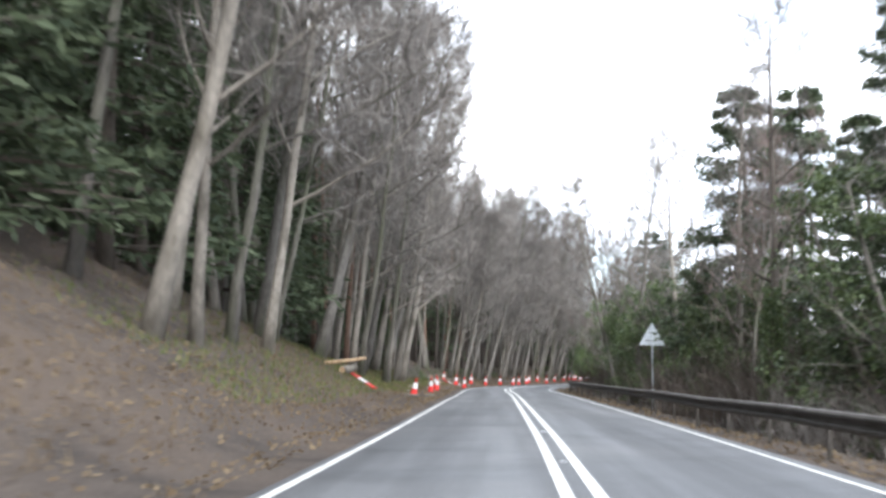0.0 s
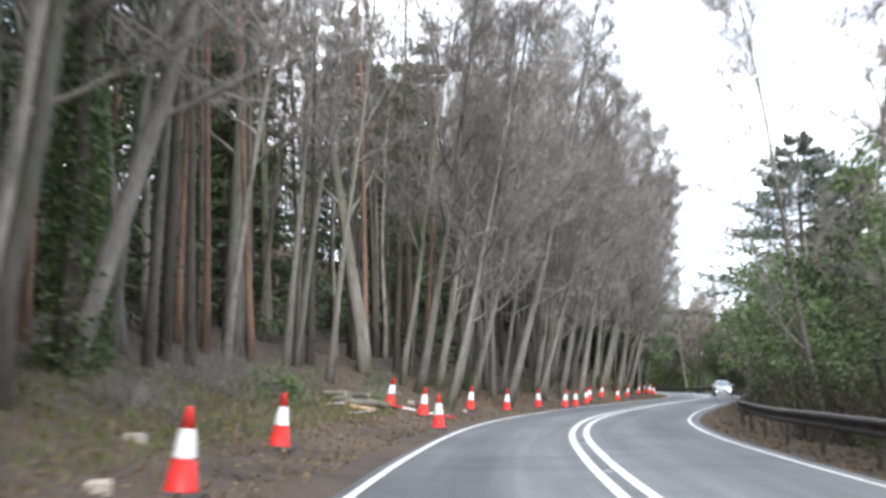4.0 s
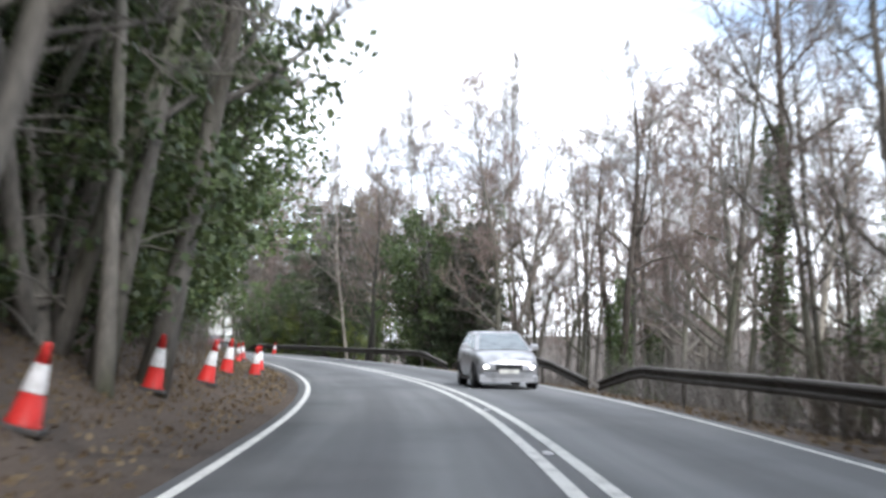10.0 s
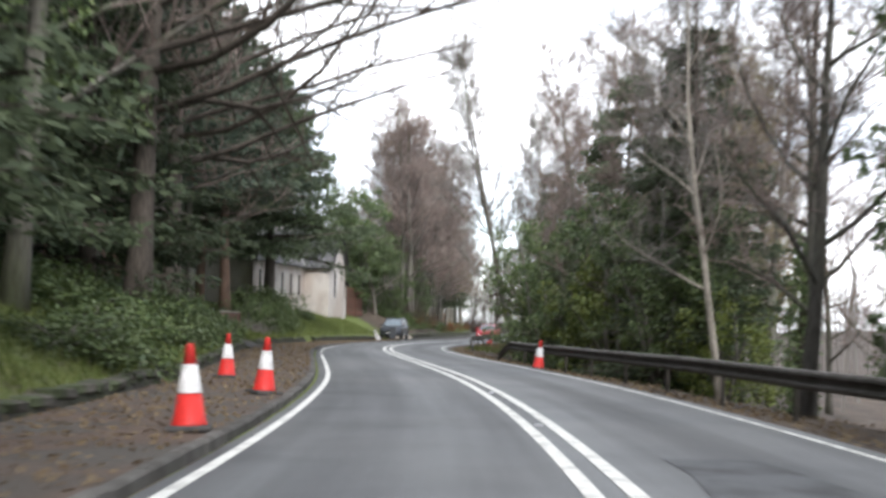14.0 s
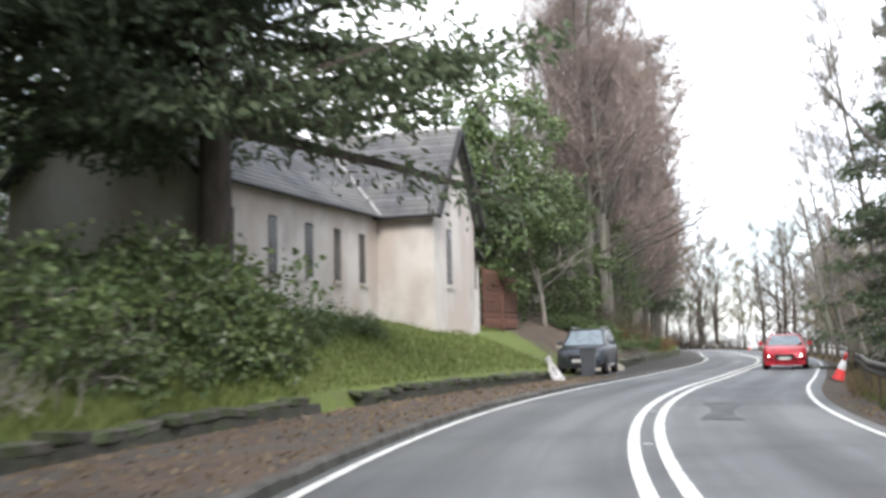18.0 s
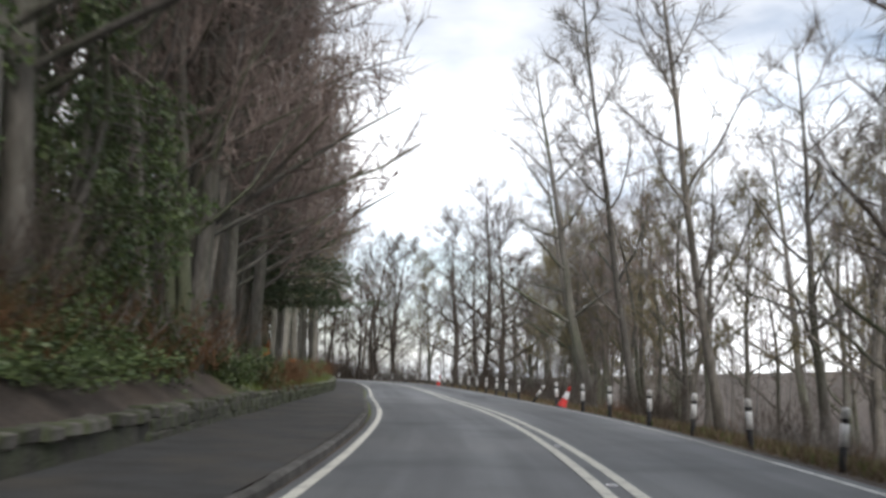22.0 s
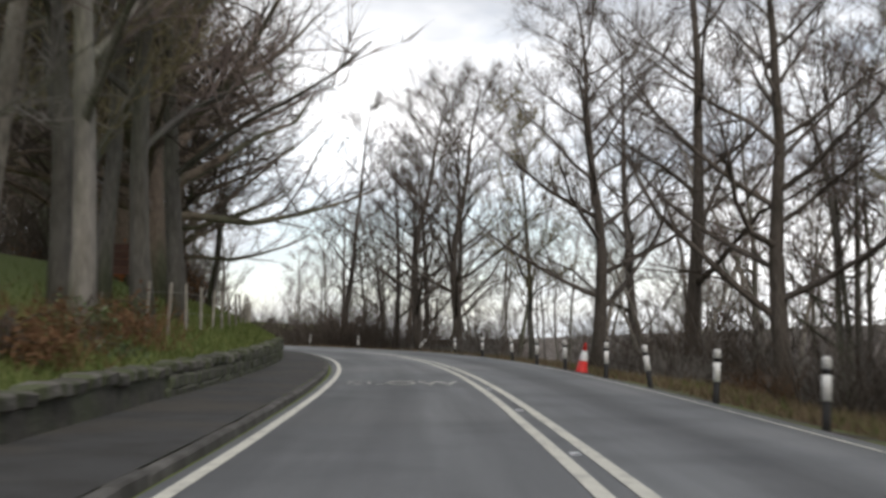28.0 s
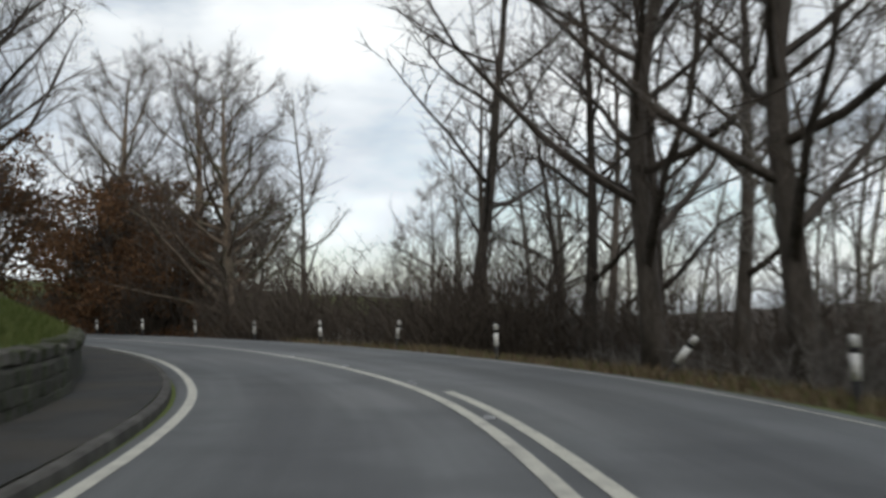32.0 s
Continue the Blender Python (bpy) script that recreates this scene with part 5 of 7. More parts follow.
plant("orange", 318.0, -9.5, 1.1, 0, "orange_shrub", "bright orange-leaved shrub above the wall", "shrub")
plant("orange", 348.0, -10.4, 1.2, 0, "orange_shrub", "russet-orange shrub beside the great beech", "shrub")

# far woods on the hill and across the valley, joined
def far_woods(name, places, mat, lab, seed, tall):
    r = random.Random(seed)
    sh = Shape()
    for p in places(r):
        h = tall * r.uniform(0.7, 1.2)
        ribbon(sh, [p, p + Vector((r.gauss(0, 0.4), r.gauss(0, 0.4), h * 0.6)), p + Vector((r.gauss(0, 0.8), r.gauss(0, 0.8), h))], 0.3, r)
        for k in range(70):
            z = h * (0.3 + 0.7 * r.random())
            a = r.random() * 6.283
            w = h * 0.26 * (1.25 - z / h)
            q = p + Vector((math.cos(a) * w * r.random(), math.sin(a) * w * r.random(), z))
            ribbon(sh, [q, q + Vector((math.cos(a) * 0.9 + r.gauss(0, 0.4), math.sin(a) * 0.9 + r.gauss(0, 0.4), r.uniform(0.2, 1.4)))] + [q + Vector((math.cos(a) * 1.5, math.sin(a) * 1.5, r.uniform(0.8, 2.2)))], 0.07, r)
    tagged(new(name, sh.mesh(name, mat)), lab, "woodland", kind="stuff")
far_woods("hillside_woodland", lambda r: [on_land(r.uniform(-30, 190), r.uniform(-62, -17)) for _ in range(420)], M_TWIG, "bare grey woodland covering the hillside", 71, 17)
far_woods("valley_woodland", lambda r: [on_land(r.uniform(60, 425), r.uniform(28, 75)) for _ in range(330)], M_TWIG, "bare brown woodland falling into the valley", 72, 15)
far_woods("field_woodland", lambda r: [on_land(r.uniform(200, 430), r.uniform(-70, -30)) for _ in range(200)], M_TWIG_PINK, "bare reddish woodland behind the field", 73, 14)

# ---- pavement, kerb, roadside wall ----
WALL_RUNS = [(166, 208.6), (214, 228.0), (230.0, 244.3), (256.3, 436)]
def ends(s, a, b):
    """How far the pavement dips where it begins and ends."""
    return max(0.0, 0.16 * (1 - (s - a) / 2.5), 0.05 * (1 - (b - s) / 2.5))
strip("pavement", [lambda s: table(s, WALL_D) + 0.02, lambda s: (table(s, WALL_D) + le(s)) / 2, lambda s: le(s) - 0.47], 164, 209, 1.0, M_PAVE_BROWN, lambda s, j: (0.06, 0.07, 0.06)[j] - ends(s, 164, 211), "dark worn asphalt pavement covered in leaf dirt", "pavement")
strip("pavement", [lambda s: table(s, WALL_D) + 0.02, lambda s: (table(s, WALL_D) + le(s)) / 2, lambda s: le(s) - 0.47], 213, 244.3, 2.0, M_PAVE_BROWN, lambda s, j: (0.06, 0.07, 0.06)[j], "dark worn asphalt pavement beside the garden wall", "pavement")
strip("pavement", [lambda s: table(s, WALL_D) + 0.02, lambda s: (table(s, WALL_D) + le(s)) / 2, lambda s: le(s) - 0.47], 256.6, 436, 2.0, M_PAVE, lambda s, j: (0.08, 0.09, 0.075)[j], "dark worn asphalt pavement below the stone wall", "pavement")
DRIVE = [-13.0, -11.5, -10.2, -9.2, -8.4, -7.7, -7.1]
strip("driveway", DRIVE + [-6.3, lambda s: le(s) - 0.2], 208.4, 214.4, 0.6, M_PAVE, lambda s, j: land(s, DRIVE[j]) + 0.09 if j < 7 else (0.085, 0.015)[j - 7], "cracked grey asphalt drive mouth", "driveway")
strip("car_bay", [-9.5, -6.5, lambda s: le(s) - 0.5], 244, 257, 1.0, M_PAVE, lambda s, j: (0.1, 0.07, 0.06)[j], "earthy parking bay beside the road", "parking bay")

def kerb_run(s0, s1, step=0.92):
    root = tagged(new("kerb"), "row of worn concrete kerb stones", "kerb", kind="structure")
    me = Shape().bevel_box(-0.075, 0.075, -0.52, 0.52, -0.12, 0.075, 0.025).mesh("kerb_stone", M_KERB)
    s, r = s0, random.Random(int(s0))
    while s < s1:
        p = along(s, le(s) - 0.40)
        ob = part("kerb_stone", me, root)
        ob.matrix_basis = pose(p.x, p.y, r.uniform(-0.012, 0.012), r.uniform(-0.6, 0.6), r.uniform(-2, 2), bearing(s) + r.uniform(-0.7, 0.7))
        s += step
kerb_run(168, 208.3)
kerb_run(214.5, 400)

def rock_mesh(seed, lx, ly, lz, mat):
    """A roughly squared stone, knocked about."""
    r = random.Random(seed)
    bm = bmesh.new()
    bmesh.ops.create_cube(bm, size=1.0)
    bmesh.ops.bevel(bm, geom=bm.edges[:], offset=0.16, segments=1, affect="EDGES")
    for v in bm.verts:
        v.co = Vector((v.co.x * lx, v.co.y * ly, v.co.z * lz)) + Vector((r.uniform(-1, 1) * lx, r.uniform(-1, 1) * ly, r.uniform(-1, 1) * lz)) * 0.06
    me = bpy.data.meshes.new("rock")
    bm.to_mesh(me)
    bm.free()
    me.materials.append(mat)
    return me
COPES = [rock_mesh(500 + i, 0.42, 0.76, 0.2, M_COPE) for i in range(6)]
LOWCOPES = [rock_mesh(540 + i, 0.36, 1.05, 0.16, M_KERBSTONE) for i in range(6)]
COURSE = [rock_mesh(520 + i, 0.26, 0.64, 0.24, M_STONE) for i in range(6)]
def wall_run(idx, s0, s1):
    root = tagged(new("wall_%d" % idx), "low mossy rubble stone wall with rough coping stones", "stone wall", kind="structure")
    # core
    verts, faces = [], []
    n = int((s1 - s0) / 1.5)
    for i in range(n + 1):
        s = s0 + (s1 - s0) * i / n
        w, h = table(s, WALL_D), table(s, WALL_TOP)
        for d, z in ((w - 0.32, -0.2), (w - 0.32, h - 0.1), (w + 0.02, h - 0.1), (w + 0.06, -0.2)):
            p = along(s, d)
            verts.append((p.x, p.y, z + 0.02 * noise.noise((s, d, 1.0))))
    for i in range(n):
        for j in range(3):
            a = i * 4 + j
            faces.append((a, a + 1, a + 5, a + 4))
    faces += [(3, 2, 1, 0), tuple(n * 4 + j for j in range(4))]
    part("core", mesh_of("wall_core", verts, faces, M_STONE), root)
    r = random.Random(600 + idx)
    s = s0 + 0.3
    while s < s1 - 0.2:
        p = along(s, table(s, WALL_D) - 0.13 + r.uniform(-0.03, 0.03))
        ob = part("coping_stone", (COPES if s > 250 else LOWCOPES)[r.randrange(6)], root)
        ob.matrix_basis = pose(p.x, p.y, table(s, WALL_TOP) - 0.06 + r.uniform(-0.03, 0.05), r.uniform(-4, 4), r.uniform(-5, 5), bearing(s) + r.uniform(-6, 6))
        s += r.uniform(0.58, 0.72) if s > 250 else 0.86
    return root
W_ROOTS = [wall_run(i + 1, a, b) for i, (a, b) in enumerate(WALL_RUNS)]
# the stones of the wall's face where the road runs closest to it
def face_stones(root, s0, s1, seed):
    r = random.Random(seed)
    for row in range(4):
        s = s0 + 0.25 * (row % 2)
        while s < s1:
            z = 0.02 + row * 0.21
            if z < table(s, WALL_TOP) - 0.2:
                p = along(s, table(s, WALL_D) - 0.02 + r.uniform(-0.015, 0.02))
                ob = part("stone", COURSE[r.randrange(6)], root)
                ob.matrix_basis = pose(p.x, p.y, z + 0.08, r.uniform(-3, 3), r.uniform(-3, 3), bearing(s) + r.uniform(-2, 2))
            s += r.uniform(0.5, 0.62)
face_stones(W_ROOTS[3], 268, 312, 5)
face_stones(W_ROOTS[3], 326, 372, 6)

# ---- cones ----
def make_cone():
    root = new("traffic_cone")
    base = Shape().bevel_box(-0.235, 0.235, -0.235, 0.235, 0.0, 0.055, 0.02)
    part("base", base.mesh("cone_base", M_RUBBER), root, "dark rubber base")
    part("lower_body", Shape().lathe([(0.2, 0.05), (0.195, 0.075), (0.178, 0.09), (0.128, 0.40)], 18).mesh("cone_low", M_RED, True), root)
    part("sleeve", Shape().lathe([(0.133, 0.395), (0.133, 0.41), (0.082, 0.70), (0.078, 0.705)], 18).mesh("cone_sleeve", M_WHITE, True), root, "white reflective sleeve")
    part("tip", Shape().lathe([(0.078, 0.70), (0.042, 0.90), (0.034, 0.93), (0.026, 0.93)], 18).mesh("cone_tip", M_RED, True), root)
    return tagged(root, "red plastic traffic cone with a white sleeve on the verge", "traffic cone", "cones along the verge")
CONE = make_cone()
CONES = [(41.5, -5.1), (50.5, -4.9), (56.5, -4.85), (62.0, -5.2), (71.7, -3.8), (75.8, -5.15), (76.4, -6.4), (82.0, -5.1), (86.3, -4.7), (92.3, -4.75), (94.2, -3.85), (96.2, -3.75), (102.6, -4.6), (105.6, -5.2), (110.9, -5.6),
         (112.2, -4.7), (118.6, -5.3), (125.4, -5.5), (130.6, -5.6), (135.2, -5.5), (139.5, -5.5), (145.6, -4.85), (150.4, -4.6), (155.5, -4.4), (162.6, -4.75), (166.6, -4.15), (172.2, -4.0), (178.0, -4.02), (182.6, -5.3)]
cr = random.Random(21)
for k, (s, d) in enumerate(CONES):
    p = on_land(s, d)
    if s > 166:
        p.z = 0.065
    slope = math.degrees(math.atan2(land(s, d - 0.25) - land(s, d + 0.25), 0.5)) if s < 164 else 0
    m = pose(p.x, p.y, p.z + 0.012, 0, 0, bearing(s)) @ pose(0, 0, 0, cr.uniform(-2, 2), slope * 0.4 + cr.uniform(-2, 3), cr.uniform(0, 90) if slope < 3 else cr.uniform(-6, 6))
    if k == 0:
        CONE.matrix_basis = m
    else:
        copy_thing(CONE, m)
for s, d, lean, lab in ((194.0, 3.72, 4, "red plastic traffic cone standing before the guard rail"), (243.6, 3.7, 14, "red and white cone leaning beside the rail end"), (290.4, 4.1, 16, "leaning red and white cone among the marker posts"), (340.4, 3.85, 6, "red cone with a pale base among the marker posts")):
    p = on_land(s, d)
    tagged(copy_thing(CONE, pose(p.x, p.y, p.z + 0.01, lean, lean, 20)), lab)

# ---- guard rail ----
RAIL_D = [(-90, 4.6), (60, 4.6), (85, 5.0), (105, 5.3), (143, 5.2), (165, 5.0), (190, 4.5), (206, 4.5), (230, 4.6), (256, 4.4)]
PROFILE = [(0.0, -0.155), (-0.03, -0.15), (-0.075, -0.115), (-0.078, -0.075), (-0.012, -0.03), (-0.012, 0.03), (-0.078, 0.075), (-0.075, 0.115), (-0.03, 0.15), (0.0, 0.155), (0.004, 0.15), (0.004, -0.15)]
def rail_run(s0, s1, dip0, dip1):
    root = tagged(new("guard_rail"), "weathered steel guard rail on short posts", "guard rail", "guard rails")
    verts, faces = [], []
    n = int((s1 - s0) / 1.0)
    w = len(PROFILE)
    for i in range(n + 1):
        s = s0 + (s1 - s0) * i / n
        drop = 0.0
        if dip0:
            drop = max(drop, 0.56 * max(1 - (s - s0) / 3.6, 0))
        if dip1:
            drop = max(drop, 0.56 * max(1 - (s1 - s) / 3.6, 0))
        d = table(s, RAIL_D) + 0.03 * noise.noise((s * 0.2, 3.3, 0)) + drop * 0.35
        zb = 0.52 + 0.03 * noise.noise((s * 0.15, 8.1, 0)) - drop
        for x, z in PROFILE:
            p = along(s, d + x)
            verts.append((p.x, p.y, zb + z))
    for i in range(n):
        for j in range(w):
            a, b = i * w + j, i * w + (j + 1) % w
            faces.append((a, b, b + w, a + w))
    part("beam", mesh_of("rail_beam", verts, faces, M_STEEL_DARK), root, "dark two-ridged steel beam")
    # a narrow strip along the beam's upper edge, in a paler grey than the beam
    top = Shape()
    v2, f2 = [], []
    for i in range(n + 1):
        b = i * w
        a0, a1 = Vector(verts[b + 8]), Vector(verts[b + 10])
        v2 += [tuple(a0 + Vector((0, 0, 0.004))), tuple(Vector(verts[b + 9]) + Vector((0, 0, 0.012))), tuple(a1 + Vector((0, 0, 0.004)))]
    for i in range(n):
        for j in range(2):
            a = i * 3 + j
            f2.append((a, a + 1, a + 4, a + 3))
    part("top_edge", mesh_of("rail_edge", v2, f2, M_STEEL), root, "paler grey upper edge")
    me = Shape().box(-0.03, 0.03, -0.055, 0.055, -1.1, 0.56).mesh("rail_post", M_STEEL_DARK)
    s = s0 + (4 if dip0 else 1)
    while s < s1 - (3.5 if dip1 else 0.5):
        p = along(s, table(s, RAIL_D) + 0.05)
        part("post", me, root, m=pose(p.x, p.y, 0, 0, 0, bearing(s)))
        s += 3.2
rail_run(-60, 142.6, False, True)
rail_run(143.6, 160.0, True, True)
rail_run(160.8, 206.5, True, True)
rail_run(222, 256, True, True)

# ---- marker posts ----
def make_post():
    root = new("marker_post")
    part("foot", Shape().lathe([(0.062, -0.3), (0.062, 0.40)], 12).mesh("post_foot", M_POSTBLACK, True), root, "black lower band")
    part("sleeve", Shape().lathe([(0.068, 0.40), (0.068, 0.76)], 12).mesh("post_sleeve", M_POSTWHITE, True), root, "white middle band")
    part("band", Shape().lathe([(0.062, 0.76), (0.062, 0.84)], 12).mesh("post_band", M_POSTBLACK, True), root)
    part("cap", Shape().lathe([(0.066, 0.84), (0.066, 0.97), (0.05, 1.0), (0.02, 1.005)], 12).mesh("post_cap", M_POSTWHITE, True), root)
    return tagged(root, "black and white banded marker post on the verge", "marker post", "marker posts along the verge")
POST = make_post()
POSTS = [259.6, 264.0, 268.2, 272.6, 276.2, 279.8, 283.6, 286.8, 290.6, 295.3, 299.0, 302.8, 306.5, 311.5, 316.5, 322.0, 327.5, 332.8, 338.0, 344.0, 349.2, 354.2, 361.0, 367.6, 373.2, 382.8, 390.5, 397.5, 404.5, 411.5, 418.5, 425.5, 432.0]
POST_D = [(255, 4.2), (280, 4.15), (290, 3.95), (330, 4.0), (345, 4.1), (354, 4.3), (361, 4.6), (368, 5.2), (374, 4.9), (383, 5.3), (400, 5.2), (432, 4.9)]
pr = random.Random(31)
for k, s in enumerate(POSTS):
    p = on_land(s, table(s, POST_D))
    lean = {9: 38, 24: -38}.get(k) or pr.gauss(0, 2.5)
    m = pose(p.x, p.y, max(p.z, -0.3), pr.gauss(0, 2.5), lean, pr.uniform(0, 360))
    if k == 0:
        POST.matrix_basis = m
    else:
        c = copy_thing(POST, m)
        if abs(lean) > 20:
            tagged(c, "knocked-over black and white marker post")

# ---- road signs seen from behind ----
def road_sign(s, d, sizes, height, lab):
    root = tagged(new("road_sign"), lab, "road sign")
    p = on_land(s, d)
    root.matrix_basis = pose(p.x, p.y, p.z, 0, 0, bearing(s))
    part("pole", Shape().lathe([(0.038, -0.3), (0.038, height), (0.02, height + 0.01)], 10).mesh("sign_pole", M_SIGNBACK, True), root)
    z = height
    for w in sizes:
        h = w * 0.88
        sh = Shape()
        tri = []
        for cx, cz in ((-w / 2, z - h), (w / 2, z - h), (0, z)):
            for a in (-50, 0, 50):
                base = math.degrees(math.atan2(cz - (z - h * 0.66), cx))
                q = radians(base + a)
                tri.append((cx + 0.035 * math.cos(q), cz + 0.035 * math.sin(q)))
        n = len(tri)
        sh.v = [(x, 0.05, zz) for x, zz in tri] + [(x, 0.07, zz) for x, zz in tri]
        sh.f = [tuple(range(n)), tuple(range(2 * n - 1, n - 1, -1))] + [(i, i + n, (i + 1) % n + n, (i + 1) % n) for i in range(n)]
        pl = part("plate", sh.mesh("sign_plate", M_SIGNBACK), root, "grey back of a triangular plate")
        for zz in (z - h * 0.8, z - h * 0.42):
            part("clip", Shape().box(-w * 0.3 if zz < z - h * 0.6 else -w * 0.14, w * 0.3 if zz < z - h * 0.6 else w * 0.14, 0.035, 0.05, zz - 0.02, zz + 0.02).mesh("sign_clip", M_STEEL_DARK), pl)
        z -= h + 0.06
road_sign(40.2, 6.3, (1.12,), 4.2, "grey back of a triangular road sign on a pole")
road_sign(120.5, 5.85, (1.15, 0.92), 4.6, "grey backs of two triangular road signs on one pole")

# ---- writing on the road: SLOW, stretched along the lane ----
def lane_word(word, s, d, width, length):
    cu = bpy.data.curves.new("word", "FONT")
    cu.body, cu.align_x, cu.align_y = word, "CENTER", "CENTER"
    tmp = new("word_tmp", cu)
    dg = bpy.context.evaluated_depsgraph_get()
    me = bpy.data.meshes.new_from_object(tmp.evaluated_get(dg))
    bpy.data.objects.remove(tmp)
    co = np.array([v.co for v in me.vertices])
    lo, hi = co.min(0), co.max(0)
    for v in me.vertices:
        v.co = ((v.co.x - (lo[0] + hi[0]) / 2) / (hi[0] - lo[0]) * width, (v.co.y - (lo[1] + hi[1]) / 2) / (hi[1] - lo[1]) * length, 0)
    me.materials.clear()
    me.materials.append(M_LETTER)
    p = along(s, d)
    ob = tagged(new("road_marking", me), "worn white word SLOW painted along the lane", "road marking", kind="structure")
    ob.matrix_basis = pose(p.x, p.y, 0.034, 0, 0, bearing(s))
lane_word("SLOW", 332.5, -1.75, 2.55, 1.65)

# ---- cars ----
def car(name, lab, paint, L, W, Hh, hood, cab, suv=False):
    """A car with its front towards +y. hood: bonnet height; cab: (rear, front) of the cabin floor line."""
    root = tagged(new(name), lab, "car")
    hw = W / 2
    low = 0.28 if suv else 0.2
    st = [(-L / 2, 0.80, low + 0.2, hood * 0.78), (-L / 2 + 0.1, 0.92, low + 0.04, hood * 0.98), (-L / 2 + 0.5, 0.99, low, hood + 0.06), (-L * 0.15, 1.0, low, hood + 0.04), (L * 0.17, 1.0, low, hood), (L * 0.32, 0.985, low, hood - 0.04), (L / 2 - 0.35, 0.95, low, hood - 0.13), (L / 2 - 0.1, 0.87, low + 0.02, hood - 0.22), (L / 2, 0.74, low + 0.1, hood - 0.36)]
    sh = Shape()
    ring = []
    for y, k, z0, z1 in st:
        w = hw * k
        ring.append([(-w * 0.93, y, z0), (-w, y, z0 + 0.2), (-w, y, z1 - 0.2), (-w * 0.965, y, z1 - 0.06), (-w * 0.86, y, z1), (-w * 0.4, y, z1 + 0.03), (w * 0.4, y, z1 + 0.03), (w * 0.86, y, z1), (w * 0.965, y, z1 - 0.06), (w, y, z1 - 0.2), (w, y, z0 + 0.2), (w * 0.93, y, z0)])
    n = len(ring[0])
    for rg in ring:
        sh.v += rg
    for i in range(len(ring) - 1):
        for j in range(n):
            a, b = i * n + j, i * n + (j + 1) % n
            sh.f.append((a, b, b + n, a + n))
    sh.f += [tuple(range(n))[::-1], tuple((len(ring) - 1) * n + j for j in range(n))]
    part("body", sh.mesh("car_body", paint, True), root)
    y0, y1 = cab
    zb, zt = hood - 0.02, Hh
    bw, tw = hw * 0.9, hw * 0.68
    rr, rf = y0 + (0.28 if suv else 0.45), y1 - (0.75 if suv else 0.95)
    def cabin(inset, top):
        return [(-bw, y0, zb), (bw, y0, zb), (bw, y1, zb), (-bw, y1, zb), (-tw, rr, top), (tw, rr, top), (tw, rf, top), (-tw, rf, top)]
    cs = Shape()
    cs.v = cabin(0, zt - 0.05) + [(-tw * 0.86, rr + 0.12, zt), (tw * 0.86, rr + 0.12, zt), (tw * 0.86, rf - 0.15, zt), (-tw * 0.86, rf - 0.15, zt)]
    cs.f = [(0, 1, 5, 4), (1, 2, 6, 5), (2, 3, 7, 6), (3, 0, 4, 7), (4, 5, 9, 8), (5, 6, 10, 9), (6, 7, 11, 10), (7, 4, 8, 11), (8, 9, 10, 11)]
    part("cabin", cs.mesh("car_cabin", paint, True), root)
    c = [Vector(v) for v in cabin(0, zt - 0.05)]
    def pane(nm, a, b, cc, d, m, mat=M_CAR_GLASS):
        mid = (a + b + cc + d) / 4
        nr = (b - a).cross(d - a).normalized()
        if nr.dot(mid - Vector((0, (y0 + y1) / 2, zb))) < 0:
            nr = -nr
        q = [mid + (v - mid) * m + nr * 0.012 for v in (a, b, cc, d)]
        part(nm, Shape().quad(*q).mesh("car_" + nm, mat), root, "dark tinted glass" if nm != "windscreen" else "bluish windscreen glass")
    pane("windscreen", c[3], c[2], c[6], c[7], 0.9)
    pane("rear_window", c[0], c[1], c[5], c[4], 0.84)
    for sgn, (a, b, cc, d) in ((1, (c[1], c[2], c[6], c[5])), (-1, (c[0], c[3], c[7], c[4]))):
        for u0, u1 in ((0.06, 0.36), (0.39, 0.64), (0.67, 0.93)):
            pane("side_window", a.lerp(b, u0), a.lerp(b, u1), d.lerp(cc, u1), d.lerp(cc, u0), 0.9)
    fy = L / 2
    part("grille", Shape().bevel_box(-hw * 0.42, hw * 0.42, fy - 0.12, fy + 0.012, hood - 0.52, hood - 0.36, 0.015).mesh("car_grille", M_BLACK), root)
    part("front_bumper", Shape().bevel_box(-hw * 0.9, hw * 0.9, fy - 0.3, fy - 0.01, low - 0.02, low + 0.16, 0.03).mesh("car_bumper", M_BLACK if suv else paint), root)
    part("number_plate", Shape().box(-0.26, 0.26, fy - 0.02, fy + 0.022, low + 0.2, low + 0.31).mesh("car_plate", M_PLATE), root, "pale plate with a plain dark bar")
    for sgn in (-1, 1):
        lamp = part("headlight", Shape().bevel_box(sgn * hw * 0.66 - 0.16, sgn * hw * 0.66 + 0.16, fy - 0.4, fy - 0.085, hood - 0.44, hood - 0.28, 0.03).mesh("car_headlight", M_CHROME), root, "clear headlight")
        if not suv:
            bulb = Shape().lathe([(0.075, 0), (0.062, 0.02), (0.02, 0.03)], 12).mesh("car_bulb", M_LAMP)
            part("lit_lamp", bulb, root, "lit lamp", pose(sgn * hw * 0.68, fy - 0.03, hood - 0.44, -90, 0, 0))
        part("mirror", Shape().bevel_box(sgn * (hw + 0.1) - 0.1, sgn * (hw + 0.1) + 0.1, y1 - 0.75, y1 - 0.6, hood + 0.02, hood + 0.17, 0.04).mesh("car_mirror", paint), root)
        part("door_handle", Shape().box(sgn * hw * 1.0 - 0.012, sgn * hw * 1.0 + 0.012, -0.25, -0.08, hood - 0.17, hood - 0.14).mesh("car_handle", M_CHROME), root)
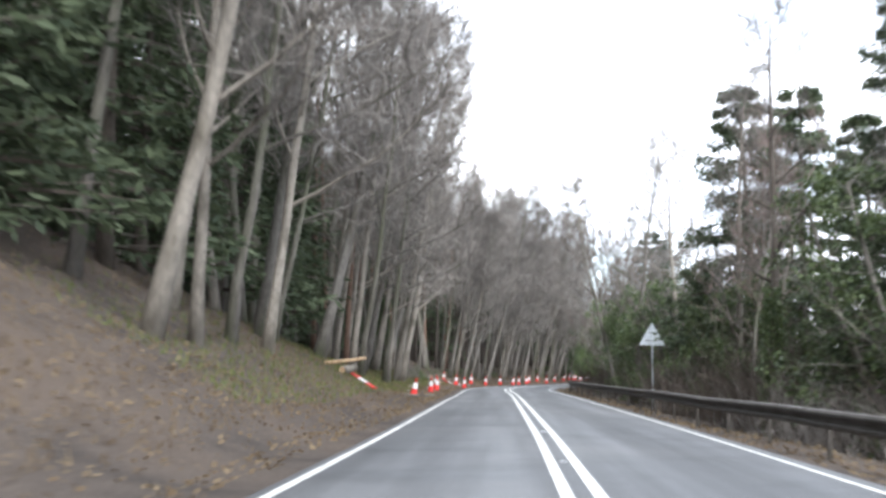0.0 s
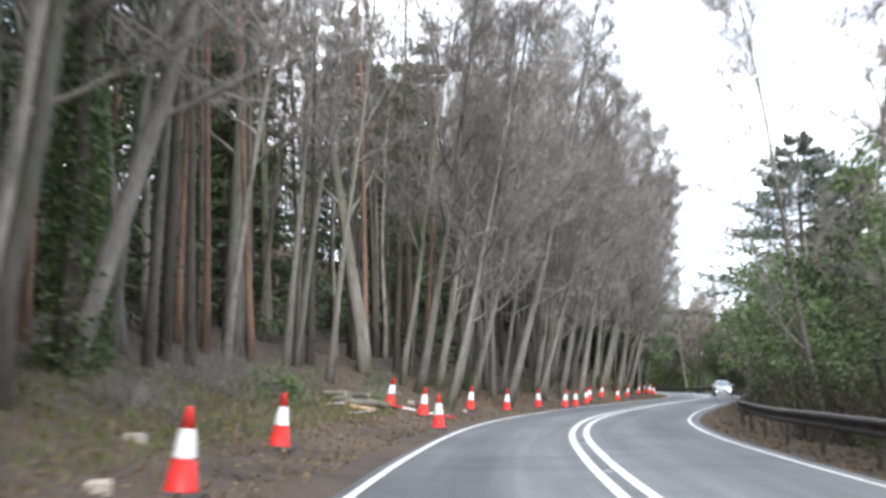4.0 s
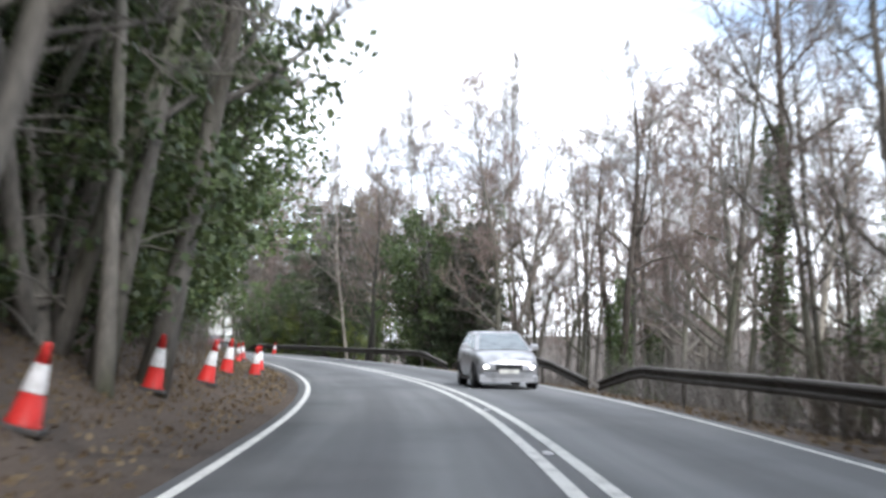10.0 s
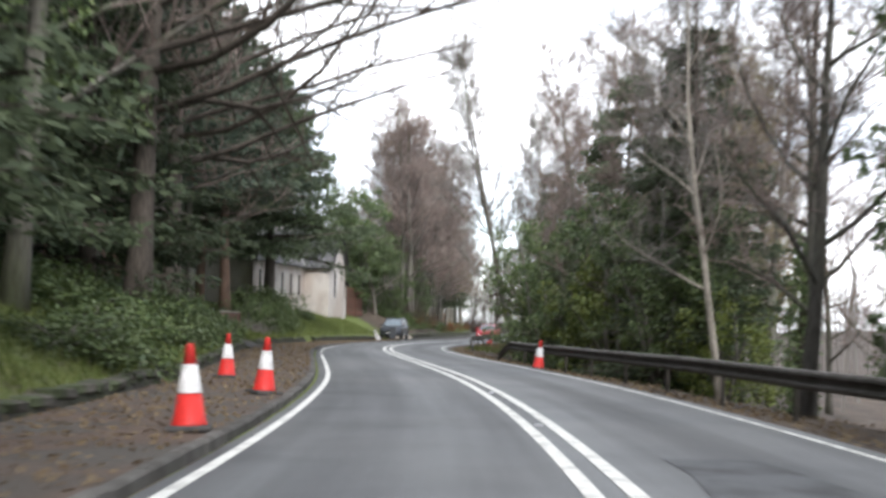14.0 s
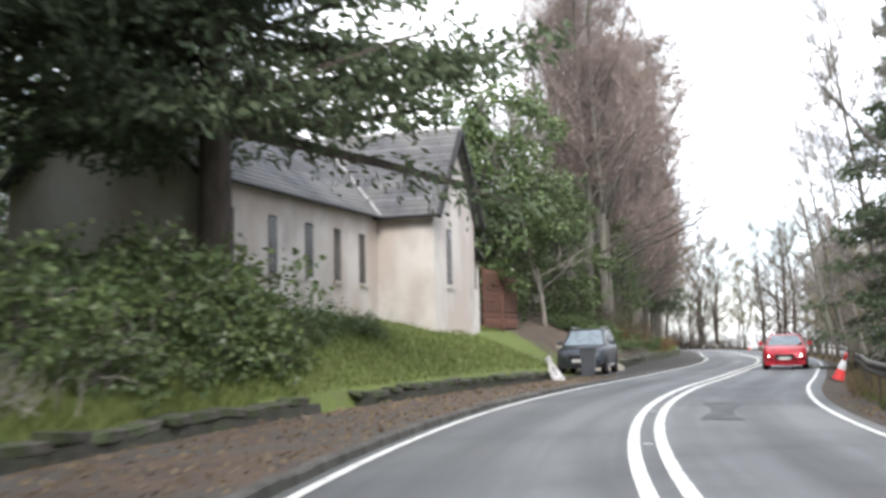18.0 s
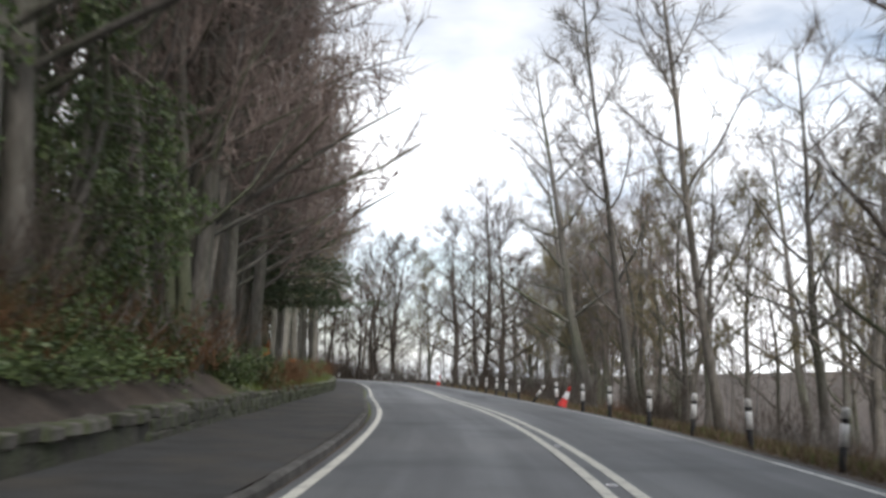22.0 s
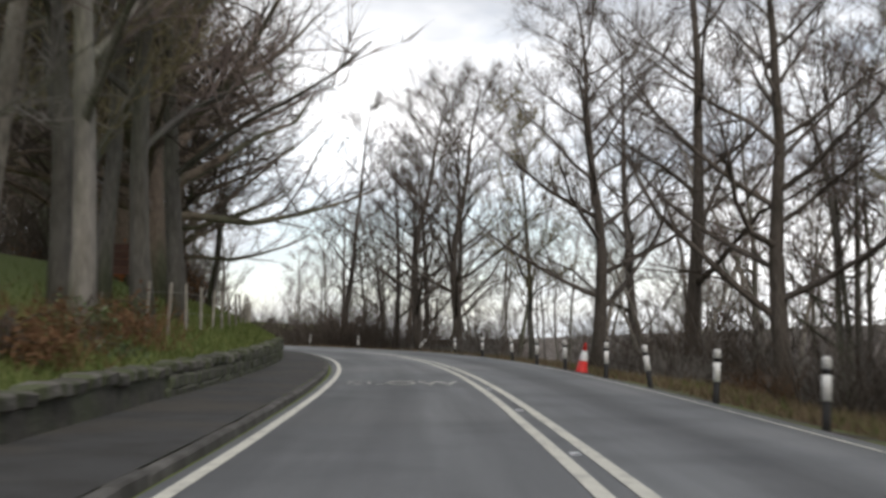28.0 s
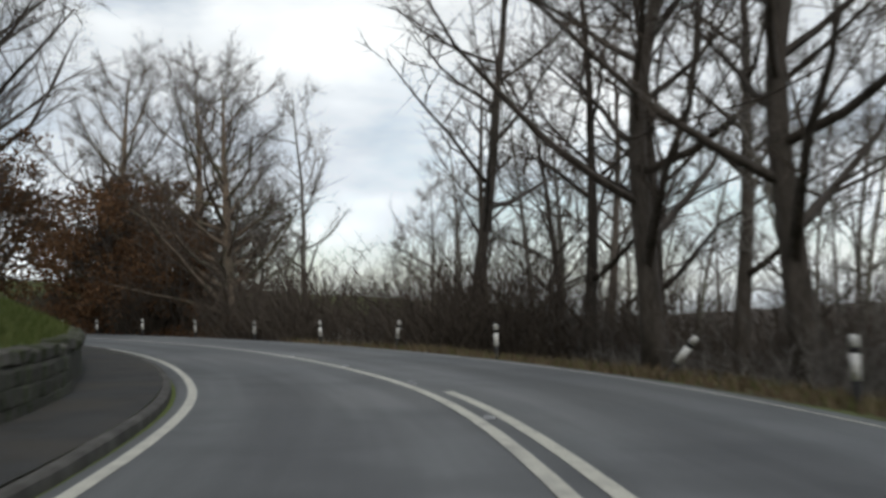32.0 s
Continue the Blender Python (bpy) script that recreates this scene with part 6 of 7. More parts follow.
        part("sill", Shape().box(sgn * hw * 0.97 - 0.03, sgn * hw * 0.97 + 0.03, -L * 0.22, L * 0.22, low + 0.0, low + 0.1).mesh("car_sill", M_CHROME if suv else M_BLACK), root)
        if suv:
            part("roof_rail", Shape().tube([Vector((sgn * tw * 0.92, rr + 0.1, zt - 0.01)), Vector((sgn * tw * 0.93, rr + 0.3, zt + 0.05)), Vector((sgn * tw * 0.93, rf - 0.35, zt + 0.05)), Vector((sgn * tw * 0.92, rf - 0.15, zt - 0.01))], [0.025] * 4, 6).mesh("car_rail", M_CHROME), root, "bright roof rail")
        for y in (-L * 0.29, L * 0.31):
            R = 0.37 if suv else 0.31
            wh = part("wheel", Shape().lathe([(R * 0.3, -0.05), (R * 0.62, -0.02), (R * 0.66, 0.02), (R * 0.25, 0.045)], 16).mesh("car_rim", M_CHROME), root, "alloy wheel", pose(sgn * (hw - 0.02), y, R, 0, 90 * sgn, 0))
            part("tyre", Shape().lathe([(R * 0.64, -0.2), (R * 0.95, -0.19), (R, -0.15), (R, 0.0), (R * 0.95, 0.035), (R * 0.64, 0.04)], 20).mesh("car_tyre", M_TYRE, True), wh)
            part("wheel_arch", Shape().lathe([(R * 1.2, -0.02), (R * 1.2, 0.008)], 20).mesh("car_arch", M_BLACK), root, "", pose(sgn * (hw - 0.012), y, R + 0.03, 0, 90 * sgn, 0))
    return root
def park(root, s, d, turn=180):
    p = along(s, d)
    root.matrix_basis = pose(p.x, p.y, 0.02, 0, 0, bearing(s) + turn)
suv = car("parked_car", "dark blue-grey off-road car parked on the bay beside a wall", M_CAR_DARK, 4.7, 1.9, 1.78, 1.12, (-2.2, 1.1), True)
park(suv, 250.3, -5.75, 183)
suv.location.z = 0.07
red = car("red_car", "red hatchback with lit lamps in the oncoming lane", M_CAR_RED, 4.2, 1.8, 1.47, 0.98, (-2.0, 1.15))
park(red, 255.5, 1.65, 181)
silver = car("silver_car", "silver hatchback with lit lamps in the oncoming lane", M_CAR_SILVER, 3.8, 1.7, 1.5, 1.0, (-1.8, 1.2))
park(silver, 140.5, 1.75, 180)

# ---- wheelie bin, sheet, slab ----
def wheelie_bin(s, d):
    root = tagged(new("wheelie_bin"), "dark grey wheeled rubbish bin beside the parked car", "bin")
    p = along(s, d)
    root.matrix_basis = pose(p.x, p.y, 0.07, 0, 0, bearing(s) + 8)
    sh = Shape()
    sh.v = [(-0.22, -0.24, 0.04), (0.22, -0.24, 0.04), (0.22, 0.24, 0.04), (-0.22, 0.24, 0.04), (-0.29, -0.33, 0.98), (0.29, -0.33, 0.98), (0.29, 0.33, 0.98), (-0.29, 0.33, 0.98)]
    sh.f = [(0, 3, 2, 1), (4, 5, 6, 7), (0, 1, 5, 4), (1, 2, 6, 5), (2, 3, 7, 6), (3, 0, 4, 7)]
    part("body", sh.mesh("bin_body", M_BIN), root)
    part("lid", Shape().bevel_box(-0.31, 0.31, -0.36, 0.36, 0.98, 1.07, 0.035).mesh("bin_lid", M_BIN), root)
    part("handle", Shape().tube([Vector((-0.24, 0.4, 0.98)), Vector((0.24, 0.4, 0.98))], [0.018] * 2, 8).mesh("bin_handle", M_BIN), root)
    for x in (-0.24, 0.24):
        part("wheel", Shape().lathe([(0.1, -0.025), (0.1, 0.025)], 14).mesh("bin_wheel", M_TYRE), root, "", pose(x, 0.24, 0.1, 0, 90, 0))
wheelie_bin(246.0, -4.75)

def rag(s, d):
    """A pale plastic sheet, torn and hanging off the wall."""
    r = random.Random(77)
    sh = Shape()
    n, m = 9, 5
    for i in range(n):
        u = i / (n - 1)
        for j in range(m):
            v = j / (m - 1) - 0.5
            sh.v.append((-0.30 + 0.35 * u + v * (0.16 + 0.25 * u) + r.gauss(0, 0.015), 0.05 * math.sin(v * 9 + u * 4) + r.gauss(0, 0.012), 0.82 - 0.74 * u + 0.05 * math.sin(6 * v + 3 * u)))
    for i in range(n - 1):
        for j in range(m - 1):
            a = i * m + j
            sh.f.append((a, a + 1, a + m + 1, a + m))
    k = len(sh.v)
    ob = new("plastic_sheet", sh.mesh("sheet", M_CLOTH, True))
    sol = ob.modifiers.new("thick", "SOLIDIFY")
    sol.thickness = 0.012
    p = along(s, d)
    ob.matrix_basis = pose(p.x, p.y, 0.05, 0, 0, bearing(s))
    tagged(ob, "torn pale plastic sheet caught on the garden wall", "litter")
    lump = tagged(new("crumpled_sheet", rock_mesh(78, 0.4, 0.25, 0.16, M_CLOTH)), "crumpled white sheet on the pavement", "litter")
    q = along(s - 0.2, d + 0.12)
    lump.matrix_basis = pose(q.x, q.y, 0.14, 0, 0, 20)
rag(242.6, -5.0)

def slab(s0, s1, d0, d1):
    sh = Shape()
    a, b = along(s0, d0), along(s1, d1)
    pts = [(a, 0.0), (b, 0.0), (b, 0.25), (a.lerp(b, 0.45), 1.15), (a, 1.25)]
    nrm = (b - a).normalized().cross(UP) * 0.2
    sh.v = [(p.x, p.y, z) for p, z in pts] + [(p.x + nrm.x, p.y + nrm.y, z) for p, z in pts]
    n = 5
    sh.f = [tuple(range(n)), tuple(range(2 * n - 1, n - 1, -1))] + [(i, i + n, (i + 1) % n + n, (i + 1) % n) for i in range(n)]
    tagged(new("wall_5", sh.mesh("retaining_slab", M_CONC)), "pale concrete retaining wall with a sloping top", "concrete wall", kind="structure")
slab(254.8, 254.4, -9.0, -5.1)

# ---- the cottage ----
def cottage():
    root = tagged(new("cottage"), "weathered white roughcast cottage with a steep grey slate roof", "house")
    F = 0.9
    S0, S1 = 242.0, 246.4
    DG, DM = -8.95, -11.0
    base = along(S0, DG)
    root.matrix_basis = pose(base.x, base.y, 0, 0, 0, bearing(S0))
    # local frame: x to the right of the road, y along it, from the near corner of the gable
    EV, AP = 5.8, 9.0
    yw = S1 - S0
    back = -7.5
    wl = Shape()
    t = 0.35
    g = [(0, 0), (0, yw)]
    # gable wall with its peak
    sh = Shape()
    sh.v = [(0, 0, F), (0, yw, F), (0, yw, EV), (0, yw / 2, AP - 0.1), (0, 0, EV), (-t, 0, F), (-t, yw, F), (-t, yw, EV), (-t, yw / 2, AP - 0.1), (-t, 0, EV)]
    sh.f = [(0, 1, 2, 3, 4), (9, 8, 7, 6, 5), (0, 4, 9, 5), (1, 6, 7, 2), (4, 3, 8, 9), (3, 2, 7, 8), (0, 5, 6, 1)]
    part("gable_wall", sh.mesh("gable_wall", M_RENDER), root)
    part("side_wall", Shape().box(back, -t, 0.0, t, F, EV).mesh("wing_side", M_RENDER), root)
    part("side_wall", Shape().box(back, -t, yw - t, yw, F, EV).mesh("wing_side2", M_RENDER), root)
    xm = DM - DG
    part("front_wall", Shape().box(xm - t, xm, -11.5, -0.002, F - 0.3, EV).mesh("front_wall", M_RENDER), root)
    part("rear_wall", Shape().box(back - t, back - 0.002, -11.5, yw, F, EV).mesh("rear_wall", M_RENDER), root)
    # wing roof
    def roof(name, p, q, lab=""):
        """Two slopes of slates in courses; p, q: corner functions."""
        return part(name, mesh_of(name, p, q, M_SLATE), root, lab)
    ov = 0.28
    def slope(y_eave, y_ridge, x0, x1, z_eave, z_ridge, along_x=True):
        """One slope in stepped courses of slates."""
        sh = Shape()
        n = 18
        for i in range(n):
            u0, u1 = i / n, (i + 1.12) / n
            ya, yb = y_eave + (y_ridge - y_eave) * u0, y_eave + (y_ridge - y_eave) * min(u1, 1)
            za, zb = z_eave + (z_ridge - z_eave) * u0 + 0.035, z_eave + (z_ridge - z_eave) * min(u1, 1) + 0.008
            if along_x:
                pts = [(x0, ya, za), (x1, ya, za), (x1, yb, zb), (x0, yb, zb), (x0, ya, za - 0.05), (x1, ya, za - 0.05), (x1, yb, zb - 0.05), (x0, yb, zb - 0.05)]
            else:
                pts = [(ya, x0, za), (ya, x1, za), (yb, x1, zb), (yb, x0, zb), (ya, x0, za - 0.05), (ya, x1, za - 0.05), (yb, x1, zb - 0.05), (yb, x0, zb - 0.05)]
            k = len(sh.v)
            sh.v += pts
            sh.f += [tuple(k + j for j in f) for f in ((0, 1, 2, 3), (4, 7, 6, 5), (0, 4, 5, 1), (1, 5, 6, 2), (2, 6, 7, 3), (3, 7, 4, 0))]
        slope_ob = part("roof_slope", Shape().quad(sh.v[4], sh.v[5], sh.v[-2], sh.v[-1]).mesh("roof_deck", M_SLATE), root)
        for i in range(n):
            one = Shape()
            one.v, one.f = sh.v[i * 8:i * 8 + 8], [tuple(j - i * 8 for j in f) for f in sh.f[i * 6:i * 6 + 6]]
            part("slate_course", one.mesh("slate_course", M_SLATE), slope_ob)
        return slope_ob
    slope(-ov, yw / 2, back, 0.3, EV - 0.12, AP)
    slope(yw + ov, yw / 2, back, 0.3, EV - 0.12, AP)
    part("ridge", Shape().tube([Vector((back, yw / 2, AP + 0.03)), Vector((0.32, yw / 2, AP + 0.03))], [0.09, 0.09], 8).mesh("ridge", M_LEAD), root, "pale mortared ridge")
    for sg, ye in ((1, -ov), (-1, yw + ov)):
        part("bargeboard", Shape().tube([Vector((0.31, ye, EV - 0.18)), Vector((0.31, yw / 2, AP - 0.08))], [0.11, 0.11], 4).mesh("barge", M_DARKWOOD), root, "dark bargeboard")
    part("gutter", Shape().tube([Vector((back, -ov - 0.05, EV - 0.14)), Vector((0.25, -ov - 0.05, EV - 0.14))], [0.06, 0.06], 6).mesh("gutter", M_DARKWOOD), root, "dark gutter")
    # main roof, ridge along the road
    mid, ax = (xm + back) / 2 - 0.2, AP - 0.25
    slope(xm + ov, mid, -11.8, -0.01, EV - 0.12, ax, False)
    slope(back - 0.6, mid, -11.8, -0.01, EV - 0.12, ax, False)
    slope(xm + ov, mid, 0.0, yw / 2, EV - 0.12, ax, False)
    part("ridge", Shape().tube([Vector((mid, -11.8, ax + 0.03)), Vector((mid, yw / 2, ax + 0.03))], [0.09, 0.09], 8).mesh("ridge2", M_LEAD), root, "pale mortared ridge")
    part("gutter", Shape().tube([Vector((xm + ov + 0.05, -11.8, EV - 0.14)), Vector((xm + ov + 0.05, -ov, EV - 0.14))], [0.06, 0.06], 6).mesh("gutter2", M_DARKWOOD), root, "dark gutter")
    part("valley", Shape().tube([Vector((xm + 0.2, -0.25, EV - 0.02)), Vector((mid, yw / 2 - 0.1, AP - 0.15))], [0.06, 0.05], 4).mesh("valley", M_LEAD), root, "pale valley line")
    # near gable end of the main range
    sh = Shape()
    yn = -11.5
    sh.v = [(xm, yn, F - 0.3), (back, yn, F - 0.3), (back, yn, EV), (mid, yn, ax - 0.1), (xm, yn, EV), (xm, yn + t, F - 0.3), (back, yn + t, F - 0.3), (back, yn + t, EV), (mid, yn + t, ax - 0.1), (xm, yn + t, EV)]
    sh.f = [(0, 1, 2, 3, 4)[::-1], (9, 8, 7, 6, 5)[::-1], (0, 4, 9, 5)[::-1], (1, 6, 7, 2)[::-1], (4, 3, 8, 9)[::-1], (3, 2, 7, 8)[::-1]]
    part("gable_wall", sh.mesh("gable_near", M_RENDER), root)
    for xe in (xm + ov, back - ov):
        part("bargeboard", Shape().tube([Vector((xe, yn - 0.28, EV - 0.18)), Vector((mid, yn - 0.28, ax - 0.02))], [0.1, 0.1], 4).mesh("barge2", M_DARKWOOD), root, "dark bargeboard")
    # chimney
    ch = part("chimney", Shape().bevel_box(mid - 0.45, mid + 0.45, -8.2, -7.2, AP - 1.0, AP + 1.1, 0.06).mesh("chimney", M_RENDER), root)
    for y in (-7.95, -7.45):
        part("chimney_pot", Shape().lathe([(0.12, 0), (0.1, 0.4), (0.12, 0.42)], 10).mesh("pot", M_FENCE), ch, "", pose(mid, y, AP + 1.1))
    # windows: a frame, a pane and a sill each
    def window(x, y, z0, z1, w, facing):
        if facing == "x":
            wn_ = part("window", Shape().box(x - 0.05, x + 0.012, y - w / 2, y + w / 2, z0, z1).mesh("win_frame", M_DARKWOOD), root)
            part("pane", Shape().box(x, x + 0.016, y - w / 2 + 0.06, y + w / 2 - 0.06, z0 + 0.06, z1 - 0.06).mesh("win_pane", M_GLASS_DARK), wn_)
            part("sill", Shape().box(x - 0.02, x + 0.11, y - w / 2 - 0.09, y + w / 2 + 0.09, z0 - 0.1, z0 - 0.004).mesh("win_sill", M_RENDER), wn_)
    window(0.0, 1.55, 3.4, 5.35, 0.5, "x")
    for y in (-1.35, -3.3, -5.3, -7.6, -10.0):
        window(xm, y, 3.4, 5.05, 0.5, "x")
    # lean-to at the far end
    part("lean_to", Shape().box(-2.4, -0.15, yw + 0.002, yw + 1.0, F, 3.4).mesh("leanto", M_RENDER), root)
    part("lean_to_glazing", Shape().box(-2.35, -0.2, yw + 0.06, yw + 0.94, 3.4, 4.3).mesh("glazing", M_GLASS_DARK), root, "dark glazed upper part")
    sh = Shape()
    sh.v = [(-2.6, yw, 4.85), (0.1, yw, 4.85), (0.1, yw + 1.15, 4.45), (-2.6, yw + 1.15, 4.45), (-2.6, yw, 4.93), (0.1, yw, 4.93), (0.1, yw + 1.15, 4.53), (-2.6, yw + 1.15, 4.53)]
    sh.f = [(0, 3, 2, 1), (4, 5, 6, 7), (0, 1, 5, 4), (1, 2, 6, 5), (2, 3, 7, 6), (3, 0, 4, 7)]
    part("lean_to_roof", sh.mesh("leanto_roof", M_DARKWOOD), root)
    for y in (yw + 0.1, yw + 0.9):
        part("mullion", Shape().box(-0.21, -0.15, y - 0.04, y + 0.04, 3.4, 4.5).mesh("mullion", M_RENDER), root)
    return root
cottage()

# ---- garden fence of stained boards ----
def board_fence(s0, s1, d0, d1, z0, h, rows, lab):
    root = tagged(new("board_fence"), lab, "fence")
    a, b = along(s0, d0), along(s1, d1)
    L = (b - a).length
    ang = math.degrees(math.atan2(b.y - a.y, b.x - a.x))
    root.matrix_basis = pose(a.x, a.y, z0, 0, 0, ang)
    me = Shape().box(0, L, -0.012, 0.012, 0, h / rows - 0.02).mesh("fence_board", M_FENCE)
    r = random.Random(9)
    for i in range(rows):
        part("board", me, root, m=pose(0, r.uniform(-0.01, 0.01), i * h / rows, 0, r.uniform(-0.4, 0.4), 0))
    pm = Shape().bevel_box(-0.05, 0.05, -0.06, 0.0, -0.5, h + 0.1, 0.02).mesh("fence_post", M_FENCE)
    x = 0.0
    while x < L + 0.05:
        part("post", pm, root, m=pose(x, -0.02, 0))
        x += 1.8
board_fence(246.8, 250.4, -11.2, -10.3, 2.1, 2.0, 9, "brown stained board fence behind the cottage lawn")
board_fence(250.5, 253.4, -10.2, -9.6, 2.0, 2.5, 11, "higher reddish board fence behind the parked car")
def garden_gate(s0, s1, d0, d1):
    """A closed boarded gate between two posts on the lawn."""
    root = tagged(new("garden_gate"), "dark brown boarded gate standing on the grass beside the drive", "gate")
    a, b = along(s0, d0), along(s1, d1)
    L = (b - a).length
    z = min(land(s0, d0), land(s1, d1)) - 0.1
    root.matrix_basis = pose(a.x, a.y, z, 0, 0, math.degrees(math.atan2(b.y - a.y, b.x - a.x)))
    n = 10
    me = Shape().box(0.0, L / n - 0.008, -0.012, 0.012, 0.05, 1.25).mesh("gate_board", M_FENCE)
    for i in range(n):
        part("board", me, root, m=pose(i * L / n, 0, 0))
    for z0 in (0.25, 0.95):
        part("rail", Shape().box(0, L, 0.014, 0.06, z0, z0 + 0.1).mesh("gate_rail", M_FENCE), root)
    part("capping", Shape().bevel_box(-0.04, L + 0.04, -0.05, 0.05, 1.26, 1.33, 0.02).mesh("gate_cap", M_CONC), root, "pale weathered capping")
    for x in (-0.06, L + 0.06):
        part("post", Shape().bevel_box(x - 0.05, x + 0.05, -0.05, 0.05, -0.4, 1.3, 0.02).mesh("gate_post", M_FENCE), root)
garden_gate(213.9, 217.6, -8.6, -8.1)
def notice_board(s, d):
    root = tagged(new("notice_board"), "weathered red-brown board on two posts beside the beech", "board")
    p = on_land(s, d)
    root.matrix_basis = pose(p.x, p.y, p.z, 0, 0, bearing(s))
    for k in range(4):
        part("board", Shape().bevel_box(-0.42, 0.42, -0.02, 0.02, 0.55 + k * 0.21, 0.75 + k * 0.21, 0.01).mesh("notice_plank", M_FENCE), root)
    for x in (-0.34, 0.34):
        part("post", Shape().box(x - 0.04, x + 0.04, 0.022, 0.1, -0.4, 1.4).mesh("notice_post", M_FENCE), root)
notice_board(337.5, -9.3)
def planks(s, d):
    """A broken white board lying on the verge."""
    r = random.Random(5)
    for k in range(3):
        p = on_land(s + r.uniform(-0.4, 0.4), d + r.uniform(-0.5, 0.5))
        ob = new("plank", Shape().bevel_box(-r.uniform(0.3, 0.65), r.uniform(0.3, 0.6), -0.07, 0.07, 0.0, 0.03, 0.008).mesh("plank", M_CLOTH))
        ob.matrix_basis = pose(p.x, p.y, p.z + 0.03 + 0.02 * k, 0, 6, r.uniform(100, 160))
        tagged(ob, "broken white board lying on the verge", "plank", "broken boards")
planks(71.2, -6.3)
def barrier_plank(s0, d0, s1, d1):
    """A red and white barrier board lying on the bank."""
    a, b = on_land(s0, d0) + Vector((0, 0, 0.09)), on_land(s1, d1) + Vector((0, 0, 0.09))
    run = b - a
    root = tagged(new("barrier_board"), "red and white barrier board lying on the bank", "barrier", "fallen barrier boards")
    root.matrix_basis = Matrix.LocRotScale(a, run.to_track_quat("X", "Z"), None)
    n = max(int(run.length / 0.42), 3)
    w = run.length / n
    for i in range(n):
        part("panel", Shape().bevel_box(i * w, (i + 1) * w - 0.006, -0.1, 0.1, -0.02, 0.03, 0.012).mesh("barrier_panel", M_WHITE if i % 2 else M_RED), root)
    for x in (0.3, run.length - 0.3):
        part("foot", Shape().bevel_box(x - 0.06, x + 0.06, -0.22, 0.22, -0.09, -0.02, 0.015).mesh("barrier_foot", M_RUBBER), root, "dark rubber foot")
barrier_plank(33.1, -6.7, 32.4, -5.7)
barrier_plank(76.0, -6.3, 76.6, -4.3)
# thin stakes and wire above the wall at the end
def stake_fence(s0, s1, off, step):
    root = tagged(new("stake_fence"), "row of thin grey wooden stakes with wire on the green bank", "fence")
    me = Shape().lathe([(0.04, -0.3), (0.035, 1.15), (0.01, 1.18)], 6).mesh("stake", M_BARK_PALE)
    s, last, r = s0, None, random.Random(3)
    while s < s1:
        p = on_land(s, table(s, WALL_D) - off)
        part("stake", me, root, m=pose(p.x, p.y, p.z, r.gauss(0, 3), r.gauss(0, 3), 0))
        if last is not None:
            for h in (0.45, 0.95):
                part("wire", Shape().tube([last + Vector((0, 0, h)), p + Vector((0, 0, h))], [0.006, 0.006], 3).mesh("wire", M_STEEL), root)
        last = p
        s += step
stake_fence(330, 376, 1.3, 2.3)
stake_fence(258, 288, 5.0, 3.0)

# ---- logs and cut wood on the left verge ----
def log(s, d, length, r0, turn, lab="felled log lying on the verge", bark=None):
    r = random.Random(int(s * 10))
    root = tagged(new("log"), lab, "log")
    pts = bent((0, 0, 0), (1, 0, 0), length, 6, 0.05, r)
    part("bark", Shape().tube(pts, [r0 * r.uniform(0.85, 1.05) for _ in pts], 9).mesh("log_bark", bark or M_BARK_PALE, True), root)
    for p, sg in ((pts[0], -1), (pts[-1], 1)):
        part("cut_end", Shape().lathe([(r0 * 0.9, 0), (r0 * 0.86, 0.015)], 9).mesh("log_end", M_LOG), root, "pale sawn end", pose(p.x, p.y, p.z, 0, 90 * sg, 0))
    p = on_land(s, d)
    q = on_land(s + length * math.cos(radians(turn - 90)) * 0.5, d + 0.0)
    root.matrix_basis = pose(p.x, p.y, p.z + r0 * 0.7, 0, 0, turn)
log(31.4, -7.4, 2.2, 0.07, 50, "pale stripped branch lying on the bank", M_LOG)
log(38.6, -5.3, 1.5, 0.05, 12, "broken pale branch lying before a cone", M_BARK_PALE)
log(31.5, -6.8, 1.0, 0.16, 60, "short sawn log on the bank")
for k in range(11):
    lr = random.Random(70 + k)
    log(73.4 + lr.gauss(0, 0.35), -7.3 + lr.gauss(0, 0.4), lr.uniform(0.6, 1.3), lr.uniform(0.05, 0.11), lr.uniform(-30, 60), "sawn log in a small heap on the bank", M_BARK if k % 3 else M_LOG)
log(114.5, -6.0, 3.4, 0.06, 92, "broken branch lying behind the cones", M_BARK_DARK)
for i in range(1, 16, 2):
    r = random.Random(900 + i)
    s = r.uniform(40, 130)
    d = r.uniform(-7.0, -4.9)
    p = on_land(s, d)
    ob = tagged(new("stone"), "pale stone lying on the verge", "stone")
    ob.data = None
    k = rock_mesh(910 + i, r.uniform(0.15, 0.3), r.uniform(0.15, 0.3), r.uniform(0.1, 0.2), M_CONC)
    part("body", k, ob)
    ob.matrix_basis = pose(p.x, p.y, p.z + 0.03, r.uniform(-8, 8), r.uniform(-8, 8), r.uniform(0, 360))

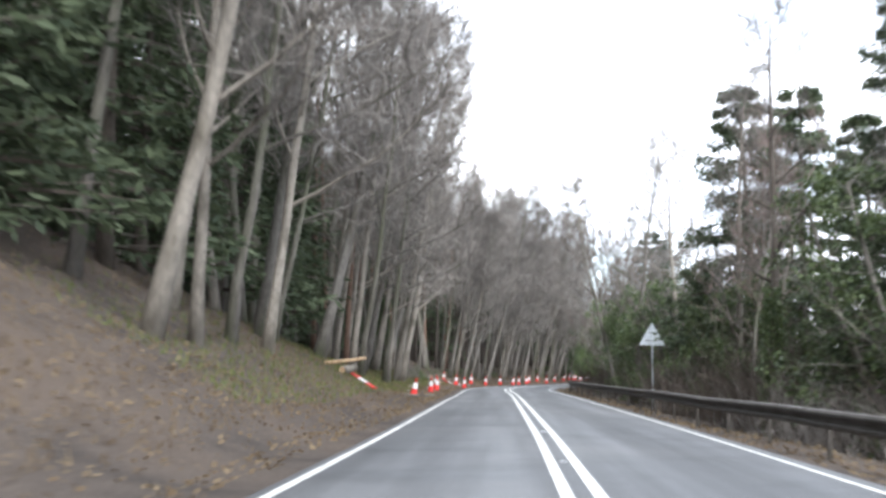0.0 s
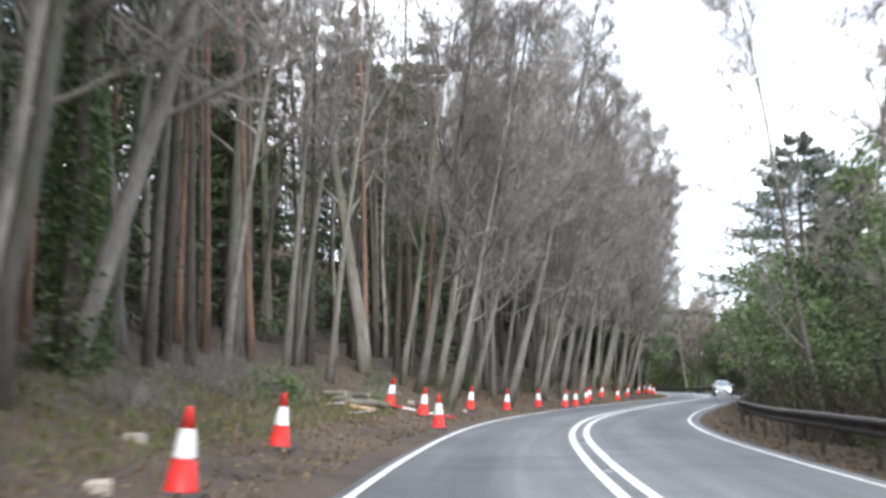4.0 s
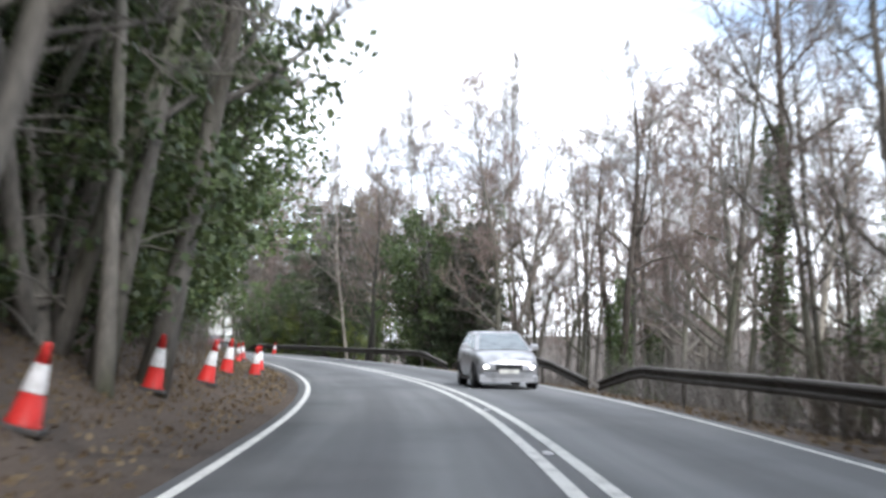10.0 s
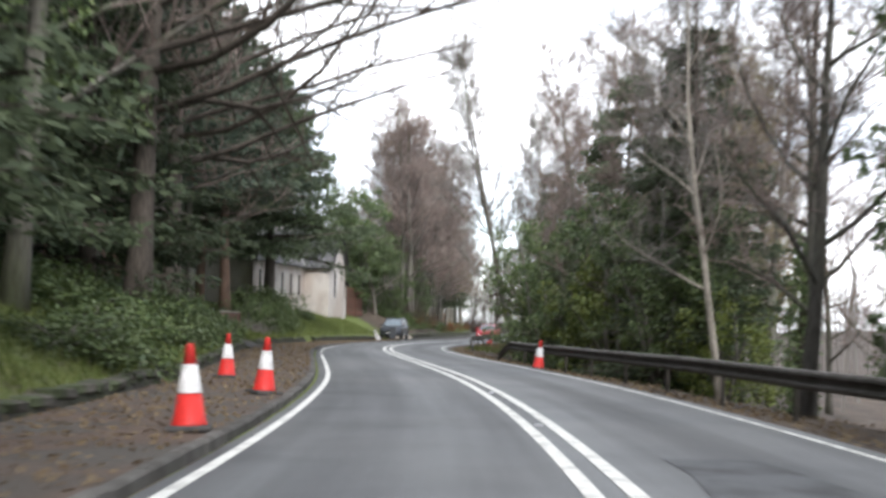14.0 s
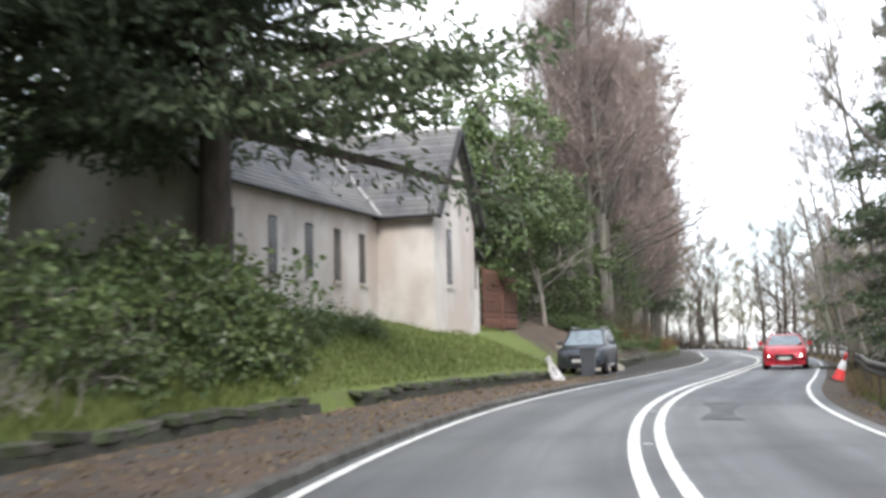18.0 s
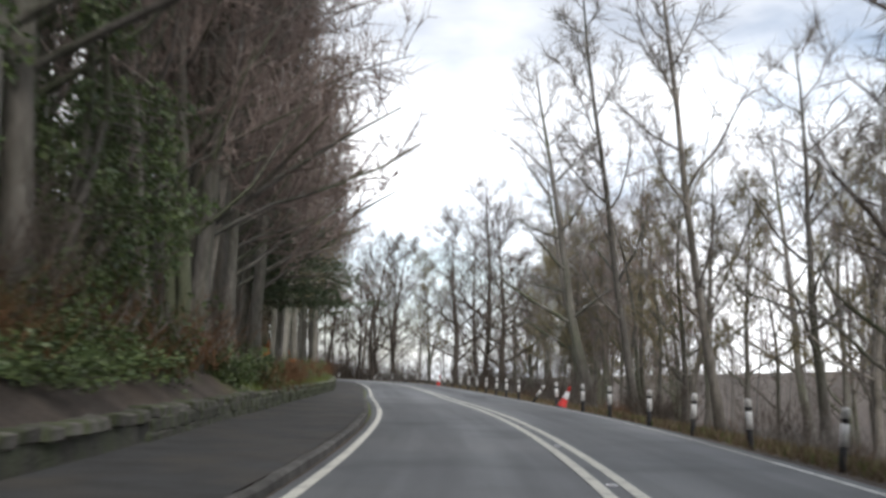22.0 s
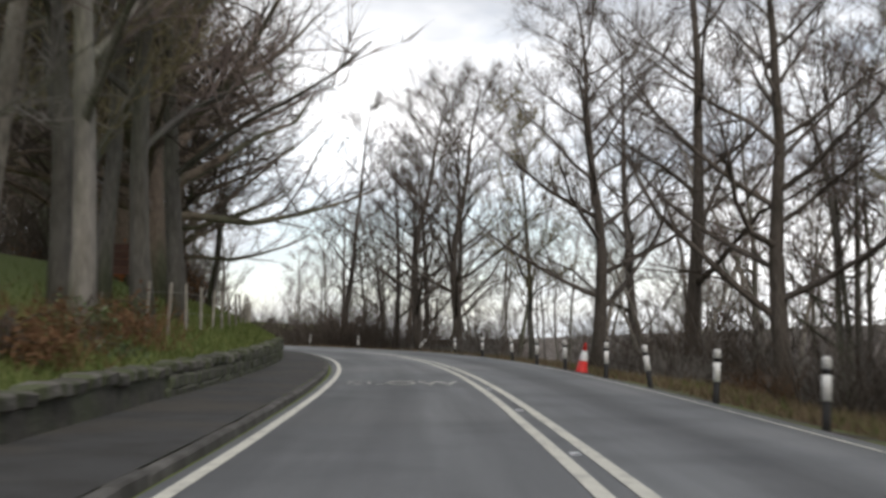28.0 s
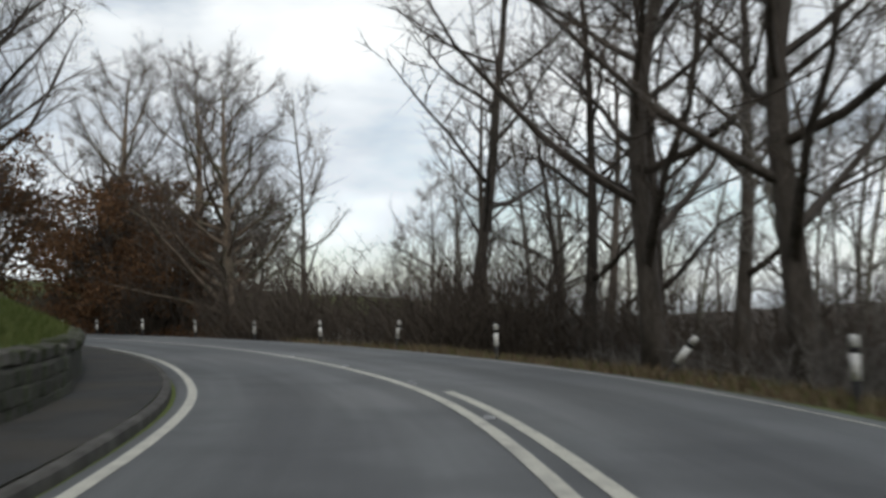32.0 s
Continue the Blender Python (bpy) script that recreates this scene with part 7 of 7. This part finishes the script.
# ---- small growth: grass, dead bracken, litter ----
def scatter(name, mat, n, place, make, lab, seed):
    r = random.Random(seed)
    sh = Shape()
    for i in range(n):
        q = place(r)
        if q is None:
            continue
        make(sh, on_land(*q), r)
    tagged(new(name, sh.mesh(name, mat)), lab, "grass" if "grass" in name else "litter", kind="stuff")
def blade(h, w):
    def f(sh, p, r):
        k = len(sh.v)
        a = r.random() * 6.283
        hh = h * r.uniform(0.5, 1.4)
        o = Vector((math.cos(a), math.sin(a), 0)) * w
        tip = p + Vector((r.gauss(0, 0.4), r.gauss(0, 0.4), 1)) * hh
        sh.v += [tuple(p - o), tuple(p + o), tuple(tip)]
        sh.f.append((k, k + 1, k + 2))
    return f
def scrap(w):
    def f(sh, p, r):
        leaf_quad(sh, p + Vector((0, 0, 0.015)), w, r, 0.0)
    return f
scatter("verge_grass", M_GRASS, 26000, lambda r: (lambda s: (s, table(s, WALL_D) - 0.3 - abs(r.gauss(0, 2.2))))(r.uniform(213, 250)), blade(0.13, 0.018), "rough green lawn grass above the garden wall", 1)
scatter("bank_grass", M_GRASS, 40000, lambda r: (lambda s: (s, table(s, WALL_D) - 0.25 - abs(r.gauss(0, 1.8))))(r.uniform(280, 400)), blade(0.17, 0.018), "green grass on the bank above the wall", 2)
scatter("wood_grass", M_DEAD, 26000, lambda r: (r.uniform(0, 165), -5.2 - abs(r.gauss(0, 3.5))), blade(0.11, 0.02), "dead grass and bracken on the wooded bank", 3)
scatter("wood_green_grass", M_GRASS, 7000, lambda r: (r.uniform(15, 75), -5.6 - abs(r.gauss(0, 2.5))), blade(0.16, 0.02), "thin green grass on the wooded bank", 4)
scatter("leaf_litter", M_DEAD, 22000, lambda r: (r.uniform(0, 170), -3.9 - abs(r.gauss(0, 3))), scrap(0.09), "fallen leaves on the verge", 5)
scatter("right_grass", M_DEAD, 24000, lambda r: (lambda s: (s, table(s, RIGHT_EDGE) + 1.0 + abs(r.gauss(0, 2.0))))(r.uniform(235, 400)), blade(0.24, 0.022), "tawny dead grass on the falling verge", 6)
scatter("right_litter", M_DEAD, 12000, lambda r: (lambda s: (s, table(s, RIGHT_EDGE) + 0.6 + abs(r.gauss(0, 2.0))))(r.uniform(0, 235)), scrap(0.09), "fallen leaves under the guard rail", 7)
scatter("right_green_grass", M_GRASS, 12000, lambda r: (lambda s: (s, table(s, RIGHT_EDGE) + 1.2 + abs(r.gauss(0, 2.0))))(r.uniform(225, 400)), blade(0.2, 0.022), "green grass tufts on the falling verge", 8)
scatter("pavement_litter", M_DEAD, 7000, lambda r: (lambda s: (s, r.uniform(table(s, WALL_D) + 0.1, le(s) - 0.5)))(r.uniform(166, 246)), lambda sh, p, r: leaf_quad(sh, Vector((p.x, p.y, 0.08)), 0.07, r, 0.0), "brown fallen leaves on the pavement", 9)
scatter("lawn_grass", M_GRASS, 16000, lambda r: (lambda s: (s, table(s, WALL_D) - 0.2 - abs(r.gauss(0, 2.4))))(r.uniform(168, 208)), blade(0.14, 0.02), "rough green grass above the low kerb wall", 10)
scatter("drive_grass", M_GRASS, 12000, lambda r: (lambda s: (s, table(s, WALL_D) - 0.2 - abs(r.gauss(0, 2.4))))(r.uniform(214.5, 226)), blade(0.2, 0.02), "lush green grass beside the drive", 12)

# ---- studs between the middle lines ----
def studs():
    root = tagged(new("road_studs"), "row of pale metal road studs between the double lines", "road stud", kind="structure")
    body = Shape().bevel_box(-0.06, 0.06, -0.09, 0.09, 0.0, 0.022, 0.012).mesh("stud", M_CHROME)
    s = -6.0
    while s < 420:
        p = along(s, 0.0)
        part("stud", body, root, m=pose(p.x, p.y, 0.016, 0, 0, bearing(s)))
        s += 6.0
studs()
